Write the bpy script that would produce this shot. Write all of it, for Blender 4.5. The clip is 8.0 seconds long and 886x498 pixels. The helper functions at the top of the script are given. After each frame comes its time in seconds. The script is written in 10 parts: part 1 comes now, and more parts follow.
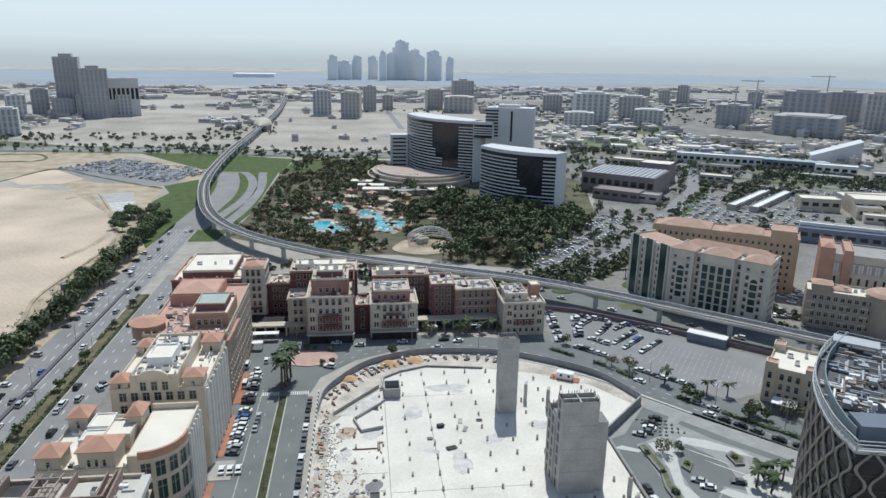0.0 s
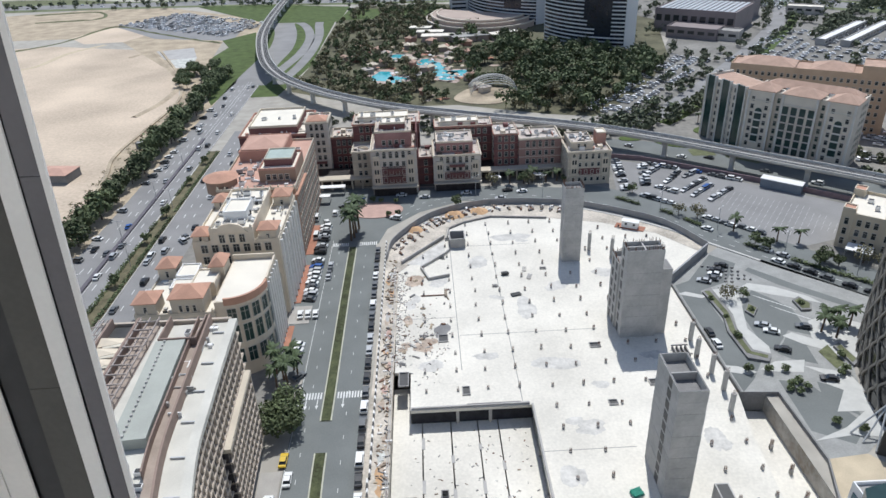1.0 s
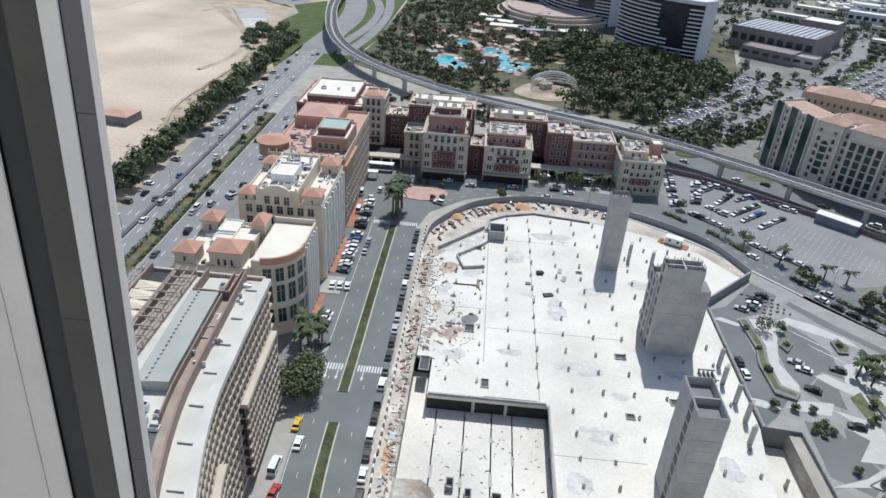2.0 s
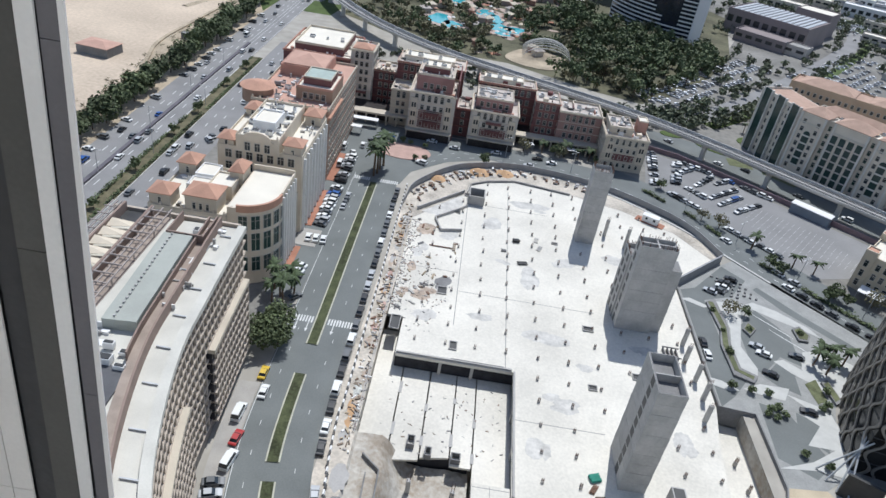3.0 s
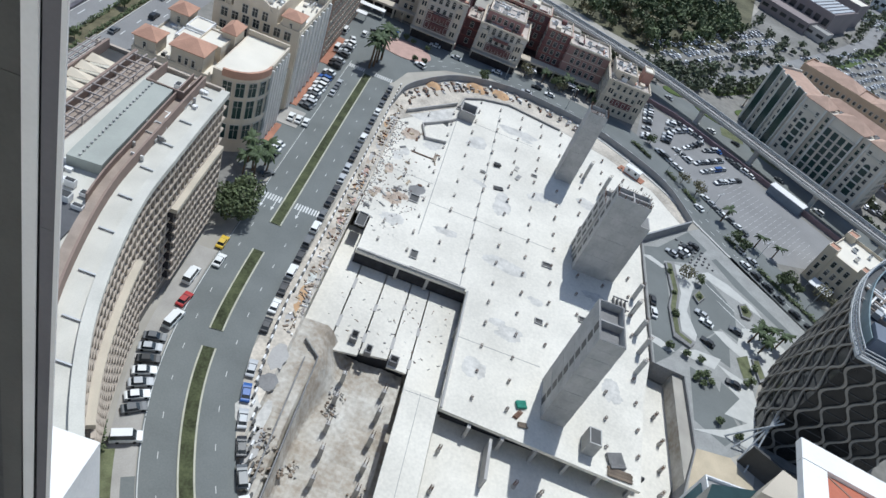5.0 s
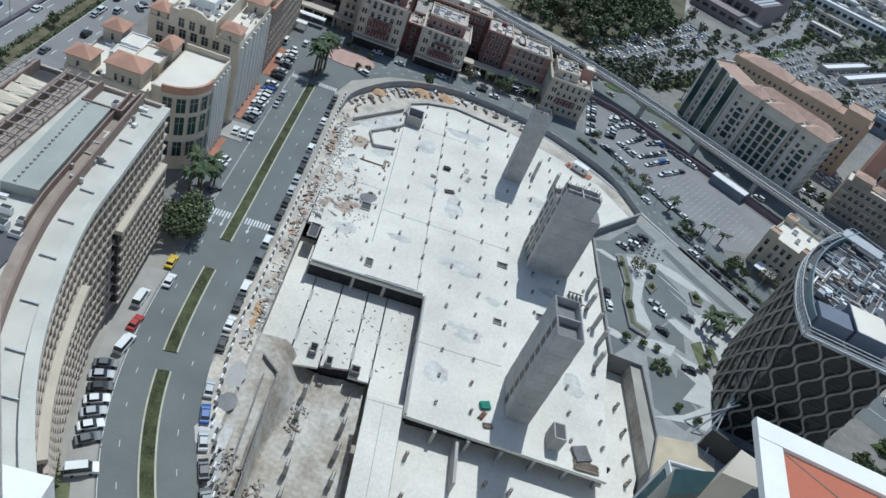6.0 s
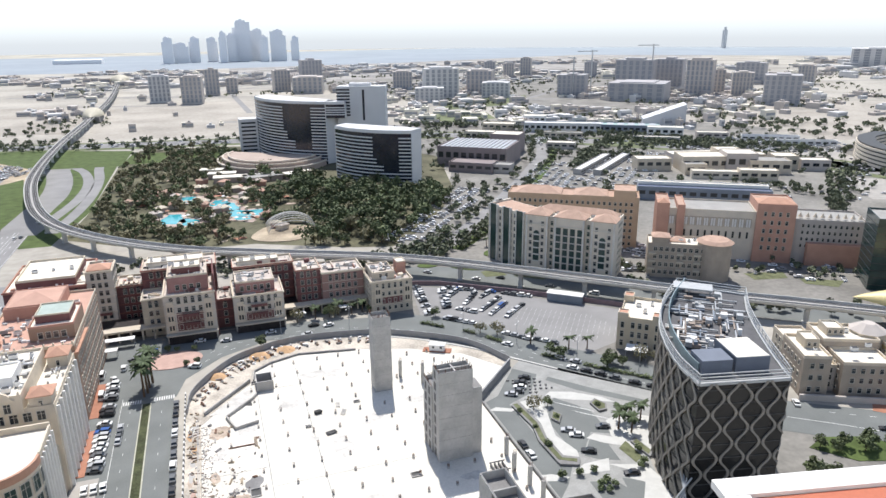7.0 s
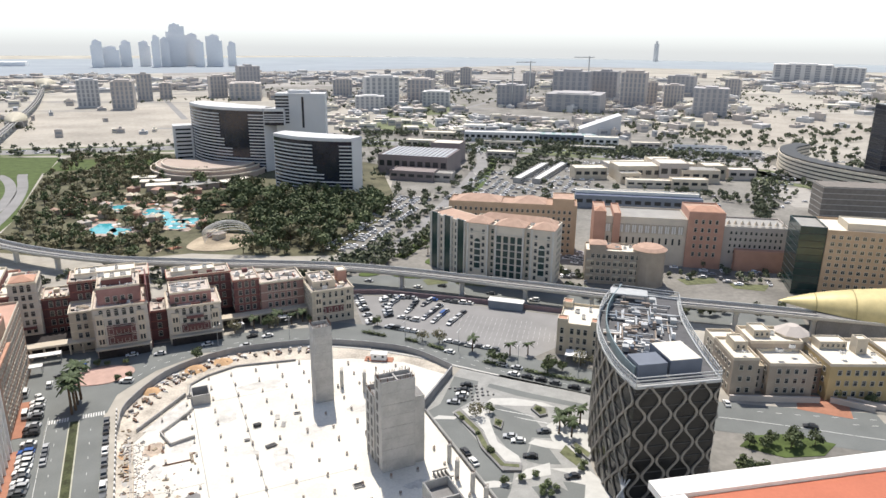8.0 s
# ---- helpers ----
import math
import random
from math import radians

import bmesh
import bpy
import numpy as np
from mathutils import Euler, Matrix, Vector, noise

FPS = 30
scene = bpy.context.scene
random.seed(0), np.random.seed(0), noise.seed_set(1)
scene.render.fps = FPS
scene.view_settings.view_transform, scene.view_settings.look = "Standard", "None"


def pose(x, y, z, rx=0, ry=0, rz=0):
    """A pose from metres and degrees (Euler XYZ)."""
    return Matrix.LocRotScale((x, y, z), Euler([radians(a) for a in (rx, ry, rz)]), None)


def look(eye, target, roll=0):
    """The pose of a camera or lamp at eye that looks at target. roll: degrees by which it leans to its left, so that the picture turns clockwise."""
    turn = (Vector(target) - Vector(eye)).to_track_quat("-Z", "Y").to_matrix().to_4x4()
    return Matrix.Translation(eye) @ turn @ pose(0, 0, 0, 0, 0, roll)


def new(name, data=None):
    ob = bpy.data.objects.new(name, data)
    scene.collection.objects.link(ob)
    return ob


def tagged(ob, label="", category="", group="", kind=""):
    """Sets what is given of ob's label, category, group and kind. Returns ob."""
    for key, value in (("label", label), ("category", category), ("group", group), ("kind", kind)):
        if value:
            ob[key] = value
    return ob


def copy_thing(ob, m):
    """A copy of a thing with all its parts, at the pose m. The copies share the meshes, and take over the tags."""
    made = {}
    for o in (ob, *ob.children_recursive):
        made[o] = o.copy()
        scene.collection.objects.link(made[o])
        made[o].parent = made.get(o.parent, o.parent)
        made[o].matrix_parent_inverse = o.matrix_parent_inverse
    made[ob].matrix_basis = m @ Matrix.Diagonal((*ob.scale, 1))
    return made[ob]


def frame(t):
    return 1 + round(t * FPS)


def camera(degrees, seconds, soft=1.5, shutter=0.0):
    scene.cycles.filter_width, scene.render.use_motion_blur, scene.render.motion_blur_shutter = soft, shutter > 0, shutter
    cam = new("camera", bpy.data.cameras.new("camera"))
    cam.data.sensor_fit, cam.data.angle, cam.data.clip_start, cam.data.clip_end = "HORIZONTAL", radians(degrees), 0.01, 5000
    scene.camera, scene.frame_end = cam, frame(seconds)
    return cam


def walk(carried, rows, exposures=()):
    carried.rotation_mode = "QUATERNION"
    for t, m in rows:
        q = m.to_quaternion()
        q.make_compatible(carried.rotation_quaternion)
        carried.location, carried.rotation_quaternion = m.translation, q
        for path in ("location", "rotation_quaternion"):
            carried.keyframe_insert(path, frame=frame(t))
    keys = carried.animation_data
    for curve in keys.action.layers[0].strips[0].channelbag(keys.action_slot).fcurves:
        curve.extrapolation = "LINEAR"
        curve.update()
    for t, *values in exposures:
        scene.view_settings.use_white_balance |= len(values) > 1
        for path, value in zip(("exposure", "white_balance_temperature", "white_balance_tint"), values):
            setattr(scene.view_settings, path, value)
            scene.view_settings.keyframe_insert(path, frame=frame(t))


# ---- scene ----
FOV = 66.01
EYE = (0.0, 0.0, 120.0)
# seconds, tilt, lean, turn in degrees, sideways sway in metres
PATH = [
    (0.0, 73.91, -0.87, -6.70, 0.000),
    (0.2, 69.52, 0.45, -5.13, -0.006),
    (0.5, 65.78, 1.10, -4.69, -0.015),
    (0.7, 63.46, 1.36, -4.32, -0.023),
    (1.0, 61.51, 2.11, -2.21, -0.034),
    (1.2, 60.84, 2.87, 0.29, -0.007),
    (1.5, 62.39, 1.41, 2.99, 0.034),
    (1.8, 62.55, -1.10, 5.55, 0.009),
    (2.0, 60.43, -3.36, 4.46, -0.008),
    (2.2, 59.01, -5.06, 1.76, 0.000),
    (3.3, 56.70, -10.52, 7.90, 0.070),
    (3.5, 56.39, -13.07, 9.68, 0.078),
    (3.7, 55.80, -15.76, 9.91, 0.075),
    (4.0, 56.58, -20.28, 6.59, 0.070),
    (4.2, 55.29, -20.81, 6.48, 0.063),
    (4.5, 51.14, -19.78, 9.39, 0.053),
    (4.7, 48.74, -18.67, 10.91, 0.045),
    (5.8, 48.74, -19.78, 6.92, 0.035),
    (6.0, 50.58, -18.80, 5.08, 0.035),
    (6.2, 57.41, -12.14, 0.85, 0.030),
    (6.3, 60.68, -7.76, -2.05, 0.025),
    (6.5, 66.30, -1.92, -8.28, 0.000),
    (6.7, 68.37, -0.64, -13.32, 0.000),
    (7.0, 72.19, 0.51, -19.04, 0.000),
    (7.2, 73.99, -0.39, -22.79, 0.000),
    (7.5, 74.28, -0.58, -24.32, 0.000),
    (8.0, 72.89, -0.62, -23.83, 0.000),
]
cam = camera(FOV, 8.0)
EXPOSURES = [(0.0, 0.0, 6050, 5), (0.5, 0.1, 6350, 8), (1.0, 0.13, 6100, 9), (2.0, 0.12, 6000, 9), (4.5, 0.1, 5950, 8), (6.0, -0.18, 5650, 3), (6.5, 0.2, 5800, 11), (7.0, 0.58, 6450, 11), (8.0, 0.54, 6850, 11)]
walk(cam, [(t, pose(EYE[0] + dx, EYE[1], EYE[2], rx, ry, rz)) for t, rx, ry, rz, dx in PATH], EXPOSURES)

# ---- sky and sun ----
SUN_EL, SUN_AZ = 61.0, 12.0          # degrees up, degrees from +y towards +x
world = bpy.data.worlds.new("sky")
scene.world = world
world.use_nodes = True
wn = world.node_tree
wn.nodes.clear()
sky = wn.nodes.new("ShaderNodeTexSky")
sky.sky_type = 'NISHITA'
sky.sun_disc = False
sky.sun_elevation = radians(SUN_EL)
sky.sun_rotation = radians(SUN_AZ)
sky.air_density, sky.dust_density, sky.ozone_density = 1.0, 1.0, 1.5
wbg = wn.nodes.new("ShaderNodeBackground")
wbg.inputs["Strength"].default_value = 0.10
wout = wn.nodes.new("ShaderNodeOutputWorld")
wn.links.new(sky.outputs[0], wbg.inputs[0])
wn.links.new(wbg.outputs[0], wout.inputs[0])
sun_data = bpy.data.lights.new("sun", 'SUN')
sun_data.energy, sun_data.angle, sun_data.color = 3.6, radians(0.6), (1.0, 0.97, 0.92)
sun = new("sun", sun_data)
ca, sa, ce, se = math.cos(radians(SUN_AZ)), math.sin(radians(SUN_AZ)), math.cos(radians(SUN_EL)), math.sin(radians(SUN_EL))
sun.matrix_world = look((sa * ce * 900, ca * ce * 900, se * 900), (0, 0, 0))

# ---- materials ----
def mat(name, color, rough=0.8, metal=0.0, var=0.15, scale=0.4, fine=6.0, bump=0.2, color2=None, spec=0.3, island=0.0, objvar=0.0):
    m = bpy.data.materials.new(name)
    m.use_nodes = True
    nt = m.node_tree
    b = nt.nodes["Principled BSDF"]
    b.inputs["Roughness"].default_value = rough
    b.inputs["Metallic"].default_value = metal
    b.inputs["Specular IOR Level"].default_value = spec
    tc = nt.nodes.new("ShaderNodeNewGeometry")
    n1 = nt.nodes.new("ShaderNodeTexNoise")
    n1.inputs["Scale"].default_value = scale
    n1.inputs["Detail"].default_value = 5
    n2 = nt.nodes.new("ShaderNodeTexNoise")
    n2.inputs["Scale"].default_value = fine
    n2.inputs["Detail"].default_value = 3
    nt.links.new(tc.outputs["Position"], n1.inputs["Vector"])
    nt.links.new(tc.outputs["Position"], n2.inputs["Vector"])
    add = nt.nodes.new("ShaderNodeMix")
    add.inputs[0].default_value = 0.35
    nt.links.new(n1.outputs[0], add.inputs[2])
    nt.links.new(n2.outputs[0], add.inputs[3])
    ramp = nt.nodes.new("ShaderNodeValToRGB")
    c = color
    c2 = color2 or tuple(min(1.0, v * (1 + var)) for v in c)
    c1 = tuple(v * (1 - var) for v in c)
    e = ramp.color_ramp.elements
    e[0].position, e[1].position = 0.36, 0.64
    e[0].color, e[1].color = (*c1, 1), (*c2, 1)
    nt.links.new(add.outputs[0], ramp.inputs[0])
    col = ramp.outputs[0]
    if island or objvar:
        hs = nt.nodes.new("ShaderNodeHueSaturation")
        rnd = nt.nodes.new("ShaderNodeMapRange")
        k = island or objvar
        rnd.inputs[3].default_value, rnd.inputs[4].default_value = 1 - k, 1 + k
        if island:
            nt.links.new(tc.outputs["Random Per Island"], rnd.inputs[0])
        else:
            oi = nt.nodes.new("ShaderNodeObjectInfo")
            nt.links.new(oi.outputs["Random"], rnd.inputs[0])
        nt.links.new(rnd.outputs[0], hs.inputs["Value"])
        nt.links.new(col, hs.inputs["Color"])
        col = hs.outputs[0]
    nt.links.new(col, b.inputs["Base Color"])
    if bump:
        bp = nt.nodes.new("ShaderNodeBump")
        bp.inputs["Strength"].default_value = bump
        bp.inputs["Distance"].default_value = 0.05
        nt.links.new(n2.outputs[0], bp.inputs["Height"])
        nt.links.new(bp.outputs[0], b.inputs["Normal"])
    return m


M_SAND = mat("sand", (0.52, 0.425, 0.325), 0.95, var=0.22, scale=0.018, fine=0.6)
# greyer than the near sand, for the far plots
M_SANDF = mat("greyer_far_sand", (0.36, 0.33, 0.285), 0.95, var=0.25, scale=0.012, fine=0.2)
M_GROUND = mat("dry_ground", (0.37, 0.345, 0.3), 0.95, var=0.25, scale=0.008, fine=0.15)
M_ASPHALT = mat("asphalt", (0.16, 0.17, 0.164), 0.85, var=0.14, scale=0.08, fine=3.0)
M_ASPHALT_OLD = mat("pale_asphalt", (0.245, 0.24, 0.235), 0.9, var=0.13, scale=0.06, fine=2.0)
M_PAVE = mat("pale_paving", (0.36, 0.34, 0.31), 0.85, var=0.12, scale=0.2, fine=4.0)
M_REDPAVE = mat("red_paving", (0.36, 0.17, 0.11), 0.85, var=0.15, scale=0.3, fine=4.0)
M_PAINT = mat("road_paint", (0.62, 0.62, 0.60), 0.7, var=0.12, scale=0.5)
M_KERB = mat("kerb_concrete", (0.50, 0.49, 0.46), 0.85, var=0.1)
M_GRASS = mat("grass", (0.075, 0.105, 0.032), 0.95, var=0.3, scale=0.15, fine=3.0)
M_SLAB = mat("fresh_concrete", (0.66, 0.625, 0.55), 0.85, var=0.14, scale=0.05, fine=1.5)
M_CONC = mat("grey_concrete", (0.40, 0.385, 0.365), 0.9, var=0.12, scale=0.15, fine=2.0)
M_CONC_DK = mat("weathered_concrete", (0.22, 0.215, 0.21), 0.9, var=0.2, scale=0.15, fine=2.0)
M_CREAM = mat("cream_render", (0.52, 0.46, 0.37), 0.85, var=0.08, scale=0.2)
M_CREAM2 = mat("pale_cream_render", (0.62, 0.54, 0.43), 0.85, var=0.08, scale=0.2)
M_OCHRE = mat("ochre_render", (0.5, 0.365, 0.255), 0.85, var=0.1, scale=0.2)
M_MAROON = mat("maroon_render", (0.17, 0.078, 0.074), 0.85, var=0.12, scale=0.2)
M_PINK = mat("terracotta_pink_render", (0.46, 0.26, 0.2), 0.85, var=0.1, scale=0.2)
M_TILE = mat("terracotta_roof", (0.47, 0.27, 0.19), 0.85, var=0.13, scale=0.3, fine=3.0)
M_ROOFW = mat("white_roof_membrane", (0.72, 0.67, 0.57), 0.8, var=0.07, scale=0.15)
M_ROOFG = mat("grey_roof_membrane", (0.36, 0.37, 0.33), 0.85, var=0.1, scale=0.15)
M_WHITE = mat("white_paint", (0.75, 0.74, 0.72), 0.6, var=0.05)
M_GLASS = mat("dark_window_glass", (0.022, 0.028, 0.034), 0.12, var=0.2, bump=0.0, spec=0.6)
M_NAVY = mat("navy_curtain_glass", (0.012, 0.016, 0.028), 0.12, var=0.2, bump=0.0, spec=0.6)
# dark metal parts, and plates painted in for shade inside openings
M_DARK = mat("dark_metal_and_shade", (0.05, 0.05, 0.05), 0.5, var=0.2)
M_STEEL = mat("galvanised_steel", (0.45, 0.46, 0.47), 0.45, 0.6, var=0.12, bump=0.05)
M_BARK = mat("bark", (0.13, 0.09, 0.06), 0.95, var=0.25, fine=8)
M_LEAF = mat("tree_leaves", (0.10, 0.124, 0.058), 0.75, var=0.45, scale=0.07, fine=2, bump=0, island=0.35)
M_LEAF2 = mat("dry_leaves", (0.18, 0.165, 0.095), 0.8, var=0.3, scale=0.25, fine=2, bump=0, island=0.35)
M_PALM = mat("palm_fronds", (0.07, 0.095, 0.045), 0.7, var=0.25, bump=0, island=0.3)
M_WATER = mat("pool_water", (0.05, 0.36, 0.42), 0.1, var=0.15, scale=0.3, bump=0.1, spec=0.5)
# matte creek, its hazy paleness put into the base colour
M_SEA = mat("hazed_creek_water", (0.30, 0.335, 0.37), 0.9, var=0.06, scale=0.004, fine=0.02, bump=0.0, spec=0.05)
# distance haze put into the base colour of the farthest buildings
M_HAZE1 = mat("haze_pale_tower", (0.82, 0.82, 0.82), 0.9, var=0.06, bump=0)
# town tower colours are lightened to carry distance haze
M_TOWER = mat("hazed_mid_tower", (0.52, 0.475, 0.44), 0.9, var=0.1, scale=0.02, bump=0)
M_TOWERW = mat("hazed_pale_tower", (0.58, 0.57, 0.56), 0.9, var=0.08, scale=0.02, bump=0)

M_DIRT = mat("rough_dirt", (0.4, 0.33, 0.24), 0.95, var=0.25, scale=0.08, fine=0.8)
M_SOIL = mat("planted_soil", (0.14, 0.125, 0.075), 0.95, var=0.35, scale=0.25, fine=3)
M_DIVIDER = mat("divider_concrete", (0.13, 0.12, 0.135), 0.9, var=0.15)
M_KERB_Y = mat("yellowed_kerb", (0.46, 0.45, 0.36), 0.85, var=0.15)
M_SHRUBBED = mat("dry_verge", (0.13, 0.14, 0.075), 0.95, var=0.35, scale=0.4, fine=4)
M_PINKPAVE = mat("pink_paving", (0.46, 0.31, 0.26), 0.85, var=0.12, scale=0.3)
M_MAUVE = mat("mauve_wall_paint", (0.22, 0.16, 0.17), 0.9, var=0.12)
M_GRASS2 = mat("dusty_grass", (0.14, 0.16, 0.085), 0.95, var=0.3, scale=0.03, fine=0.8)
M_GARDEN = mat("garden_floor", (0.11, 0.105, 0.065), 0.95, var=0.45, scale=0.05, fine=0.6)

M_RUST = mat("rusty_steel", (0.16, 0.09, 0.06), 0.8, var=0.3, fine=8)
M_TIMBER = mat("formwork_timber", (0.24, 0.19, 0.145), 0.85, var=0.25, fine=5, island=0.3)
M_EARTH = mat("churned_earth", (0.50, 0.45, 0.38), 0.95, var=0.35, scale=0.12, fine=1.2, bump=0.5)
M_DIG = mat("dug_ground", (0.43, 0.36, 0.28), 0.95, var=0.3, scale=0.11, fine=0.9, bump=0.9, color2=(0.56, 0.535, 0.48))
M_STAIN = mat("wet_brown_stain", (0.42, 0.34, 0.27), 0.85, var=0.3, scale=0.4, fine=2.0)
M_STAING = mat("grey_slab_stain", (0.54, 0.52, 0.48), 0.85, var=0.2, scale=0.3, fine=1.5)
M_MEDIAN = mat("worn_median_grass", (0.062, 0.07, 0.034), 0.95, var=0.5, scale=0.25, fine=2.0)
M_CORE = mat("core_concrete", (0.43, 0.42, 0.40), 0.9, var=0.14, scale=0.25, fine=1.5, objvar=0.06)
M_HOARD = mat("hoarding_grey", (0.30, 0.30, 0.30), 0.8, var=0.1)
M_GREENNET = mat("green_netting", (0.06, 0.30, 0.22), 0.85, var=0.2)
M_SANDHEAP = mat("orange_sand", (0.50, 0.32, 0.18), 0.95, var=0.15)

M_TRIM = mat("pale_window_trim", (0.58, 0.54, 0.47), 0.8, var=0.06)
M_GLASSB = mat("bronze_window_glass", (0.035, 0.032, 0.036), 0.15, var=0.3, scale=0.4, bump=0, spec=0.6)
M_GLASSG = mat("green_window_glass", (0.02, 0.045, 0.042), 0.15, var=0.2, bump=0, spec=0.6)
M_CREAMG = mat("greyed_cream_render", (0.47, 0.40, 0.33), 0.85, var=0.1, scale=0.2)
M_ROOFC = mat("cream_roof_coating", (0.55, 0.53, 0.47), 0.85, var=0.1, scale=0.2)
M_STONE = mat("dark_stone_base", (0.20, 0.18, 0.16), 0.8, var=0.15)
M_BROWN = mat("brown_render", (0.27, 0.2, 0.165), 0.9, var=0.1)
M_BROWN2 = mat("brown_walk", (0.33, 0.27, 0.225), 0.9, var=0.15)
M_ROOFD = mat("dark_roof_felt", (0.11, 0.11, 0.115), 0.9, var=0.15)
M_PERG = mat("pergola_paint", (0.36, 0.31, 0.28), 0.8, var=0.1)
M_SAIL = mat("cream_fabric", (0.62, 0.54, 0.42), 0.8, var=0.06)
M_OCHRE2 = mat("dull_ochre_render", (0.33, 0.225, 0.165), 0.85, var=0.1, scale=0.2)
M_PINKROOF = mat("pink_roof_coating", (0.50, 0.31, 0.24), 0.85, var=0.1, scale=0.2)
M_PALEGREEN = mat("pale_green_roof", (0.36, 0.42, 0.38), 0.8, var=0.1)
M_MAROON2 = mat("dull_maroon_render", (0.33, 0.2, 0.175), 0.85, var=0.12, scale=0.2)
# dark ground-storey colour that stands for arcade shade
M_SHOP = mat("shop_shade_dark", (0.035, 0.03, 0.03), 0.4, var=0.4, scale=0.6, bump=0)
M_BEIGE = mat("beige_render", (0.63, 0.565, 0.475), 0.85, var=0.08, scale=0.2)
M_BEIGE2 = mat("grey_beige_render", (0.5, 0.45, 0.41), 0.85, var=0.08, scale=0.2)
M_TILE2 = mat("dusty_tile_roof", (0.44, 0.3, 0.23), 0.9, var=0.14, scale=0.3)
M_PINK2 = mat("salmon_render", (0.5, 0.29, 0.22), 0.85, var=0.1, scale=0.2)
M_ROOFG2 = mat("dusty_grey_roof", (0.33, 0.32, 0.3), 0.9, var=0.12, scale=0.15)
M_PALEBAY = mat("pale_bay_render", (0.62, 0.59, 0.54), 0.85, var=0.08)
M_YCREAM = mat("yellow_cream_render", (0.58, 0.5, 0.38), 0.85, var=0.08, scale=0.2)

M_OCHREY = mat("ochre_yellow_render", (0.50, 0.38, 0.20), 0.85, var=0.12, scale=0.2)
M_VIA = mat("viaduct_concrete", (0.52, 0.51, 0.48), 0.85, var=0.08, scale=0.1)
M_TRACK = mat("track_bed", (0.06, 0.057, 0.055), 0.9, var=0.15)
M_GOLD = mat("gold_cladding", (0.60, 0.50, 0.25), 0.5, 0.1, var=0.12, scale=0.25, bump=0.05)
M_GOLD2 = mat("gold_seam", (0.38, 0.31, 0.15), 0.5, 0.2, var=0.1, bump=0)
M_GOLDP = mat("pale_gold_cladding", (0.50, 0.46, 0.36), 0.6, var=0.1, bump=0)
M_BLUEGREY = mat("blue_grey_panel", (0.20, 0.23, 0.27), 0.6, var=0.1)
M_NAVYT = mat("smoked_tower_glass", (0.022, 0.021, 0.02), 0.12, var=0.3, scale=0.2, bump=0, spec=0.5)
M_LATT = mat("lattice_aluminium", (0.27, 0.25, 0.22), 0.55, 0.2, var=0.08, bump=0)
M_STEELP = mat("pale_steel", (0.42, 0.43, 0.43), 0.5, 0.2, var=0.08, bump=0)
M_SCREEN = mat("glass_wind_screen", (0.22, 0.28, 0.29), 0.25, var=0.1, bump=0)
M_BLUEBOX = mat("blue_grey_cladding", (0.15, 0.17, 0.21), 0.6, var=0.07)
M_PAVEG = mat("forecourt_paving", (0.30, 0.30, 0.285), 0.85, var=0.14, scale=0.25, fine=2)
M_PAVEW = mat("white_paving", (0.50, 0.495, 0.465), 0.85, var=0.08)
M_SANDHEAP2 = mat("site_sand", (0.50, 0.42, 0.30), 0.95, var=0.14, scale=0.2)
M_TEAL = mat("teal_glass", (0.05, 0.13, 0.15), 0.2, var=0.2, bump=0, spec=0.6)
# facade strip colours: pale for lit steps, grey and dark for shaded ones
M_FIN = mat("lit_profile_pale", (0.68, 0.67, 0.64), 0.6, var=0.05, scale=2, fine=40, bump=0.02)
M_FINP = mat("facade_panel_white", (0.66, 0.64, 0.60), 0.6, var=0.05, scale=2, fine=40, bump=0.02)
M_FINS = mat("shaded_profile_grey", (0.135, 0.13, 0.135), 0.6, var=0.06, scale=2, fine=40, bump=0.02)
M_REVEAL = mat("bronze_reveal", (0.085, 0.083, 0.075), 0.55, var=0.1, scale=2, fine=40, bump=0.02)
M_TILER = mat("terrace_terracotta", (0.42, 0.14, 0.085), 0.8, var=0.08, scale=0.3)

M_PAVEP2 = mat("whitish_rubble", (0.5, 0.5, 0.46), 0.95, var=0.3, scale=0.3, fine=2)
M_PAVEP = mat("rosy_paving", (0.42, 0.33, 0.28), 0.85, var=0.2, scale=0.15)
# greyer, paler leaves than the near trees; distance haze put into the colour
M_LEAFF = mat("hazed_town_leaves", (0.12, 0.135, 0.085), 0.85, var=0.3, scale=0.05, fine=1, bump=0, island=0.35)

M_HOTELW = mat("hotel_white_cladding", (0.6, 0.6, 0.605), 0.7, var=0.05, scale=0.05, bump=0)
M_PODIUM = mat("podium_stone", (0.42, 0.34, 0.29), 0.85, var=0.12, scale=0.08)
M_TAUPE = mat("taupe_cladding", (0.26, 0.22, 0.215), 0.85, var=0.08, scale=0.05)
M_PANEL = mat("roof_light_panel", (0.40, 0.42, 0.44), 0.5, var=0.08, bump=0)
M_NAVYROOF = mat("dark_blue_roof", (0.10, 0.12, 0.18), 0.7, var=0.1)
M_PALETEAL = mat("pale_teal_roof", (0.30, 0.42, 0.40), 0.7, var=0.1, scale=0.05)
# tower wall and window glass both paled; the haze sits in their colour
M_TOWERD = mat("hazed_brown_grey_tower", (0.42, 0.405, 0.405), 0.9, var=0.1, scale=0.02, bump=0)
M_TWIN = mat("hazed_far_window", (0.29, 0.3, 0.32), 0.4, var=0.15, bump=0)

M_TOWNG = mat("town_ground", (0.215, 0.205, 0.185), 0.9, var=0.3, scale=0.03, fine=0.4)

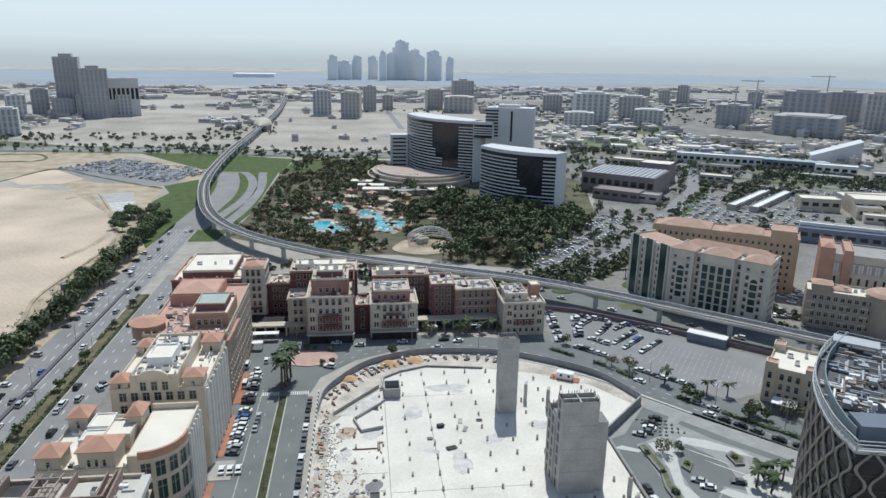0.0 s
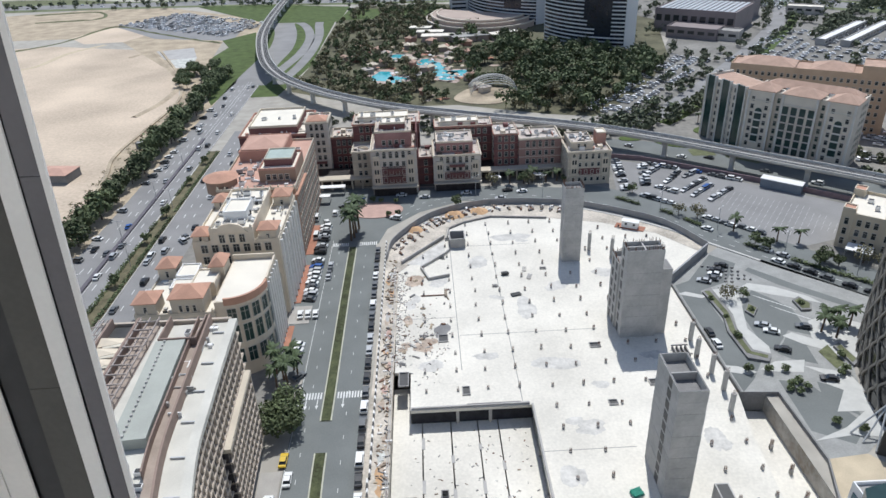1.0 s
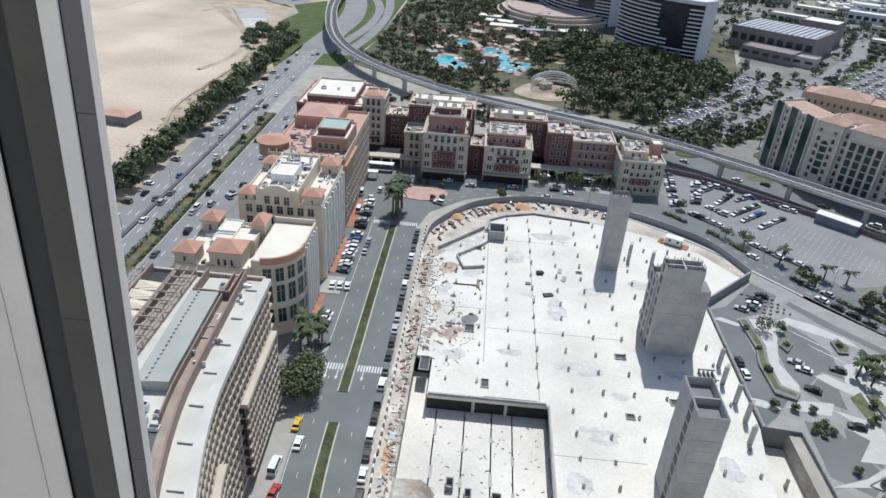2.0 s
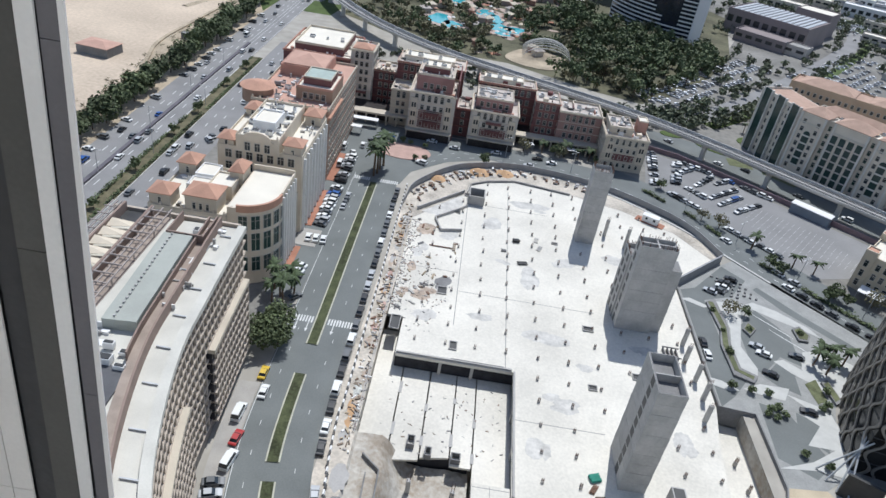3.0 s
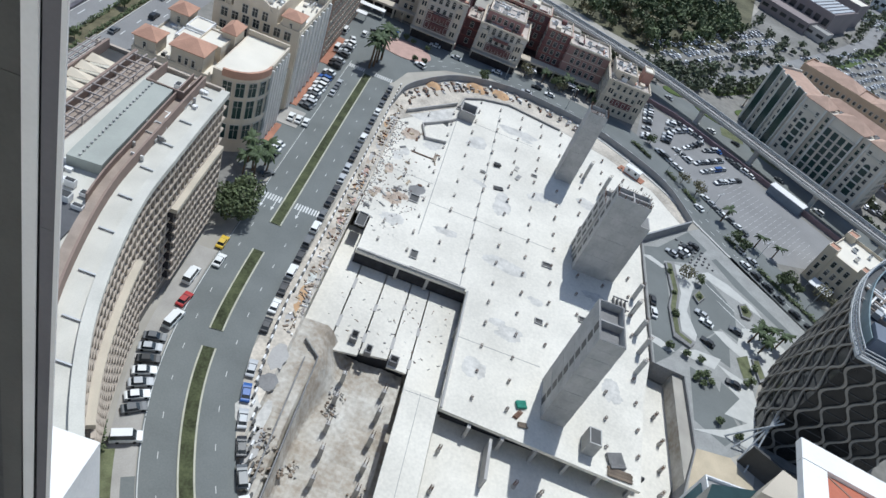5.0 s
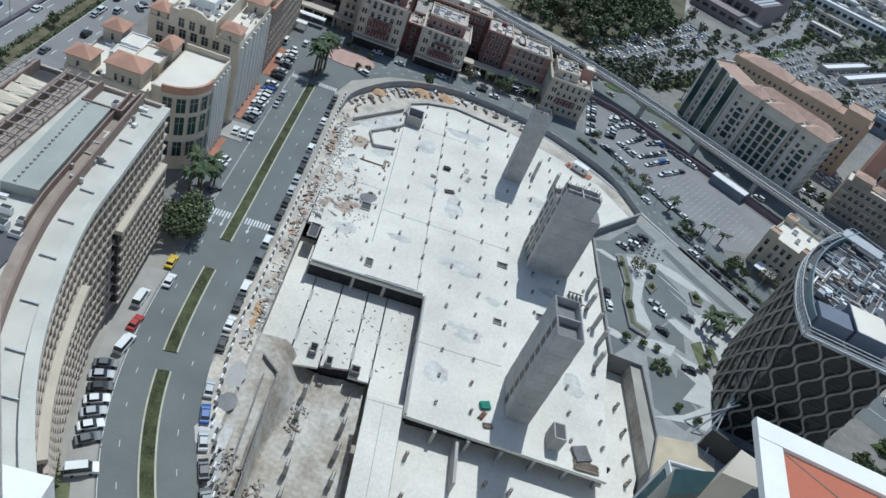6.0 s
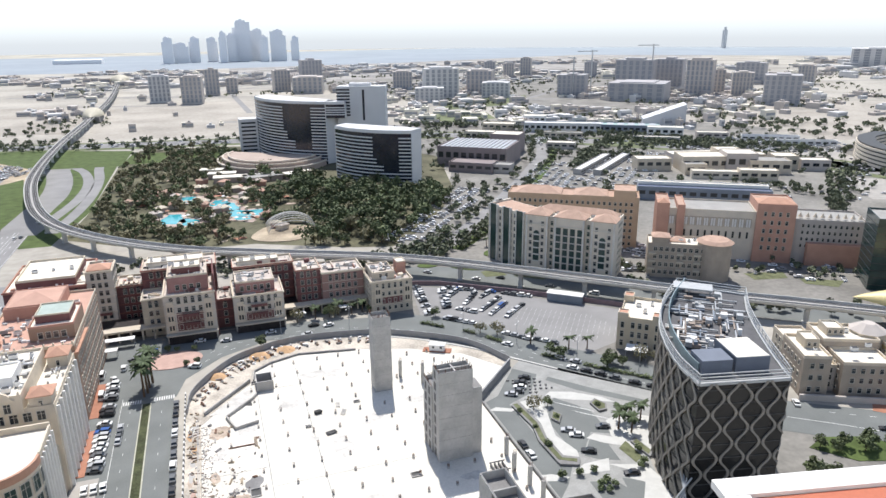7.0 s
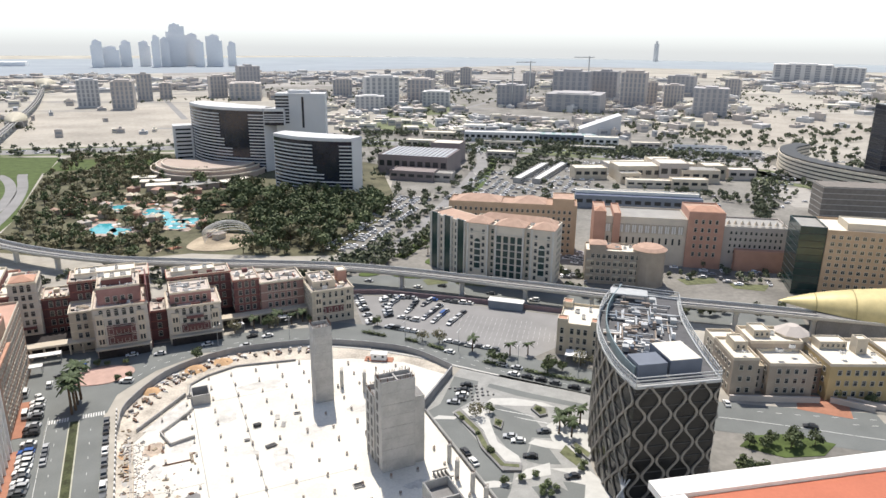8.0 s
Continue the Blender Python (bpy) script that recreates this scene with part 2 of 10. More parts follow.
# paler than the near town ground, for the far town floor
M_TOWNG2 = mat("paler_far_ground", (0.30, 0.285, 0.265), 0.95, var=0.35, scale=0.012, fine=0.1)
M_ROOFP = mat("pale_terrace_roof", (0.50, 0.44, 0.39), 0.85, var=0.18, scale=0.3)
M_PCREAM = mat("rosy_cream_render", (0.56, 0.51, 0.45), 0.85, var=0.1, scale=0.25)
M_PINKM = mat("dusty_maroon_render", (0.36, 0.2, 0.18), 0.85, var=0.15, scale=0.3)
M_TANF = mat("tan_stucco", (0.40, 0.335, 0.27), 0.85, var=0.12, scale=0.2)
M_FADED = mat("faded_bay_paint", (0.44, 0.44, 0.43), 0.8, var=0.2)
# near-black wall colour that carries the shade under the slabs
M_PITSHADE = mat("painted_pit_shade", (0.035, 0.035, 0.04), 0.85, var=0.35, scale=0.4)
M_MTRIM = mat("maroon_tile_trim", (0.30, 0.125, 0.10), 0.85, var=0.12)


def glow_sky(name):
    """Emission ramp by height: sky haze painted in, brightest some way above the horizon."""
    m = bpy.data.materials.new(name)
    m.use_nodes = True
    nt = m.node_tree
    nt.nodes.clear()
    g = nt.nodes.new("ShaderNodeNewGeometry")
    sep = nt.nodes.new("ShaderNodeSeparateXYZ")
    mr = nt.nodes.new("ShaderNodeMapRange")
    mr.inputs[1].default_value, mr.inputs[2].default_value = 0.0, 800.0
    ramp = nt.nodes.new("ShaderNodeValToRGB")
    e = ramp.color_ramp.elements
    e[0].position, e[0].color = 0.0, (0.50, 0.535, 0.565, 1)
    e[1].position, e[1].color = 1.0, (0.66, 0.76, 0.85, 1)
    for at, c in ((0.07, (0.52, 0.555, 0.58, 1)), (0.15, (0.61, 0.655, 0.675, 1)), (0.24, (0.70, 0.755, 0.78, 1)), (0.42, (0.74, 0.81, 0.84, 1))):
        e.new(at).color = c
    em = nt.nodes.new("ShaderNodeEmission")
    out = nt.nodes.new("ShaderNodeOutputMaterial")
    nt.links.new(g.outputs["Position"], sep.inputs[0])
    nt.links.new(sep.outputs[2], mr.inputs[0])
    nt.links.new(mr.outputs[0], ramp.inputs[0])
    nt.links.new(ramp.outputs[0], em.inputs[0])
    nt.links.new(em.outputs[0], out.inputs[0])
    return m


M_HORIZON = glow_sky("hazy_sky")


# ---- mesh helpers ----
def obj(name, bm, material, parent=None, label="", m=None):
    me = bpy.data.meshes.new(name)
    bm.to_mesh(me)
    bm.free()
    for k in (material if isinstance(material, (list, tuple)) else [material]):
        me.materials.append(k)
    ob = new(name, me)
    if m is not None:
        ob.matrix_world = m
    if parent is not None:
        ob.parent = parent
    if label:
        ob["label"] = label
    return ob


def part(name, bm, material, parent, label=""):
    return obj(name, bm, material, parent, label)


def thing(name, x=0, y=0, z=0, rz=0, label="", category="", group="", kind=""):
    e = new(name)
    e.matrix_world = pose(x, y, z, 0, 0, rz)
    return tagged(e, label, category, group, kind)


def B():
    return bmesh.new()


def box(bm, x0, x1, y0, y1, z0, z1, mi=0, m=None):
    v = [bm.verts.new((x, y, z)) for z in (z0, z1) for x, y in ((x0, y0), (x1, y0), (x1, y1), (x0, y1))]
    if m is not None:
        for q in v:
            q.co = m @ q.co
    for f in ((3, 2, 1, 0), (4, 5, 6, 7), (0, 1, 5, 4), (1, 2, 6, 5), (2, 3, 7, 6), (3, 0, 4, 7)):
        bm.faces.new([v[i] for i in f]).material_index = mi
    return v


def prism(bm, poly, z0, z1, mi=0, bottom=False):
    area = sum(a[0] * b[1] - b[0] * a[1] for a, b in zip(poly, poly[1:] + poly[:1]))
    if area < 0:
        poly = poly[::-1]
    lo = [bm.verts.new((x, y, z0)) for x, y in poly]
    hi = [bm.verts.new((x, y, z1)) for x, y in poly]
    n = len(poly)
    for i in range(n):
        bm.faces.new((lo[i], lo[(i + 1) % n], hi[(i + 1) % n], hi[i])).material_index = mi
    bm.faces.new(hi).material_index = mi
    if bottom:
        bm.faces.new(lo[::-1]).material_index = mi


def sheet(bm, poly, z, mi=0):
    area = sum(a[0] * b[1] - b[0] * a[1] for a, b in zip(poly, poly[1:] + poly[:1]))
    if area < 0:
        poly = poly[::-1]
    bm.faces.new([bm.verts.new((x, y, z)) for x, y in poly]).material_index = mi


def smooth_line(pts, n=6):
    """A rounded line through points (Catmull-Rom)."""
    out = []
    P = [Vector(p) for p in pts]
    P = [2 * P[0] - P[1]] + P + [2 * P[-1] - P[-2]]
    for i in range(1, len(P) - 2):
        a, b, c, d = P[i - 1], P[i], P[i + 1], P[i + 2]
        for k in range(n):
            t = k / n
            out.append(0.5 * ((2 * b) + (c - a) * t + (2 * a - 5 * b + 4 * c - d) * t * t + (3 * b - a - 3 * c + d) * t ** 3))
    out.append(P[-2])
    return out


def offset_line(line, d):
    out = []
    for i, p in enumerate(line):
        a, b = line[max(0, i - 1)], line[min(len(line) - 1, i + 1)]
        t = Vector((b[0] - a[0], b[1] - a[1])).normalized()
        out.append(Vector((p[0] + t.y * d, p[1] - t.x * d)))
    return out


def strip(bm, line, d0, d1, z0, z1=None, mi=0):
    """A band along a line from offset d0 to d1 (right is positive); a solid of top z1 when z1 is given."""
    a, b = offset_line(line, d0), offset_line(line, d1)
    zt = z0 if z1 is None else z1
    A = [bm.verts.new((p[0], p[1], zt)) for p in a]
    C = [bm.verts.new((p[0], p[1], zt)) for p in b]
    for i in range(len(a) - 1):
        bm.faces.new((A[i], C[i], C[i + 1], A[i + 1])).material_index = mi
    if z1 is not None:
        A0 = [bm.verts.new((p[0], p[1], z0)) for p in a]
        C0 = [bm.verts.new((p[0], p[1], z0)) for p in b]
        for i in range(len(a) - 1):
            bm.faces.new((A0[i], A[i], A[i + 1], A0[i + 1])).material_index = mi
            bm.faces.new((C[i], C0[i], C0[i + 1], C[i + 1])).material_index = mi
            bm.faces.new((C0[i], A0[i], A0[i + 1], C0[i + 1])).material_index = mi
        bm.faces.new((A0[0], C0[0], C[0], A[0])).material_index = mi
        bm.faces.new((A[-1], C[-1], C0[-1], A0[-1])).material_index = mi

# ---- ground and roads ----
def V2(*pts):
    return [Vector(p) for p in pts]


def setting(name, bm, material, label, category="ground"):
    return tagged(obj(name, bm, material), label, category, kind="structure")


FAR = 4800.0
PX0, PX1, PY0, PY1 = -12.6, 84.0, 30.0, 166.0          # the dig, open below ground level
bm = B()
for x0, x1, y0, y1 in ((-5000, PX0, -600, FAR), (PX1, 6500, -600, FAR), (PX0, PX1, PY1, FAR), (PX0, PX1, -600, PY0)):
    nx, ny = max(1, int((x1 - x0) / 800)), max(1, int((y1 - y0) / 800))
    for i in range(nx):
        for j in range(ny):
            sheet(bm, [(x0 + (x1 - x0) * a / nx, y0 + (y1 - y0) * b / ny) for a, b in ((i, j), (i + 1, j), (i + 1, j + 1), (i, j + 1))], 0.0)
bmesh.ops.remove_doubles(bm, verts=bm.verts, dist=0.01)
setting("ground", bm, M_GROUND, "pale dusty ground stretching to the hazy horizon")


def patch(name, pts, z, material, label, category="ground"):
    bm = B()
    sheet(bm, pts, z)
    return setting(name, bm, material, label, category)


# sand lot in the west, with a rougher strip beside the trees
patch("sand_lot", [(-152, 130), (-151, 282), (-161, 337), (-160, 382), (-159, 441), (-177, 503), (-222, 600), (-330, 640), (-600, 620), (-700, 130)], 0.05, M_SAND, "smooth pale building-plot sand", "sand")
patch("dirt_strip", [(-133, 130), (-151.5, 130), (-150.5, 282), (-160.5, 337), (-159.5, 382), (-158.5, 441), (-176, 503), (-165, 560), (-140, 540), (-133, 480)], 0.04, M_DIRT, "rough dirt strip with tyre tracks", "sand")
bm = B()
strip(bm, smooth_line([(-152, 130), (-151, 282), (-161, 337), (-160, 382), (-159, 441), (-177, 503), (-222, 600)]), -0.8, 1.0, 0.05, 0.7)
setting("sand_berm", bm, M_DIRT, "low ridge of bulldozed sand", "sand")

# wide highway with a planted median
HW = [Vector((-119, y)) for y in range(60, 480, 20)] + smooth_line([(-119, 480), (-116, 540), (-114, 590), (-120, 650), (-134, 720), (-150, 800)], 5)
bm = B()
strip(bm, HW, -14, 6.2, 0.06)
setting("highway", bm, M_ASPHALT_OLD, "sun-bleached grey asphalt highway with parking lane", "road")
bm = B()
strip(bm, [Vector((-119, 60)), Vector((-119, 372))], 12.2, 26.5, 0.06)
setting("service_road", bm, M_ASPHALT_OLD, "grey asphalt service road beside the cream houses", "road")
bm = B()
strip(bm, [Vector((-119, 60)), Vector((-119, 340))], 6.2, 12.2, 0.03, 0.22)
setting("highway_median", bm, M_SOIL, "planted soil median with kerbs", "median")
bm = B()
strip(bm, [Vector((-119, 60)), Vector((-119, 360))], -2.6, -1.2, 0.06, 0.85)
setting("divider", bm, M_DIVIDER, "low dark concrete lane divider", "barrier")
bm = B()
for x in (6.0, 12.3):
    strip(bm, [Vector((-119, 60)), Vector((-119, 340))], x - 0.15, x + 0.15, 0.06, 0.28)
setting("highway_kerb", bm, M_KERB, "pale concrete kerbs of the planted median", "kerb")


def dashes(name, line, d, z, on=3.0, off=6.0, w=0.15, label="white dashed lane markings"):
    """Painted dashes along a line at an offset."""
    bm = B()
    L = offset_line(line, d)
    acc, state = 0.0, True
    for a, b in zip(L, L[1:]):
        seg = (b - a).length
        t = (b - a).normalized()
        s = 0.0
        while s < seg:
            step = min((on if state else off) - acc, seg - s)
            if state and step > 0.4:
                p, q = a + t * s, a + t * (s + step)
                n = Vector((t.y, -t.x)) * w
                bm.faces.new([bm.verts.new((v.x, v.y, z)) for v in (p - n, p + n, q + n, q - n)][::1])
            s += step
            acc += step
            if acc >= (on if state else off) - 1e-6:
                acc, state = 0.0, not state
    bmesh.ops.recalc_face_normals(bm, faces=bm.faces)
    for f in bm.faces:
        if f.normal.z < 0:
            f.normal_flip()
    return setting(name, bm, M_PAINT, label, "road marking")


HWS = [Vector((-119, y)) for y in range(60, 481, 20)]
for d in (-8, -5, 1.5):
    dashes("highway_marking", HWS, d, 0.075, 4, 8)
for d in (-2.9, -0.9, 5.6):
    dashes("highway_line", HWS, d, 0.075, 30, 0.6, 0.09, "white edge line")
for d in (16.5, 20.5):
    dashes("service_marking", [Vector((-119, 60)), Vector((-119, 360))], d, 0.075, 3, 7)

# street with the green median
ST = smooth_line([(14, 8), (2, 28), (-9, 45), (-18, 60), (-24.3, 76), (-27.6, 92), (-29, 112), (-29.2, 150), (-29.4, 190), (-29.4, 232)], 7)
bm = B()
strip(bm, ST, -8.2, 8.6, 0.06)
setting("street", bm, M_ASPHALT, "grey-blue asphalt street, two carriageways", "road")
for lo, hi in ((0, 34), (36, 44), (46, 62)):
    seg = ST[lo:hi + 1]
    bm = B()
    strip(bm, seg, -1.55, 1.55, 0.06, 0.26)
    setting("median_kerb", bm, M_KERB_Y, "weathered yellow-white kerb round the green median", "kerb")
    bm = B()
    strip(bm, seg, -1.2, 1.2, 0.2, 0.31)
    setting("median_lawn", bm, M_MEDIAN, "green clipped lawn strip", "lawn")
for d in (-4.9, 5.0):
    dashes("street_marking", ST, d, 0.075, 1.4, 7, 0.06)
dashes("street_line", ST, -7.9, 0.075, 25, 0.5, 0.07, "white edge line")
for yc in (142.5, 228.5):
    bm = B()
    for k in range(22):
        x = -37.0 + k * 0.76
        if abs(x + 29.4) > 1.9:
            sheet(bm, [(x, yc - 1.3), (x + 0.42, yc - 1.3), (x + 0.42, yc + 1.3), (x, yc + 1.3)], 0.078)
    setting("zebra_crossing", bm, M_PAINT, "white zebra crossing bars on asphalt", "road marking")

# parking bay strip and red paving before the cream houses
patch("parking_bays", [(-37.5, 150), (-46.8, 150), (-46.8, 262), (-37.8, 262)], 0.05, M_ASPHALT, "asphalt parking bays along the street", "parking")
for y0, y1 in ((164, 176), (189, 214), (222, 246)):
    bm = B()
    box(bm, -46.6, -43.6, y0, y1, 0.05, 0.2)
    setting("red_pavement", bm, M_REDPAVE, "red-brown paved sidewalk beside the shops", "pavement")
bm = B()
box(bm, -46.5, -39.5, 177, 187, 0.05, 0.19)
setting("entry_pavement", bm, M_PAVE, "pale paved garage entry", "pavement")
# walk along the long curved block
bm = B()
strip(bm, ST[8:44], -13.2, -8.4, 0.05, 0.2)
setting("sidewalk", bm, M_PAVE, "pale dusty paved sidewalk", "pavement")
bm = B()
strip(bm, ST[8:25], -14.6, -12.0, 0.06, 0.28)
setting("verge", bm, M_SHRUBBED, "narrow dry green verge beside the pavement", "lawn")
bm = B()
strip(bm, ST[10:23], -10.6, -8.3, 0.07, 0.215)
setting("angled_bays", bm, M_ASPHALT, "asphalt of the angled parking bays", "parking")

# roundabout island and the ring road along the site wall
patch("crossroads", [(-46.8, 258), (-37.8, 228), (-20, 228), (-17, 240), (-4, 254), (14, 263), (52, 258), (80, 246), (98, 228), (108, 214), (122, 226), (104, 246), (78, 268), (30, 277), (-24, 281), (-50, 284)], 0.055, M_ASPHALT, "wide asphalt junction and ring road", "road")
bm = B()
prism(bm, [(-22 + 9.5 * math.cos(a) * 1.15, 257.5 + 7.5 * math.sin(a)) for a in [k * math.tau / 28 for k in range(28)]], 0.05, 0.3)
isl = setting("roundabout_island", bm, M_PINKPAVE, "pink paved traffic island", "pavement")
RING = smooth_line([(-16, 250), (0, 262), (25, 266), (50, 261), (72, 250), (92, 234), (106, 218), (120, 202), (138, 183), (160, 158), (185, 140), (215, 122)], 6)
bm = B()
strip(bm, RING[26:], -6.5, 6.5, 0.06)
setting("ring_road", bm, M_ASPHALT, "grey asphalt road curving round the site", "road")
for d in (-2.0, 2.0):
    dashes("ring_marking", RING, d, 0.08, 2, 4, 0.1)
bm = B()
strip(bm, RING[10:42], 5.2, 6.2, 0.06, 0.24)
setting("ring_kerb", bm, M_KERB, "pale kerb of the ring road", "kerb")
# second carriageway, between the hedge and the lot
R2 = smooth_line([(60, 276), (80, 262), (100, 245), (116, 222), (132, 203), (150, 184), (172, 162)], 6)
bm = B()
strip(bm, R2, -3.6, 3.2, 0.07)
setting("lot_road", bm, M_ASPHALT, "narrow asphalt access road past the car park", "road")
# pale car park
patch("car_park", [(80, 264), (86, 302), (100, 295), (137, 267), (167, 241), (148, 214), (128, 208), (112, 228), (100, 250)], 0.065, M_ASPHALT_OLD, "sun-bleached asphalt car park, half empty", "parking")
bm = B()
for r in range(6):
    for k in range(22):
        p = Vector((112 + r * 2.2 + k * 1.75, 266 - r * 8.2 - k * 1.35))
        if 108 < p.x < 160 and p.y > 217 + max(0, 130 - p.x) * 0.4 and p.x * 0.72 + p.y < 351:
            t = Vector((0.62, 0.78))
            n = Vector((t.y, -t.x)) * 0.07
            q = p + t * 3.6
            bm.faces.new([bm.verts.new((v.x, v.y, 0.082)) for v in (p - n, p + n, q + n, q - n)])
for f in bm.faces:
    f.normal_update()
    if f.normal.z < 0:
        f.normal_flip()
setting("bay_marking", bm, M_FADED, "faded white parking bay lines", "road marking")
bm = B()
strip(bm, V2((84, 305), (100, 299), (137, 271), (170, 243), (200, 218)), -0.25, 0.25, 0.0, 2.2)
setting("car_park_wall", bm, M_MAUVE, "long mauve-painted boundary wall", "wall")
# grey town ground
patch("district_ground", [(60, 310), (100, 300), (170, 246), (260, 180), (330, 120), (620, 150), (640, 520), (560, 640), (430, 700), (290, 780), (215, 800), (180, 700), (200, 560), (150, 440), (110, 385)], 0.02, M_TOWNG, "grey-brown town ground with car parks", "ground")
patch("block_ground", [(-100, 60), (-60, 60), (-44, 150), (-44, 290), (-20, 280), (82, 282), (84, 312), (-20, 330), (-90, 350)], 0.03, M_TOWNG, "grey paved ground between the houses", "ground")
patch("tower_ground", [(97, 84), (106, 116), (150, 160), (215, 122), (330, 60), (250, 20), (110, 20)], 0.03, M_TOWNG, "grey paved ground round the tower", "ground")
patch("lot_ground", [(60, 268), (84, 308), (172, 246), (210, 210), (190, 190), (170, 160), (140, 176), (104, 214), (80, 250)], 0.035, M_TOWNG, "grey ground round the car park", "ground")
# roads beyond the viaduct
R3 = smooth_line([(70, 335), (95, 345), (112, 352), (135, 372), (166, 407), (188, 434), (266, 539), (330, 640), (372, 760)], 5)
bm = B()
strip(bm, R3, -6, 6, 0.07)
setting("avenue", bm, M_ASPHALT_OLD, "pale asphalt avenue beside the garden", "road")
bm = B()
strip(bm, R3[12:], 7.5, 15, 0.05, 0.2)
setting("avenue_verge", bm, M_GRASS, "green verge along the avenue", "lawn")
R4 = smooth_line([(40, 352), (90, 322), (115, 312), (140, 292), (175, 262), (215, 228), (262, 190)], 5)
bm = B()
strip(bm, R4, -9, 9, 0.065)
setting("under_viaduct_road", bm, M_ASPHALT, "asphalt road running under the viaduct", "road")
for cx, cy, rx, ry, rz in ((122, 318, 9, 3.4, -35), (141, 304, 9, 2.6, -38), (146, 337, 8, 5, 30), (104, 329, 6, 4, 0)):
    bm = B()
    prism(bm, [tuple((pose(cx, cy, 0, 0, 0, rz) @ Vector((rx * math.cos(a), ry * math.sin(a), 0))).to_2d()) for a in [k * math.tau / 20 for k in range(20)]], 0.06, 0.32)
    setting("traffic_island", bm, M_GRASS, "planted green traffic island", "lawn")
# interchange loops under the rail curve
for pts in ([(-112, 470), (-104, 520), (-98, 570), (-99, 630), (-112, 690), (-135, 730)], [(-100, 470), (-93, 520), (-90, 580), (-92, 640), (-99, 700), (-97, 740)]):
    bm = B()
    strip(bm, smooth_line(pts, 5), -4, 4, 0.1)
    setting("slip_road", bm, M_ASPHALT_OLD, "curving asphalt slip road", "road")
patch("interchange_lawn", [(-133, 480), (-170, 560), (-160, 640), (-135, 690), (-100, 730), (-84, 700), (-84, 520), (-95, 440), (-112, 440)], 0.03, M_GRASS, "green lawn inside the interchange", "lawn")
patch("roadside_lawn", [(-134, 425), (-152, 470), (-165, 560), (-140, 560), (-131, 480)], 0.06, M_GRASS, "green roadside lawn", "lawn")
# far crossing highway
FH = smooth_line([(-900, 930), (-300, 872), (-137, 846), (29, 822), (160, 815), (262, 780), (391, 680), (476, 592), (537, 470), (560, 350), (590, 200)], 5)
bm = B()
strip(bm, FH, -16, 16, 0.12)
setting("far_highway", bm, M_ASPHALT_OLD, "broad far highway crossing the city", "road")
bm = B()
strip(bm, FH, -26, -17, 0.13)
strip(bm, FH, 17, 30, 0.13)
setting("far_highway_verge", bm, M_GRASS2, "dusty green verges of the far highway", "lawn")
patch("dusty_lawn", [(-133, 690), (-330, 790), (-480, 800), (-700, 830), (-700, 740), (-420, 730), (-300, 700), (-180, 640)], 0.04, M_GRASS2, "dusty green grass strip", "lawn")
patch("west_car_park", [(-310, 730), (-255, 800), (-172, 700), (-168, 630), (-245, 655)], 0.08, M_ASPHALT_OLD, "crowded dusty car park", "parking")
patch("dirt_plain", [(-496.2, 825.0), (-406.9, 845.0), (-325.6, 869.2), (-212.7, 777.5), (-160.0, 732.9), (-145.0, 643.3), (-176.2, 630.2), (-166.0, 538.7), (-160.9, 465.9), (-197.8, 534.9), (-286.4, 668.9), (-414.9, 679.1)], 0.055, M_DIRT, "rough tan dirt with tracks", "sand")
patch("olive_verge", [(-576.2, 968.7), (-445.7, 947.5), (-333.8, 892.9), (-313.4, 851.9), (-388.0, 851.1), (-514.0, 857.0)], 0.09, M_SHRUBBED, "dark dry verge along the far road", "ground")
patch("pale_plot", [(-332.2, 677.2), (-307.1, 729.6), (-256.4, 683.6), (-270.6, 647.0), (-305.8, 644.7)], 0.075, M_SAND, "pale raked dirt plot", "sand")
patch("grey_plot", [(-225.3, 598.5), (-195.8, 606.7), (-181.7, 565.1), (-207.4, 564.5)], 0.075, M_CONC, "grey hardcore plot", "ground")
patch("rubble_plot", [(-204.5, 562.0), (-182.6, 568.3), (-176.3, 531.4), (-191.4, 533.8)], 0.08, M_PAVEP2, "whitish rubble plot", "ground")
for pts, w, h, m in (([(-175.9, 408.1), (-168.9, 440.5), (-170.3, 481.8), (-183.6, 515.3), (-208.0, 559.7), (-228.9, 595.9), (-240.3, 578.0)], 2.2, 0.9, M_DIRT), ([(-360.2, 621.7), (-330.8, 657.7), (-308.8, 726.8), (-253.7, 683.1), (-203.3, 641.2), (-176.5, 621.8)], 1.6, 1.2, M_SHRUBBED), ([(-437.5, 826.2), (-369.1, 831.4), (-347.9, 783.2), (-411.7, 773.6)], 2.0, 1.6, M_SHRUBBED)):
    L = smooth_line(pts, 6)
    bm = B()
    strip(bm, L, -w, w, 0.02, 0.12)
    rows = [[bm.verts.new((p.x + 0.3 * noise.noise(Vector((p.x * 0.2, p.y * 0.2, 5))), p.y, h * (0.6 + 0.8 * noise.noise(Vector((p.x * 0.1, p.y * 0.1, 0)))) if k == 1 else 0.1)) for p in offset_line(L, o)] for k, o in enumerate((-w, 0, w))]
    for a, b in zip(rows, rows[1:]):
        for k in range(len(L) - 1):
            bm.faces.new((a[k], b[k], b[k + 1], a[k + 1]))
    setting("earth_berm", bm, m, "low uneven earth berm on the sand", "ground")
bm = B()
strip(bm, smooth_line([(-326.5, 538.2), (-308.1, 562.0), (-302.9, 606.4), (-283.6, 637.1)], 6), -3, 3, 0.085)
setting("sand_track", bm, M_SANDHEAP2, "pale tyre track across the sand", "ground")
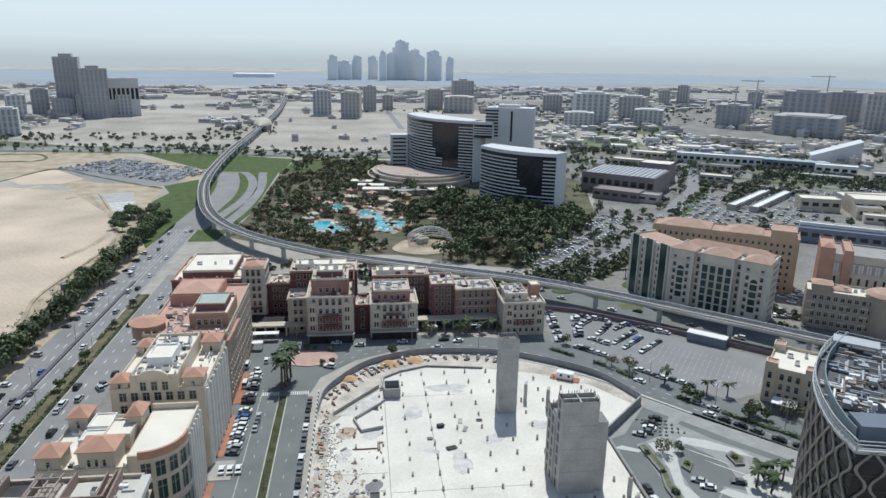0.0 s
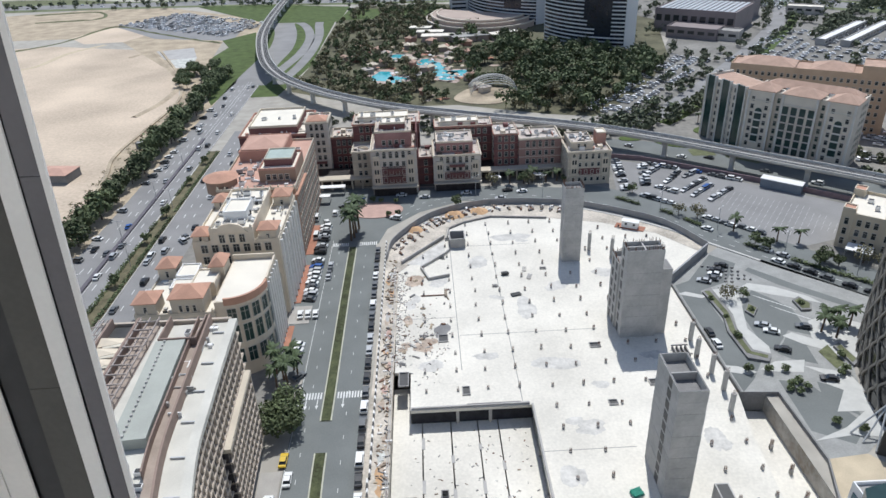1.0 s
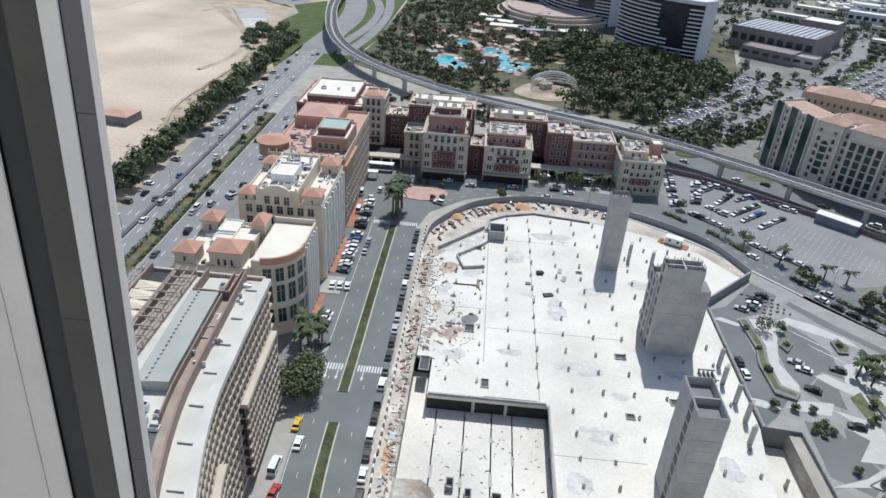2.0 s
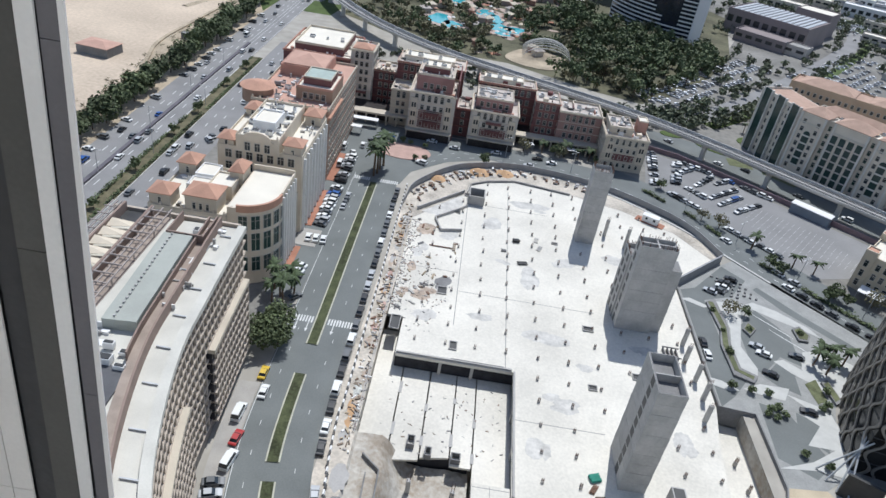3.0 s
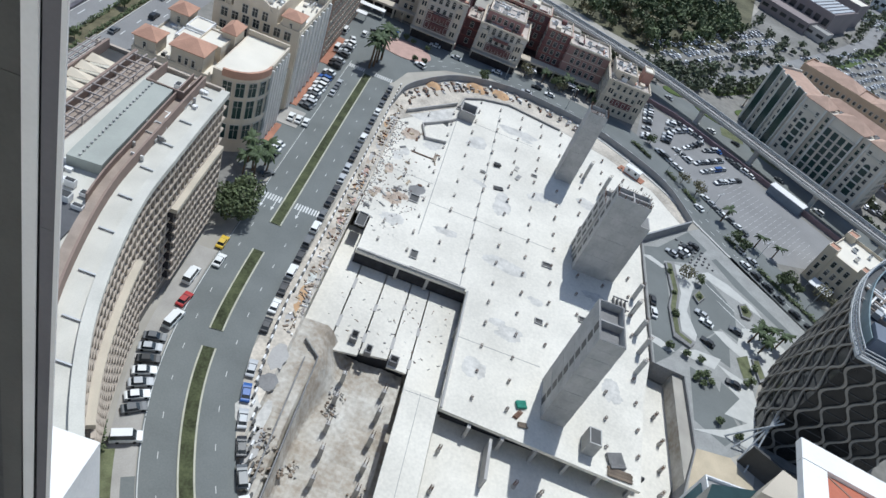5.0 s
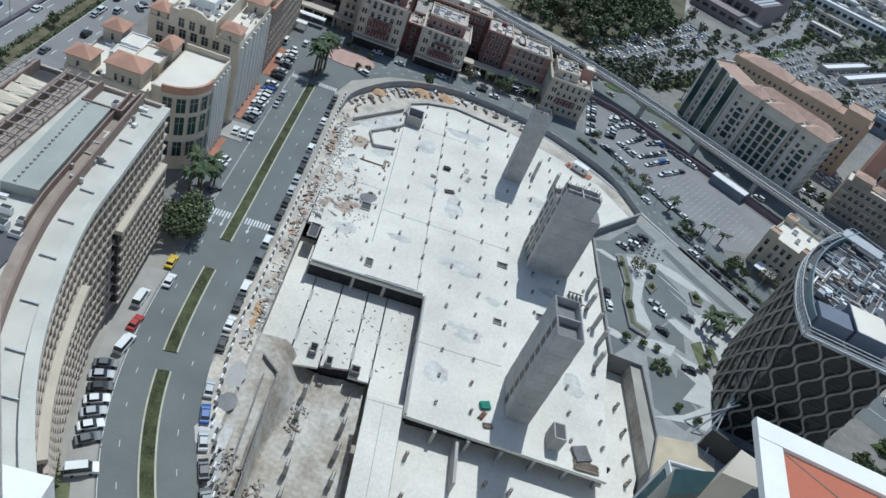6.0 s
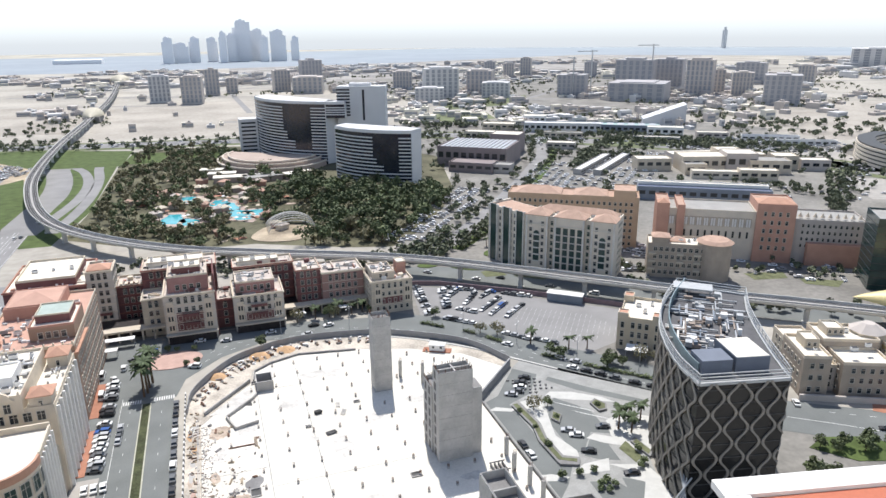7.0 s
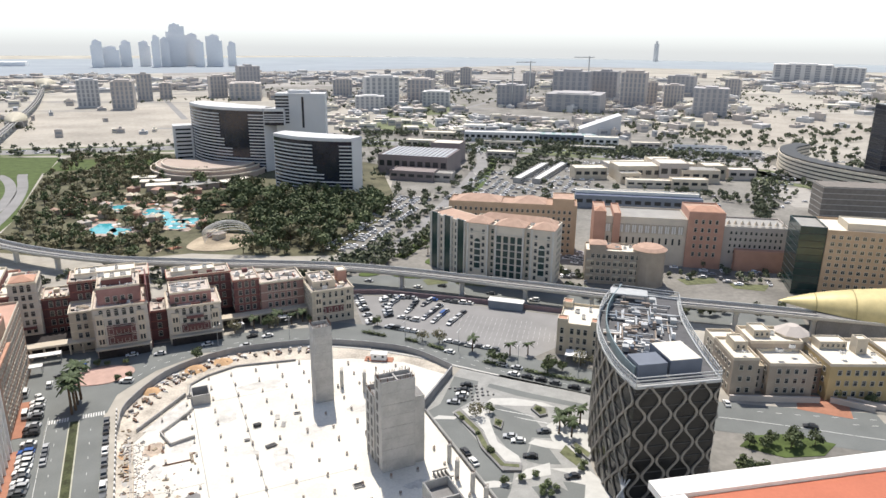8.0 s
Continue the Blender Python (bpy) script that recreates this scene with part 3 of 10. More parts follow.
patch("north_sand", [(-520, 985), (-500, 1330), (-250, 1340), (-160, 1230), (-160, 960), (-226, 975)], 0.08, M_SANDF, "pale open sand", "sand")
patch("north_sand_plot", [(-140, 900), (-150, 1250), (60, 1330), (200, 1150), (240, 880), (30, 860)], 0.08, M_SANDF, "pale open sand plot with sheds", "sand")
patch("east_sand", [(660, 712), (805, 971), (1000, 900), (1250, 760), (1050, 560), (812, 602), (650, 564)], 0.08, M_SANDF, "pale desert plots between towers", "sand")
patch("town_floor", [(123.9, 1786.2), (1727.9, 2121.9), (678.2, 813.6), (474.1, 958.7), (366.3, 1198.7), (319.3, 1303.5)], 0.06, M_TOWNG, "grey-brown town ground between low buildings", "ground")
patch("far_town_floor", [(94.9, 2557.0), (2467.8, 3044.2), (1542.8, 1891.2), (64.3, 1739.0)], 0.07, M_TOWNG2, "paler far town ground", "ground")
for pts in [[(294.4, 957.9), (415.0, 1028.2), (387.6, 896.9), (275.6, 869.6)], [(406.2, 817.1), (484.4, 782.8), (471.5, 715.5), (384.9, 758.1)], [(392.5, 1151.9), (581.8, 1205.9), (517.1, 1068.6), (360.2, 1027.5)], [(419.0, 672.9), (528.2, 629.7), (498.2, 592.2), (396.0, 634.4)]]:
    patch("park_lawn", pts, 0.16, M_GRASS2, "green park lawn in the town", "lawn")
for pts in [[(-257.7, 839.3), (-171.8, 829.0), (-76.9, 792.2), (-80.0, 701.2), (-154.0, 710.1)], [(-177.6, 632.1), (-154.3, 665.4), (-136.8, 580.6), (-150.9, 567.7)], [(-75.4, 775.5), (37.1, 749.1), (29.3, 712.0), (-80.7, 708.1)]]:
    patch("verge_lawn", pts, 0.14, M_GRASS, "green lawn beside the far road", "lawn")
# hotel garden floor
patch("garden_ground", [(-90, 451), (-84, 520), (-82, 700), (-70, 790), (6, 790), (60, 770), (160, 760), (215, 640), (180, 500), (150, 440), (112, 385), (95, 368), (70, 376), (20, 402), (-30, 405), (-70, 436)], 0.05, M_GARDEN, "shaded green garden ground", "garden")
# creek and the far shore
patch("creek", [(-3000, 2600), (-362, 2450), (116, 2540), (732, 2640), (1735, 3000), (2464, 2400), (3400, 1800), (6000, 1200), (6000, 3400), (3000, 4600), (1303, 4550), (-600, 4100), (-3000, 3900)], 0.3, M_SEA, "creek water painted pale for haze", "water")

# added glowing ring, painted with the hazy distance and sky along the horizon
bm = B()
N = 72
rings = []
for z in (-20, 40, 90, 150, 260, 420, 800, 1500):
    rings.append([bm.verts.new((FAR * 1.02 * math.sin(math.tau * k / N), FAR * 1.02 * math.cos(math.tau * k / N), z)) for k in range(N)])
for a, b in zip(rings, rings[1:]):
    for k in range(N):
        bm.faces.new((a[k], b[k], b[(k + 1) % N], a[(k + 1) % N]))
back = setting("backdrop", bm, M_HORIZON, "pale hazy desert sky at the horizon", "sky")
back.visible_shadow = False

# ---- the building site ----
deck = thing("concrete_deck", label="large pale concrete deck of a building under construction", category="construction deck")
MAIN = [(-7.6, 134.5), (-7.6, 150), (-12.0, 150.2), (-12.0, 205), (5.5, 229), (6.5, 237), (13, 242), (24, 246), (46, 242.5), (66, 236), (84, 225), (95.5, 208.5), (77.4, 190), (77.2, 134), (74.5, 119), (72.2, 92.6), (23.2, 95.2), (23.6, 134.5)]
bm = B()
prism(bm, MAIN, -0.7, 0.25, bottom=True)
part("slab", bm, M_SLAB, deck)
# lower decks in the dig
bm = B()
prism(bm, [(-12.4, 106.5), (-12.4, 149.5), (-8, 149.5), (-8, 165), (-5.0, 165), (-5.0, 105)], -5.6, -5.0, bottom=True)
part("lower_slab", bm, M_SLAB, deck, "lower concrete slab in the shade of the deck")
for x0, x1, ya in ((-4.65, 2.4, 104.5), (2.75, 9.4, 106.5), (9.75, 14.7, 105.5), (15.05, 23.8, 98)):
    bm = B()
    prism(bm, [(x0, ya), (x1, ya + (1.2 if x1 < 14 else 0)), (x1, 165), (x0, 165)], -5.6, -5.0, bottom=True)
    part("lower_slab", bm, M_SLAB, deck, "lower concrete slab in the shade of the deck")
for x0, x1, y0, y1 in ((-5.0, -4.2, 112, 116), (-5.0, -4.2, 126, 130), (2.2, 3.0, 110, 113), (2.2, 3.0, 121, 123.5), (9.2, 10.0, 111, 115), (9.2, 10.0, 125, 127), (14.5, 15.3, 107, 110), (14.5, 15.3, 118, 121)):
    bm = B()
    box(bm, x0, x1, y0, y1, -5.5, -4.9)
    part("slab_tie", bm, M_CONC, deck)
for x, y, w, d in ((4.5, 107.5, 1.6, 2.6), (11, 107.2, 2.2, 2.2), (0.2, 110, 1.8, 3)):
    bm = B()
    for a, b, c, e in ((x - w / 2, x + w / 2, y - d / 2, y - d / 2 + 0.25), (x - w / 2, x + w / 2, y + d / 2 - 0.25, y + d / 2), (x - w / 2, x - w / 2 + 0.25, y - d / 2 + 0.25, y + d / 2 - 0.25), (x + w / 2 - 0.25, x + w / 2, y - d / 2 + 0.25, y + d / 2 - 0.25)):
        box(bm, a, b, c, e, -5.0, -3.4)
    part("shaft_box", bm, M_CONC_DK, deck)
bm = B()
prism(bm, [(24, 165), (24, 32), (82, 32), (82, 96), (87, 110), (86.6, 132.5), (77.6, 133.8), (77.6, 165)], -5.6, -5.0, bottom=True)
part("lower_slab", bm, M_SLAB, deck, "lower concrete slab beyond the deck edge")
bm = B()
prism(bm, [(14.6, 32), (23.0, 32), (23.0, 98), (14.6, 98)], -0.9, -0.2, bottom=True)
part("walkway_slab", bm, M_SLAB, deck)
bm = B()
box(bm, 18.55, 18.65, 32, 97.6, -0.2, -0.195)
box(bm, 14.8, 22.9, 97.0, 97.15, -0.2, -0.195)
part("slab_joint", bm, M_CONC_DK, deck)
# undercut shade below the deck edge is painted onto these walls
for x0, x1, y0, y1 in ((-7.6, 24.6, 135.4, 136.0), (24.2, 24.8, 97.6, 135.4), (24.8, 74, 97.0, 97.6)):
    bm = B()
    box(bm, x0, x1, y0, y1, -5.0, -0.7)
    part("edge_wall", bm, M_PITSHADE, deck, "basement wall painted black for the shade under the deck")
for x, y in ((4.5, 135.1), (13, 135.1), (23.9, 110), (23.9, 122)):
    bm = B()
    box(bm, x - 0.4, x + 0.4, y - 0.4, y + 0.4, -5.0, -0.7)
    part("column", bm, M_CONC, deck)
for x in (31, 39, 47, 55, 63, 71):
    bm = B()
    box(bm, x - 0.4, x + 0.4, 93.6, 94.6, -5.0, -0.7)
    part("column", bm, M_CONC, deck)
bm = B()
box(bm, 36.2, 36.9, 83, 93.4, -5.0, -1.2)
part("cross_wall", bm, M_CONC, deck)
# kerb upstands, pour joints, openings and stub columns
bm = B()
strip(bm, V2((5.8, 229.5), (6.8, 236.8), (13.2, 241.7), (24, 245.6), (46, 242.1)), 0.0, 0.5, 0.25, 1.0)
part("upstand", bm, M_CONC_DK, deck)
bm = B()
strip(bm, V2((-7.4, 134.9), (23.2, 134.9)), -0.35, 0.1, 0.25, 0.8)
part("upstand", bm, M_CONC, deck)
bm = B()
strip(bm, V2((23.6, 134.5), (23.4, 95.4)), -0.5, 0.0, 0.25, 0.75)
part("upstand", bm, M_CONC, deck)
for a, b in (((7, 166.3), (48, 166.3)), ((21.5, 135), (21.5, 236)), ((6.6, 150), (6.6, 228)), ((7, 222), (36, 222)), ((24, 118), (46, 118)), ((-11, 176), (6, 176))):
    bm = B()
    strip(bm, V2(a, b), -0.09, 0.09, 0.25, 0.256)
    part("pour_joint", bm, M_CONC_DK, deck)
bmx = B()
cut = [-0.32, -0.26, -0.2, -0.03, 0.03, 0.2, 0.26, 0.32]
grid = [[bmx.verts.new((x, y, 0.55)) for x in cut] for y in cut]
base = [bmx.verts.new((x, y, 0.0)) for x, y in ((-0.32, -0.32), (0.32, -0.32), (0.32, 0.32), (-0.32, 0.32))]
for j in range(7):
    for i in range(7):
        q = [grid[j][i], grid[j][i + 1], grid[j + 1][i + 1], grid[j + 1][i]]
        if i in (1, 3, 5) and j in (1, 3, 5) and (i, j) != (3, 3):
            up = [bmx.verts.new((v.co.x, v.co.y, 1.35)) for v in q]
            bmx.faces.new(up).material_index = 1
            for k in range(4):
                bmx.faces.new((q[k], q[(k + 1) % 4], up[(k + 1) % 4], up[k])).material_index = 1
        else:
            bmx.faces.new(q)
for a, b, edge in ((0, 1, grid[0]), (1, 2, [g_[7] for g_ in grid]), (2, 3, grid[7][::-1]), (3, 0, [g_[0] for g_ in grid][::-1])):
    bmx.faces.new([base[a], base[b]] + edge[::-1])
stub_me = bpy.data.meshes.new("stub_column")
bmx.to_mesh(stub_me)
bmx.free()
stub_me.materials.append(M_CONC)
stub_me.materials.append(M_RUST)
rs = random.Random(4)


def inside(p, poly):
    c = False
    for (x0, y0), (x1, y1) in zip(poly, poly[1:] + poly[:1]):
        if (y0 > p[1]) != (y1 > p[1]) and p[0] < (x1 - x0) * (p[1] - y0) / (y1 - y0) + x0:
            c = not c
    return c


CORES = ((45.5, 51.7, 207.0, 213.0), (53, 67.5, 160.5, 175), (46.5, 54, 101, 116))
for i in range(-2, 9):
    for j in range(0, 19):
        x, y = 13.3 + i * 8.35 + rs.uniform(-0.3, 0.3), 101 + j * 8.1 + rs.uniform(-0.3, 0.3)
        if not inside((x, y), MAIN) or any(a - 2 < x < b + 2 and c - 2 < y < d + 2 for a, b, c, d in CORES):
            continue
        if x > 72 and y < 190:
            continue
        o = new("stub_column", stub_me)
        o.location = (x, y, 0.25)
        o.scale = (1, 1, rs.uniform(0.8, 1.25))
        o.parent = deck
for x, y in ((26, 88), (26, 78), (44, 86), (50, 86), (42, 77), (60, 86), (66, 84), (56, 76), (62, 76), (80, 120), (81, 112), (80.5, 104), (80, 97)):
    o = new("stub_column", stub_me)
    o.location = (x, y, -5.0)
    o.scale = (1.2, 1.2, 2.2)
    o.parent = deck
for x, y, w, d in ((45.5, 158, 3.2, 2.2), (57.5, 140.5, 3.2, 2.4), (7.2, 141, 2.2, 3.4), (2, 165, 3, 3.6), (38, 203, 2.2, 1.3), (-9.5, 147, 2.8, 6), (7, 228, 4, 2.2), (44.5, 133.5, 2.4, 2.0)):
    bm = B()
    for x0, x1, y0, y1 in ((x - w / 2, x + w / 2, y - d / 2, y - d / 2 + 0.2), (x - w / 2, x + w / 2, y + d / 2 - 0.2, y + d / 2), (x - w / 2, x - w / 2 + 0.2, y - d / 2 + 0.2, y + d / 2 - 0.2), (x + w / 2 - 0.2, x + w / 2, y - d / 2 + 0.2, y + d / 2 - 0.2)):
        box(bm, x0, x1, y0, y1, 0.25, 0.65)
    part("opening_kerb", bm, M_CONC, deck)
    # dark plate painted in for the shade down the opening
    bm = B()
    box(bm, x - w / 2 + 0.2, x + w / 2 - 0.2, y - d / 2 + 0.2, y + d / 2 - 0.2, 0.25, 0.27)
    part("opening_shade_plate", bm, M_DARK, deck)
# excavation
def dig_z(x, y):
    """Ground level in the dig: a muddy shelf by the street, then a slope to the pit floor."""
    u = min(1.0, max(0.0, (x + 6.5 + 1.2 * noise.noise(Vector((0, y * 0.12, 4)))) / (3.2 + 4.3 * min(1.0, max(0.0, (y - 84) / 15)))))
    z = -0.9 - 8.1 * u * u * (3 - 2 * u)
    return z + (0.25 + 0.3 * u) * noise.noise(Vector((x * 0.2, y * 0.2, 0))) + 0.25 * noise.noise(Vector((x * 0.7, y * 0.7, 2))) + 0.12 * noise.noise(Vector((x * 1.6, y * 1.6, 6)))


bm = B()
g = []
NX, NY = 44, 64
for j in range(NY + 1):
    row = []
    for i in range(NX + 1):
        x, y = PX0 + (14.6 - PX0) * i / NX, PY0 + (107.5 - PY0) * j / NY
        z = dig_z(x, y)
        if i == 0:
            z = -0.02
        row.append(bm.verts.new((x, y, z)))
    g.append(row)
for j in range(NY):
    for i in range(NX):
        bm.faces.new((g[j][i], g[j][i + 1], g[j + 1][i + 1], g[j + 1][i]))
setting("excavation", bm, M_DIG, "open sandy excavation with spoil", "ground")
rd = random.Random(12)
for cx_, cy_, a_, b_, m_ in ((-13.6, 93.5, 2.2, 3.6, M_CONC), (-13.0, 86.5, 2.0, 2.4, M_CONC_DK), (-11.0, 79, 1.2, 4, M_STAING), (-14.5, 79, 2.2, 3.5, M_STAING), (-10.5, 72, 1.5, 4, M_CONC)):
    bm = B()
    prism(bm, [(cx_ + a_ * math.cos(q) * rd.uniform(0.8, 1.2), cy_ + b_ * math.sin(q) * rd.uniform(0.85, 1.15)) for q in [k * math.tau / 16 for k in range(16)]], -1.2 if cx_ > -12.6 else 0.03, 0.08 if cx_ < -12.6 else -0.45)
    setting("mud_patch", bm, m_, "dried grey cement mud on the site shelf", "ground")
bm = B()
sheet(bm, [(PX0, PY0), (PX1, PY0), (PX1, PY1), (PX0, PY1)], -13.0)
for a, b in (((PX0, PY0), (PX0, PY1)), ((PX0, PY1), (PX1, PY1)), ((PX1, PY1), (PX1, PY0)), ((PX1, PY0), (PX0, PY0))):
    v = [bm.verts.new((*a, -13.0)), bm.verts.new((*b, -13.0)), bm.verts.new((*b, 0)), bm.verts.new((*a, 0))]
    bm.faces.new(v)
setting("dig_lining", bm, M_DIG, "earth sides and floor of the dig", "ground")
for i, (x, y) in enumerate(((1.2, 99.6), (1.2, 93.4), (1.7, 86.2), (2.3, 79.5), (2.6, 73), (11.2, 99.3), (11.4, 93.1), (11.5, 86.4), (11.8, 79.6), (11.8, 73.5))):
    bm = B()
    box(bm, x - 0.5, x + 0.5, y - 0.5, y + 0.5, -12.0, -4.8 - 0.5 * (i % 3))
    for dx in (-0.3, 0.3):
        for dy in (-0.3, 0.3):
            box(bm, x + dx - 0.04, x + dx + 0.04, y + dy - 0.04, y + dy + 0.04, -5.6, -3.4, 1)
    tagged(obj("basement_column", bm, [M_CONC, M_RUST]), "raw concrete basement column with rebar standing in the dig", "column", "basement columns")
# wall blackened to stand for shade under the lower slab
bm = B()
box(bm, -3.4, 14.4, 108.2, 108.8, -13, -5.6)
tagged(obj("retaining_wall", bm, M_PITSHADE), "retaining wall painted black for the shade below the lower slab", "wall", kind="structure")
# stains, spilt mortar and mats on the slab
STAINS = [((-2, 162.4), 3.6, 3.0, M_STAIN), ((-9.6, 161.6), 2.4, 2.2, M_STAIN), ((2.6, 171), 2.6, 4.4, M_CONC_DK), ((-1, 152), 4, 2.6, M_STAING), ((-6, 186), 3, 5, M_STAING), ((2, 197), 3, 3, M_STAING), ((14, 156), 4, 2, M_STAING), ((33, 150), 5, 3, M_STAING), ((30, 178), 3, 6, M_STAING), ((40, 190), 4, 3, M_STAING), ((16, 208), 4, 5, M_STAING), ((30, 226), 6, 3, M_STAING), ((60, 198), 5, 4, M_STAING), ((30, 112), 3, 4, M_STAING), ((36, 126), 5, 3, M_STAING), ((66, 120), 3, 5, M_STAING), ((-7, 199), 3.4, 3, M_STAIN), ((-8, 176), 2, 4, M_STAIN), ((60, 152), 4, 2.4, M_STAING), ((42, 142), 3, 2, M_STAING), ((20, 186), 2.5, 2, M_STAING)]
for i, (c, a, b, m) in enumerate(STAINS):
    for q in range(3):
        ox, oy, k = rs.uniform(-0.6, 0.6) * a, rs.uniform(-0.6, 0.6) * b, rs.uniform(0.4, 0.9)
        pts = [(c[0] + ox + a * k * math.cos(t) * (1 + 0.45 * noise.noise(Vector((math.cos(t) * 2, math.sin(t) * 2, i + q * 7)))), c[1] + oy + b * k * math.sin(t) * (1 + 0.45 * noise.noise(Vector((math.cos(t) * 2, math.sin(t) * 2, i + q * 7 + 50))))) for t in [j * math.tau / 22 for j in range(22)]]
        if all(inside(p, MAIN) for p in pts):
            bm = B()
            sheet(bm, pts, 0.262 + 0.004 * q + 0.0003 * i)
            part("slab_stain", bm, m, deck)
# sunken ramp corner with parapets and a stair box
for a, b in (((-11, 211.5), (4.8, 230)), ((-4.2, 207), (4.4, 216)), ((-4.2, 207), (-1.6, 199)), ((-1.6, 199), (5.6, 201)), ((4.4, 216), (6.4, 219))):
    bm = B()
    strip(bm, V2(a, b), -0.2, 0.2, 0.2, 1.35)
    part("ramp_parapet", bm, M_CONC, deck)
bm = B()
sheet(bm, [(-9.5, 210.6), (4.6, 227.6), (4.8, 219), (-3.6, 209.4)], 0.275)
part("ramp_floor", bm, M_STAING, deck)
# ramp opening drawn as a dark plate, its shade put into the colour
bm = B()
prism(bm, [(2.0, 213.4), (4.2, 215.4), (4.4, 212.4)], 0.25, 0.28)
part("ramp_opening_shade", bm, M_DARK, deck)
bm = B()
for q in ((6.6, 12.4, 221.0, 221.35), (6.6, 12.4, 227.4, 227.75), (6.6, 6.95, 221.35, 227.4), (12.05, 12.4, 221.35, 227.4)):
    box(bm, *q, 0.25, 4.0)
part("stair_box", bm, M_CONC, deck)
bm = B()
box(bm, 6.95, 12.05, 221.35, 227.4, 0.25, 0.4)
part("stair_floor", bm, M_DARK, deck)

# concrete cores


def core(x0, x1, y0, y1, h, holes, lifts, rods=True, roofdrop=1.2):
    """An open-topped lift core with pour lines, door holes and starter bars."""
    c = thing("concrete_core", label="unfinished grey concrete lift core with pour lines", category="lift core", group="lift cores")
    t = 0.35
    n = lifts
    for k in range(n):
        za, zb = 0.25 + (h - 0.25) * k / n, 0.25 + (h - 0.25) * (k + 1) / n
        e = 0.03 if k % 2 else 0.0
        bm = B()
        for bx in ((x0 - e, x1 + e, y0 - e, y0 + t), (x0 - e, x1 + e, y1 - t, y1 + e), (x0 - e, x0 + t, y0 + t, y1 - t), (x1 - t, x1 + e, y0 + t, y1 - t)):
            box(bm, *bx, za, zb - 0.06)
        part("wall_lift", bm, M_CORE, c)
        bm = B()
        for bx in ((x0 + 0.04, x1 - 0.04, y0 + 0.04, y0 + t), (x0 + 0.04, x1 - 0.04, y1 - t, y1 - 0.04), (x0 + 0.04, x0 + t, y0 + t, y1 - t), (x1 - t, x1 - 0.04, y0 + t, y1 - t)):
            box(bm, *bx, zb - 0.06, zb)
        part("pour_line", bm, M_CONC_DK, c)
        # doorways are dark plates on the wall that stand for inner shade
        for side, pos, w in holes:
            hz = za + 0.5
            bm = B()
            if side == 'w':
                box(bm, x0 - 0.06, x0 + 0.1, pos - w / 2, pos + w / 2, hz, min(hz + 2.5, zb - 0.2))
            elif side == 's':
                box(bm, pos - w / 2, pos + w / 2, y0 - 0.06, y0 + 0.1, hz, min(hz + 2.5, zb - 0.2))
            part("door_hole_shade", bm, M_DARK, c, "dark plate painted as a shaded unfinished doorway")
    bm = B()
    box(bm, x0 + t, x1 - t, y0 + t, y1 - t, h - roofdrop - 0.3, h - roofdrop)
    part("platform", bm, M_CONC_DK, c)
    if x1 - x0 > 8:
        bm = B()
        box(bm, (x0 + x1) / 2 - 0.2, (x0 + x1) / 2 + 0.2, y0 + t, y1 - t, h - roofdrop, h - 0.1)
        part("inner_wall", bm, M_CONC, c)
        bm = B()
        box(bm, x0 + t, x1 - t, (y0 + y1) / 2 - 0.2, (y0 + y1) / 2 + 0.2, h - roofdrop, h - 0.12)
        part("inner_wall", bm, M_CONC, c)
    if rods:
        bm = B()
        r = random.Random(int(x0))
        for k in range(70):
            s = r.random() * 4
            x, y = ((x0 + (x1 - x0) * (s % 1), y0 + 0.15), (x0 + (x1 - x0) * (s % 1), y1 - 0.15), (x0 + 0.15, y0 + (y1 - y0) * (s % 1)), (x1 - 0.15, y0 + (y1 - y0) * (s % 1)))[int(s)]
            box(bm, x - 0.04, x + 0.04, y - 0.04, y + 0.04, h - 0.1, h + r.uniform(0.5, 1.5))
        part("starter_bars", bm, M_RUST, c)
    return c


core(45.5, 51.7, 207.0, 213.0, 28.0, (), 9, True)
c2 = core(53.4, 63.6, 161.0, 166.5, 29.0, (('w', 164.4, 1.5),), 8, True)
core(53.0, 58.2, 166.6, 174.2, 22.0, (('w', 168.6, 1.5), ('w', 172.0, 1.5)), 6, True)
bm = B()
box(bm, 63.6, 67.0, 162.2, 168, 0.25, 22.0)
part("side_shaft", bm, M_CORE, c2)
bm = B()
box(bm, 63.8, 66.8, 162.4, 167.8, 22.0, 22.03)
part("shaft_roof", bm, M_CONC_DK, c2)
c3 = core(47.0, 53.0, 102.3, 114.8, 30.0, (('w', 107.0, 2.0),), 10, False, 2.0)
bm = B()
box(bm, 47.35, 52.65, 108.2, 108.5, 28.0, 29.9)
part("inner_wall", bm, M_CONC, c3)
bm = B()
box(bm, 53.0, 54.6, 110.5, 114.6, 0.25, 27.0)
part("side_shaft", bm, M_CORE, c3)
bm = B()
box(bm, 57.4, 60.4, 97, 101.5, 0.25, 5.0)
box(bm, 57.7, 60.1, 97.3, 101.2, 5.0, 5.02, 1)
tagged(obj("stair_shaft", bm, [M_CORE, M_DARK]), "low grey concrete stair shaft on the deck", "shaft")
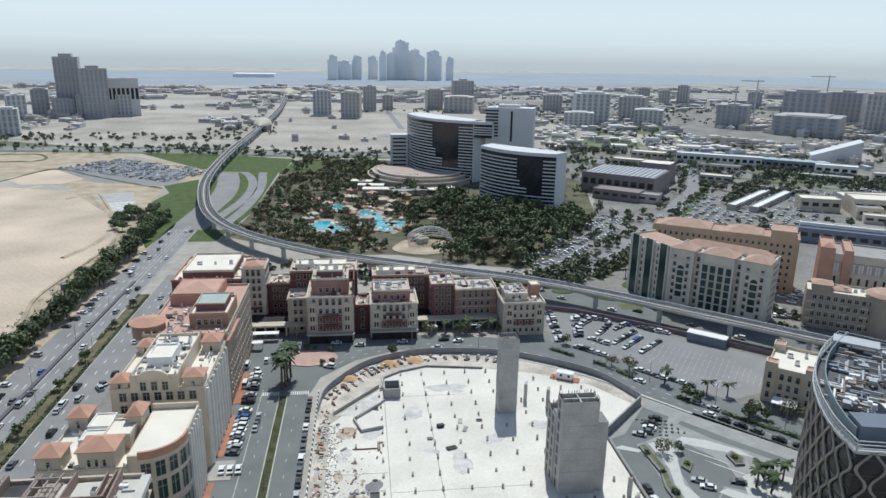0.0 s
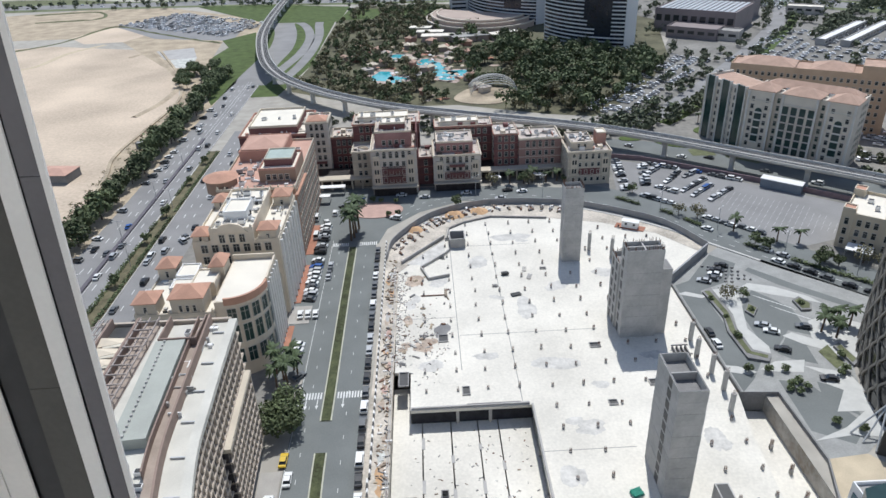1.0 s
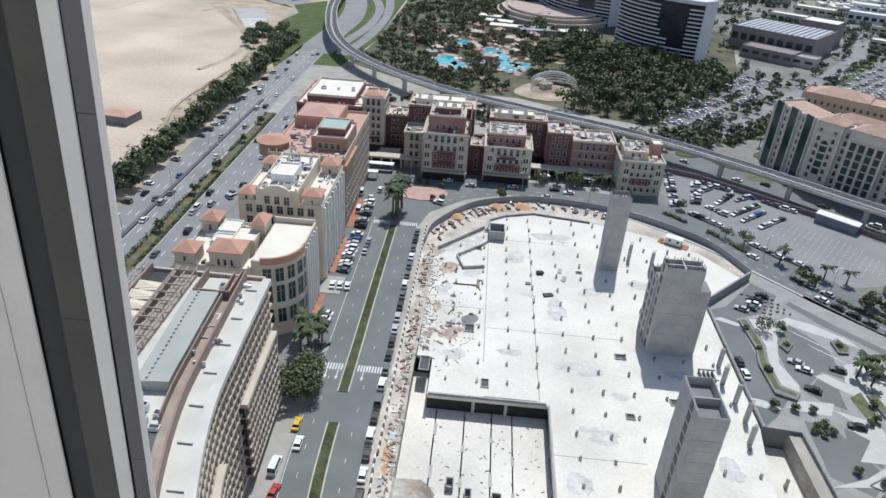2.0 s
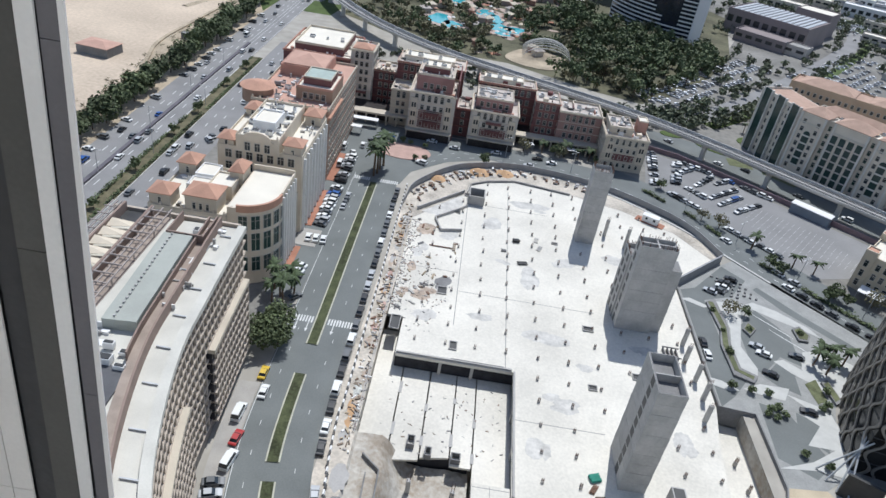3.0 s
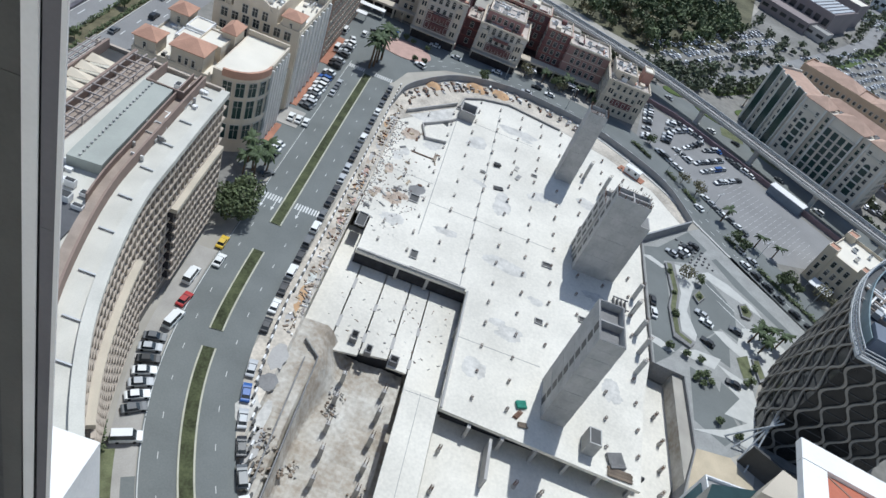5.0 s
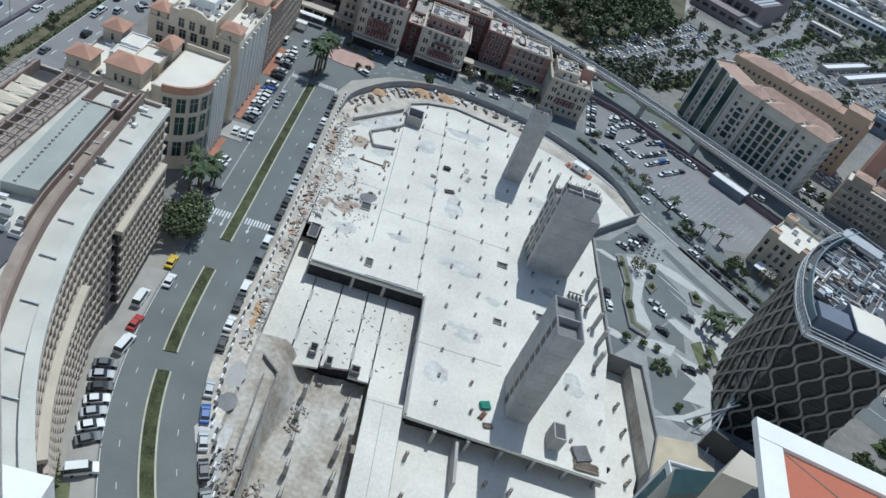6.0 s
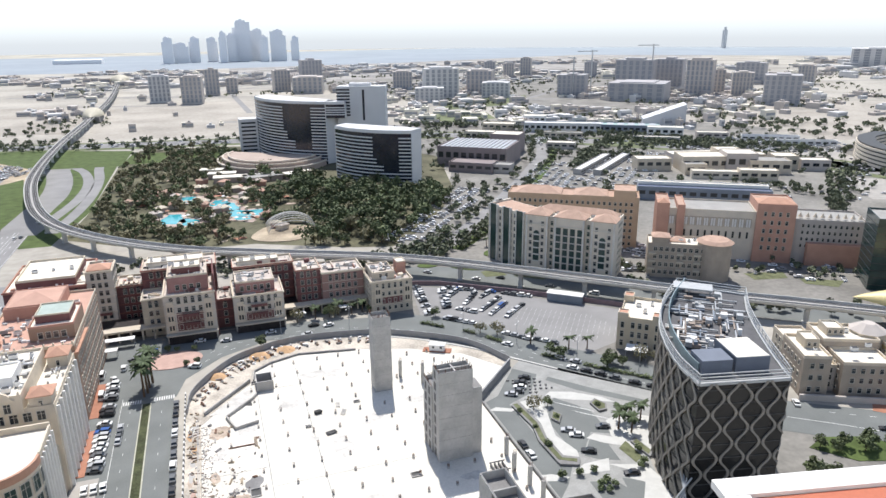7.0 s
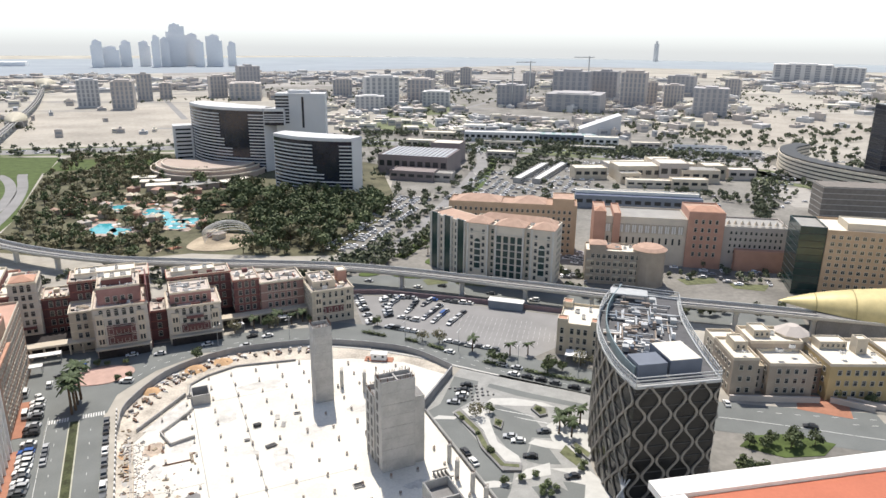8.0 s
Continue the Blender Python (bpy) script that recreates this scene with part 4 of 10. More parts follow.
for x, y, h in ((56.6, 214.5, 7), (63.0, 208, 8), (72, 150, 6.5), (73.5, 143, 6.5), (74, 136, 6.5), (73.2, 158, 6.5), (72.6, 128, 6)):
    bm = B()
    box(bm, x - 0.55, x + 0.55, y - 0.4, y + 0.4, 0.25, h)
    for k in range(5):
        box(bm, x - 0.5 + k * 0.24, x - 0.44 + k * 0.24, y - 0.3, y - 0.24, h, h + 1.4, 1)
    tagged(obj("raised_column", bm, [M_CORE, M_RUST]), "tall raw concrete column with rebar on the deck", "column", "raised columns")
# roof frame beside the third core
pg = thing("formwork_frame", label="grey formwork frame standing on the deck", category="formwork")
for k in range(4):
    bm = B()
    box(bm, 66.5 + k * 1.2, 66.8 + k * 1.2, 150, 154.5, 0.25, 1.4)
    part("beam", bm, M_CONC_DK, pg)
bm = B()
box(bm, 66.2, 71, 150, 150.3, 1.4, 1.7)
box(bm, 66.2, 71, 154.2, 154.5, 1.4, 1.7)
part("rail", bm, M_CONC_DK, pg)
# site machines and material stacks on the deck
rs = random.Random(11)


def stack(x, y, rz, w, d, h, m, label):
    """A loose stack of planks or bars on bearers."""
    s = thing("material_stack", x, y, 0.25, rz, label, "material stack")
    for k in (-0.35, 0.35):
        bm = B()
        box(bm, k * w - 0.06, k * w + 0.06, -d / 2, d / 2, 0, 0.12)
        part("bearer", bm, M_TIMBER, s)
    bm = B()
    r = random.Random(int(x * 7 + y))
    n = max(3, int(d / 0.3))
    for k in range(n):
        for l in range(max(1, int(h / 0.2))):
            yy = -d / 2 + d * (k + 0.5) / n
            o = r.uniform(-0.2, 0.2)
            box(bm, -w / 2 + o, w / 2 + o, yy - 0.11, yy + 0.11, 0.12 + l * 0.2, 0.12 + l * 0.2 + 0.17)
    part("planks", bm, m, s)["kind"] = "stuff"
    return s


stack(26.5, 187, 15, 3.2, 1.8, 0.5, M_DARK, "dark steel bars stacked on the deck")
stack(20.3, 193, 0, 1.6, 1.2, 0.4, M_CONC_DK, "grey pallet stacked on the deck")
stack(24.5, 200, 10, 2.2, 1.4, 1.1, M_DARK, "dark machine crates on the deck")
stack(32.5, 198, 70, 3.4, 1.5, 0.3, M_CONC, "grey scaffold tubes laid on the deck")
stack(31.5, 203, 80, 3.0, 1.5, 0.3, M_CONC, "grey scaffold tubes laid on the deck")
stack(42, 104, 20, 2.4, 2.0, 0.8, M_GREENNET, "green netting pile beside the core")
stack(41.5, 101, 60, 2.6, 1.2, 0.6, M_RUST, "rusty steel scrap beside the core")
stack(43, 98.6, 10, 2.2, 1.4, 0.5, M_TIMBER, "timber offcuts beside the core")
stack(-0.5, 189, 0, 7.5, 0.4, 0.3, M_RUST, "rusty pipes lying on the deck")
stack(3.8, 190, 90, 5, 1.0, 0.5, M_TIMBER, "stacked formwork timber on the deck")
stack(14, 135.6, 0, 14, 0.3, 0.3, M_CONC_DK, "long grey pipe along the deck edge")
stack(66, 98, 20, 4, 4, 0.9, M_CONC_DK, "grey steel formwork panels on the deck")
stack(67, 94.8, 0, 6, 2.5, 0.5, M_TIMBER, "timber formwork stack at the deck edge")
for k in range(26):
    x, y = rs.uniform(-11, 5), rs.uniform(152, 205)
    stack(x, y, rs.uniform(0, 180), rs.uniform(0.8, 2.6), rs.uniform(0.4, 1.1), 0.3, rs.choice([M_RUST, M_TIMBER, M_CONC_DK, M_CONC, M_DIRT]), "small builders' material pile on the deck")

# site strip between street and deck
patch("site_strip", [(-19.8, 60), (-12.7, 60), (-12.1, 206), (5, 229.6), (6, 237.6), (12.6, 242.6), (24, 246.8), (46, 243.2), (66, 236.6), (84.4, 225.4), (96, 208.8), (98.5, 212), (92, 227), (83, 237.6), (64, 250), (47, 255.5), (25, 257.5), (8, 252.5), (-3, 244.5), (-14, 228), (-16.6, 216)], 0.05, M_EARTH, "churned pale earth round the site", "ground")
WALL = smooth_line([(-16.4, 214), (-14, 228), (-3, 245), (8, 253), (25, 258), (47, 256), (64, 250.5), (83, 238), (92, 227.5), (98.6, 212)], 5)
for k in range(0, len(WALL) - 3, 3):
    bm = B()
    strip(bm, WALL[k:k + 4], -0.12, 0.12, 0.0, 2.6)
    tagged(obj("site_wall", bm, M_HOARD), "grey site hoarding panels round the works", "wall", kind="structure")
bm = B()
strip(bm, V2((97.5, 209.5), (77.6, 189.5)), -0.3, 0.3, 0.0, 3.2)
tagged(obj("ramp_wall", bm, M_HOARD), "grey concrete ramp wall at the deck corner", "wall", kind="structure")
bm = B()
strip(bm, V2((77.8, 189), (77.7, 134), (87.2, 133.2), (87.6, 110), (82.6, 95)), -0.2, 0.2, -5.0, 1.1)
tagged(obj("perimeter_wall", bm, M_CONC_DK), "weathered concrete perimeter wall", "wall", kind="structure")
for x in (-13.15, -12.75):
    bm = B()
    strip(bm, V2((x, 106), (x + 0.1, 150), (x - 0.05, 206)), -0.09, 0.09, 0.3, 0.5)
    for y in range(108, 206, 7):
        box(bm, x - 0.06, x + 0.06, y - 0.06, y + 0.06, 0.05, 0.35)
    setting("edge_rail", bm, M_CONC, "long pale scaffold rail along the deck edge", "rail")
rz_ = random.Random(44)
for k in range(26):
    x, y = rz_.uniform(-15.6, -13.6), rz_.uniform(104, 208)
    bm = B()
    sheet(bm, [(x + rz_.uniform(0.5, 1.1) * math.cos(q), y + rz_.uniform(1.2, 3.2) * math.sin(q)) for q in [i * math.tau / 12 for i in range(12)]], 0.062 + 0.003 * k)
    setting("spilt_earth", bm, rz_.choice([M_SANDHEAP, M_PINKPAVE, M_STAIN, M_CONC, M_PAVEP2]), "spilt sand and crushed stone beside the deck", "ground")
for x, y in ((-35.2, 138.6), (-32.2, 138.6), (-25.4, 138.8)):
    bm = B()
    prism(bm, [(x - 0.12, y), (x + 0.12, y), (x + 0.12, y + 2.4), (x - 0.12, y + 2.4)], 0.066, 0.079)
    prism(bm, [(x, y - 1.4), (x + 0.45, y + 0.02), (x - 0.45, y + 0.02)], 0.066, 0.0805)
    setting("lane_arrow", bm, M_PAINT, "white painted lane arrow", "road marking")
# striped concrete blocks along the street
bmw = B()
box(bmw, -0.3, 0.3, -0.6, 0.6, 0.0, 0.75)
for v in bmw.verts:
    if v.co.z > 0.5:
        v.co.x *= 0.55
blk_w = bpy.data.meshes.new("barrier_block")
bmw.to_mesh(blk_w)
bmw.free()
blk_d = blk_w.copy()
blk_w.materials.append(M_WHITE)
blk_d.materials.append(M_DARK)
for k in range(0, 118):
    y = 62 + k * 1.42
    x = -17.0
    if y < 112:
        i = min(range(len(ST)), key=lambda q: abs(ST[q].y - y))
        x = ST[i].x + 11.6 + (0.6 if y < 80 else 0)
    o = new("barrier_block", blk_w if k % 2 else blk_d)
    o.location = (x, y, 0.05)
    tagged(o, ("white" if k % 2 else "black") + " painted concrete barrier block beside the street", "barrier block", "barrier blocks")
# scattered spoil, timber and pipes between the barriers and the deck
bm = B()
for k in range(280):
    y = rs.uniform(100, 214)
    x = rs.uniform(-15.6, -12.6)
    m = pose(x, y, 0.05, 0, 0, rs.uniform(0, 180))
    w, d, h = rs.uniform(0.3, 1.8), rs.uniform(0.1, 0.5), rs.uniform(0.08, 0.5)
    box(bm, -w / 2, w / 2, -d / 2, d / 2, 0, h, rs.choice([0, 0, 1, 2, 2, 3, 4, 4]), m)
tagged(obj("site_debris", bm, [M_TIMBER, M_RUST, M_CONC_DK, M_WHITE, M_DIRT]), "scattered timber and scrap along the site edge", "debris", kind="stuff")
bm = B()
for k in range(240):
    a = rs.random()
    p = WALL[int(4 + a * 24)]
    n = rs.uniform(1.5, 7)
    m = pose(p.x + n * (0.3 if p.x > 40 else 0.6) * (-1 if p.x > 40 else 1), p.y - n, 0.05, 0, 0, rs.uniform(0, 180))
    w, d, h = rs.uniform(0.4, 2.4), rs.uniform(0.1, 0.8), rs.uniform(0.1, 0.9)
    box(bm, -w / 2, w / 2, -d / 2, d / 2, 0, h, rs.choice([0, 1, 2, 3]), m)
tagged(obj("site_debris", bm, [M_TIMBER, M_RUST, M_CONC_DK, M_WHITE]), "builders' rubble and stores behind the hoarding", "debris", kind="stuff")
for x, y, rz, s in ((10, 249.5, 20, 1.0), (-6, 238, 60, 0.8), (20, 252, 0, 0.9)):
    bm = B()
    bmesh.ops.create_cone(bm, cap_ends=True, segments=18, radius1=4.2 * s, radius2=0.5, depth=1.5 * s)
    for v in bm.verts:
        v.co += Vector((noise.noise(v.co * 0.8), noise.noise(v.co * 0.8 + Vector((5, 0, 0))), 0.2 * noise.noise(v.co))) * 0.6
        v.co.z += 0.75 * s
    o = obj("sand_mound", bm, M_SANDHEAP, m=pose(x, y, 0.05, 0, 0, rz))
    tagged(o, "small orange sand heap behind the hoarding", "sand heap", "sand heaps")
cab = thing("site_cabin", 76, 230.5, 0.25, -28, "white site cabin on red-brown footing", "cabin")
bm = B()
box(bm, -3.0, 3.0, -1.3, 1.3, 0.3, 2.8)
part("body", bm, M_WHITE, cab)
bm = B()
box(bm, -3.2, 3.2, -1.5, 1.5, 2.8, 2.95)
part("roof", bm, M_WHITE, cab)
bm = B()
box(bm, -5.5, 5.5, -1.9, 1.9, 0.0, 0.3)
part("footing", bm, M_REDPAVE, cab)
for x in (-1.8, 1.2):
    bm = B()
    box(bm, x, x + 0.9, -1.34, -1.3, 1.4, 2.3)
    part("window", bm, M_GLASS, cab)

bm = B()
for k in range(520):
    u = rs.random()
    if u < 0.6:
        x, y, z = -12 + abs(rs.gauss(0, 2.0)), rs.uniform(152, 204), 0.25
    elif u < 0.84:
        x, y, z = rs.gauss(-2, 2.6), rs.gauss(166, 9), 0.25
    else:
        x, y, z = rs.uniform(-8, 22), rs.uniform(106.8, 132), -5.0
    if z > 0 and not inside((x, y), MAIN):
        continue
    w, d, h = rs.uniform(0.15, 0.9), rs.uniform(0.08, 0.35), rs.uniform(0.04, 0.18)
    box(bm, -w / 2, w / 2, -d / 2, d / 2, 0, h, rs.choice([0, 1, 2, 2, 3, 4]), pose(x, y, z, 0, 0, rs.uniform(0, 180)))
tagged(obj("deck_rubble", bm, [M_TIMBER, M_RUST, M_CONC_DK, M_CONC, M_STAING]), "loose rubble, boards and scrap lying on the slabs", "debris", kind="stuff")
for pts in (((-5.6, 97), (-5.4, 80), (-5.2, 62)), ((-8.3, 96), (-8.0, 80), (-7.6, 62)), ((-9.8, 101), (-5.6, 97.2))):
    bm = B()
    strip(bm, V2(*pts), -0.14, 0.14, -3.0, 0.1)
    tagged(obj("shoring_wall", bm, M_CONC_DK), "thin grey shoring wall in the dig", "wall", kind="structure")

for k in range(9):
    x, y = rs.uniform(-10, 13), rs.uniform(64, 100)
    zb = dig_z(x, y)
    rr = rs.uniform(1.0, 2.6)
    bm = B()
    for q in range(26):
        w, d, h = rs.uniform(0.2, 0.9), rs.uniform(0.15, 0.6), rs.uniform(0.15, 0.7)
        box(bm, -w / 2, w / 2, -d / 2, d / 2, -0.6, h, rs.choice([0, 0, 1, 2]), pose(x + rs.gauss(0, rr * 0.5), y + rs.gauss(0, rr * 0.5), zb, rs.uniform(-15, 15), rs.uniform(-15, 15), rs.uniform(0, 180)))
    tagged(obj("rubble_pile", bm, [M_DIG, M_CONC_DK, M_TIMBER]), "pile of broken concrete and clods in the dig", "rubble", kind="stuff")

# ---- houses: shared pieces ----
WIN = {}


def window_mesh(w, h, frame_mat, glass_mat, arch=False):
    key = (round(w, 2), round(h, 2), frame_mat.name, glass_mat.name, arch)
    if key in WIN:
        return WIN[key]
    bm = B()
    t, d = 0.14, 0.18
    rings_ = []
    for gx, g0, g1, y in ((w / 2 + t, -t, h + t, 0.0), (w / 2 + t, -t, h + t, -d), (w / 2, 0, h, -d), (w / 2, 0, h, -0.03)):
        rings_.append([bm.verts.new(p) for p in ((-gx, y, g0), (gx, y, g0), (gx, y, g1), (-gx, y, g1))])
    for p, q in zip(rings_[:2], rings_[1:3]):
        for i in range(4):
            bm.faces.new((p[i], p[(i + 1) % 4], q[(i + 1) % 4], q[i]))
    xs_, zs_ = [-w / 2, -0.05, 0.05, w / 2], [0, h * 0.64, h * 0.64 + 0.09, h]
    gl = [[bm.verts.new((x, -0.03, z)) for x in xs_] for z in zs_]
    for j in range(3):
        for i in range(3):
            bm.faces.new((gl[j][i], gl[j][i + 1], gl[j + 1][i + 1], gl[j + 1][i])).material_index = 0 if i == 1 and w > 1.5 or j == 1 else 1
    ed = [gl[0], [g_[3] for g_ in gl], gl[3][::-1], [g_[0] for g_ in gl][::-1]]
    for i in range(4):
        bm.faces.new([rings_[2][(i + 1) % 4], rings_[2][i]] + ed[i])
    for v in rings_[3]:
        bm.verts.remove(v)
    if arch:
        tp = [bm.verts.new((w / 2 * math.cos(a), -d, h + t + w / 2 * math.sin(a))) for a in [k * math.pi / 8 for k in range(1, 8)]]
        bm.faces.new(([rings_[1][2]] + tp + [rings_[1][3]])).material_index = 1
    me = bpy.data.meshes.new("window")
    bm.to_mesh(me)
    bm.free()
    me.materials.append(frame_mat)
    me.materials.append(glass_mat)
    WIN[key] = me
    return me


def put_window(me, parent, x, y, z, rz, name="window"):
    o = new(name, me)
    o.matrix_world = pose(x, y, z, 0, 0, rz)
    o.parent = parent
    return o


def facade(parent, a, b, z0, floors, fh, spacing, w, h, frame_mat=None, glass_mat=None, skip=(), arch_top=False, margin=1.2, sill=0.95):
    """Windows in rows on the wall from a to b; the wall's outside lies to the right of a-b."""
    a, b = Vector(a), Vector(b)
    L = (b - a).length
    t = (b - a) / L
    pm = parent.matrix_world
    wa = pm @ Vector((a.x, a.y, 0))
    wn_ = pm.to_3x3() @ Vector((t.y, -t.x, 0))
    if wn_.x * wa.x + wn_.y * wa.y > 0:      # blank party walls on the sides turned from the street
        return
    rz = math.degrees(math.atan2(t.y, t.x))
    n = max(1, int((L - 2 * margin + 0.3) / spacing))
    off = (L - n * spacing) / 2 + spacing / 2
    for f in range(floors):
        for k in range(n):
            if (f, k) in skip:
                continue
            p = a + t * (off + k * spacing)
            me = window_mesh(w, h, frame_mat or M_TRIM, glass_mat or M_GLASS, arch_top and f == floors - 1)
            put_window(me, parent, p.x, p.y, z0 + f * fh + sill, rz)


def block(parent, x0, x1, y0, y1, z0, z1, wall, roof, parapet=0.9, pt=0.3, cap=None, m=None):
    """A rectangular block: walls, sunk roof and a parapet with a cap."""
    bm = B()
    box(bm, x0, x1, y0, y1, z0, z1, 0, m)
    part("wall", bm, wall, parent)
    bm = B()
    box(bm, x0 + pt, x1 - pt, y0 + pt, y1 - pt, z1, z1 + 0.06, 0, m)
    part("roof", bm, roof, parent)
    if parapet:
        bm = B()
        for q in ((x0, x1, y0, y0 + pt), (x0, x1, y1 - pt, y1), (x0, x0 + pt, y0 + pt, y1 - pt), (x1 - pt, x1, y0 + pt, y1 - pt)):
            box(bm, *q, z1, z1 + parapet, 0, m)
        part("parapet", bm, cap or wall, parent)


def hip(parent, x0, x1, y0, y1, z, h, material=None, over=0.5):
    """A hipped tile roof with thick eaves."""
    x0, x1, y0, y1 = x0 - over, x1 + over, y0 - over, y1 + over
    cx, cy = (x0 + x1) / 2, (y0 + y1) / 2
    rx, ry = max(0, (x1 - x0) - (y1 - y0)) / 2, max(0, (y1 - y0) - (x1 - x0)) / 2
    bm = B()
    lo = [bm.verts.new((x, y, z)) for x, y in ((x0, y0), (x1, y0), (x1, y1), (x0, y1))]
    mi = [bm.verts.new((x, y, z + 0.25)) for x, y in ((x0, y0), (x1, y0), (x1, y1), (x0, y1))]
    if rx > 0.01 or ry > 0.01:
        p, q = bm.verts.new((cx - rx, cy - ry, z + h)), bm.verts.new((cx + rx, cy + ry, z + h))
        if rx > ry:
            fs = [(mi[0], mi[1], q, p), (mi[1], mi[2], q), (mi[2], mi[3], p, q), (mi[3], mi[0], p)]
        else:
            fs = [(mi[0], mi[1], p), (mi[1], mi[2], q, p), (mi[2], mi[3], q), (mi[3], mi[0], p, q)]
    else:
        p = bm.verts.new((cx, cy, z + h))
        fs = [(mi[i], mi[(i + 1) % 4], p) for i in range(4)]
    for f in fs:
        bm.faces.new(f)
    for i in range(4):
        bm.faces.new((lo[i], lo[(i + 1) % 4], mi[(i + 1) % 4], mi[i]))
    bm.faces.new(lo[::-1])
    part("hipped_roof", bm, material or M_TILE, parent, "terracotta tiled hipped roof")


def units(parent, pts, z, r, m=None):
    """Air-conditioning boxes on feet, on a roof."""
    for x, y in pts:
        w, d, h = r.uniform(1.0, 2.4), r.uniform(0.9, 1.8), r.uniform(0.9, 1.7)
        bm = B()
        box(bm, x - w / 2, x + w / 2, y - d / 2, y + d / 2, z + 0.2, z + h)
        box(bm, x - w / 2 + 0.15, x + w / 2 - 0.15, y - d / 2 + 0.15, y + d / 2 - 0.15, z + h, z + h + 0.12, 1)
        for a in (-1, 1):
            box(bm, x + a * w * 0.35 - 0.06, x + a * w * 0.35 + 0.06, y - d / 2, y + d / 2, z, z + 0.2, 1)
        part("roof_unit", bm, [m or M_STEEL, M_DARK], parent)


def clutter(parent, x0, x1, y0, y1, z, seed, n):
    """Pipes, beams, small boxes and low walls strewn over a flat roof."""
    r = random.Random(seed)
    bm = B()
    for k in range(n):
        w, d, h = r.choice([(3.2, 0.18, 0.5), (0.18, 3.2, 0.5), (0.9, 0.9, 0.9), (1.4, 0.8, 0.6), (0.5, 0.5, 1.3), (2.4, 0.25, 1.0), (0.25, 2.4, 1.0), (1.8, 1.5, 0.25)])
        w, d = min(w, (x1 - x0) * 0.6), min(d, (y1 - y0) * 0.6)
        x, y = r.uniform(x0, x1 - w), r.uniform(y0, y1 - d)
        box(bm, x, x + w, y, y + d, z, z + h * r.uniform(0.7, 1.3), r.choice([0, 0, 1, 2, 3, 3]))
    o = part("roof_clutter", bm, [M_WHITE, M_STEEL, M_DARK, M_CONC], parent)
    o["kind"] = "stuff"


def awning(x, y, rz, w, d, z, label="white fabric shop awning on posts"):
    a = thing("canopy", x, y, 0, rz, label, "canopy")
    bm = B()
    box(bm, -w / 2, w / 2, -d / 2, d / 2, z, z + 0.25)
    part("top", bm, M_WHITE, a)
    for px in (-w / 2 + 0.2, w / 2 - 0.2):
        for py in (-d / 2 + 0.2, d / 2 - 0.2):
            bm = B()
            box(bm, px - 0.08, px + 0.08, py - 0.08, py + 0.08, 0.06, z)
            part("post", bm, M_STEEL, a)
    return a


# ---- long curved block with the egg-crate facade ----
rb = random.Random(21)
HE = smooth_line([(-44.6, 127), (-43.9, 112), (-43.2, 100), (-42.4, 88), (-40.2, 76), (-36.6, 63), (-32.5, 53), (-27, 43), (-20, 33)], 7)
HH = 35.5
hb = thing("curved_office_block", label="long curved cream block with deep-framed window grid", category="office block")
west = offset_line(HE, 30.0)
bm = B()
outline = [tuple(p) for p in offset_line(HE, 0.12)] + [tuple(p) for p in west[::-1]]
prism(bm, outline, 0, HH)
part("body", bm, M_GLASSB, hb)
bm = B()
prism(bm, outline, HH, HH + 0.12)
part("roof", bm, M_ROOFC, hb)
# facade grid: slabs each storey and fins on every bay
FL = 11
for k in range(FL + 1):
    z = 3.5 + (HH - 3.5) * k / FL
    bm = B()
    strip(bm, HE, -0.56 if k < FL else -0.8, 1.0, z - 0.3, z + (0.2 if k < FL else 0.9))
    part("slab_band", bm, M_CREAMG if k < FL else M_ROOFC, hb)
bmf = B()
box(bmf, -0.17, 0.17, -0.5, 0.0, 3.6, HH - 0.3)
fin_me = bpy.data.meshes.new("fin")
bmf.to_mesh(fin_me)
bmf.free()
fin_me.materials.append(M_CREAMG)
acc = 0.0
for a, b in zip(HE, HE[1:]):
    seg = (b - a).length
    t = (b - a).normalized()
    s = -acc
    while s + 2.05 <= seg:
        s += 2.05
        if s >= 0:
            p = a + t * s
            o = new("fin", fin_me)
            o.matrix_world = pose(p.x, p.y, 0, 0, 0, math.degrees(math.atan2(t.y, t.x)) + 180)
            o.parent = hb
    acc = seg - s
# projecting lower bays with a pale ledge
for lo, hi in ((1, 15), (23, 44)):
    seg = HE[lo:hi]
    bm = B()
    strip(bm, seg, -1.9, -0.06, 22.6, 23.6)
    part("ledge", bm, M_CREAM, hb)
    for k in range(7):
        z = 3.5 + (22.6 - 3.5) * k / 7
        bm = B()
        strip(bm, seg, -1.76, -0.06, z - 0.3, z + 0.2)
        part("slab_band", bm, M_CREAMG, hb)
    bm = B()
    strip(bm, seg, -1.2, -0.07, 3.6, 22.6)
    part("bay_glazing", bm, M_GLASSB, hb)
    acc = 0.0
    bmf = B()
    box(bmf, -0.17, 0.17, -0.5, 0.0, 3.6, 22.6)
    fm = bpy.data.meshes.new("bay_fin")
    bmf.to_mesh(fm)
    bmf.free()
    fm.materials.append(M_CREAMG)
    for p, q in zip(seg[::1], seg[1:]):
        t = (q - p).normalized()
        nrm = Vector((-t.y, t.x)) * 1.2
        o = new("bay_fin", fm)
        o.matrix_world = pose(p.x + nrm.x, p.y + nrm.y, 0, 0, 0, math.degrees(math.atan2(t.y, t.x)) + 180)
        o.parent = hb
bm = B()
strip(bm, HE, -0.3, 1.1, 0, 3.6)
part("ground_storey", bm, M_STONE, hb)
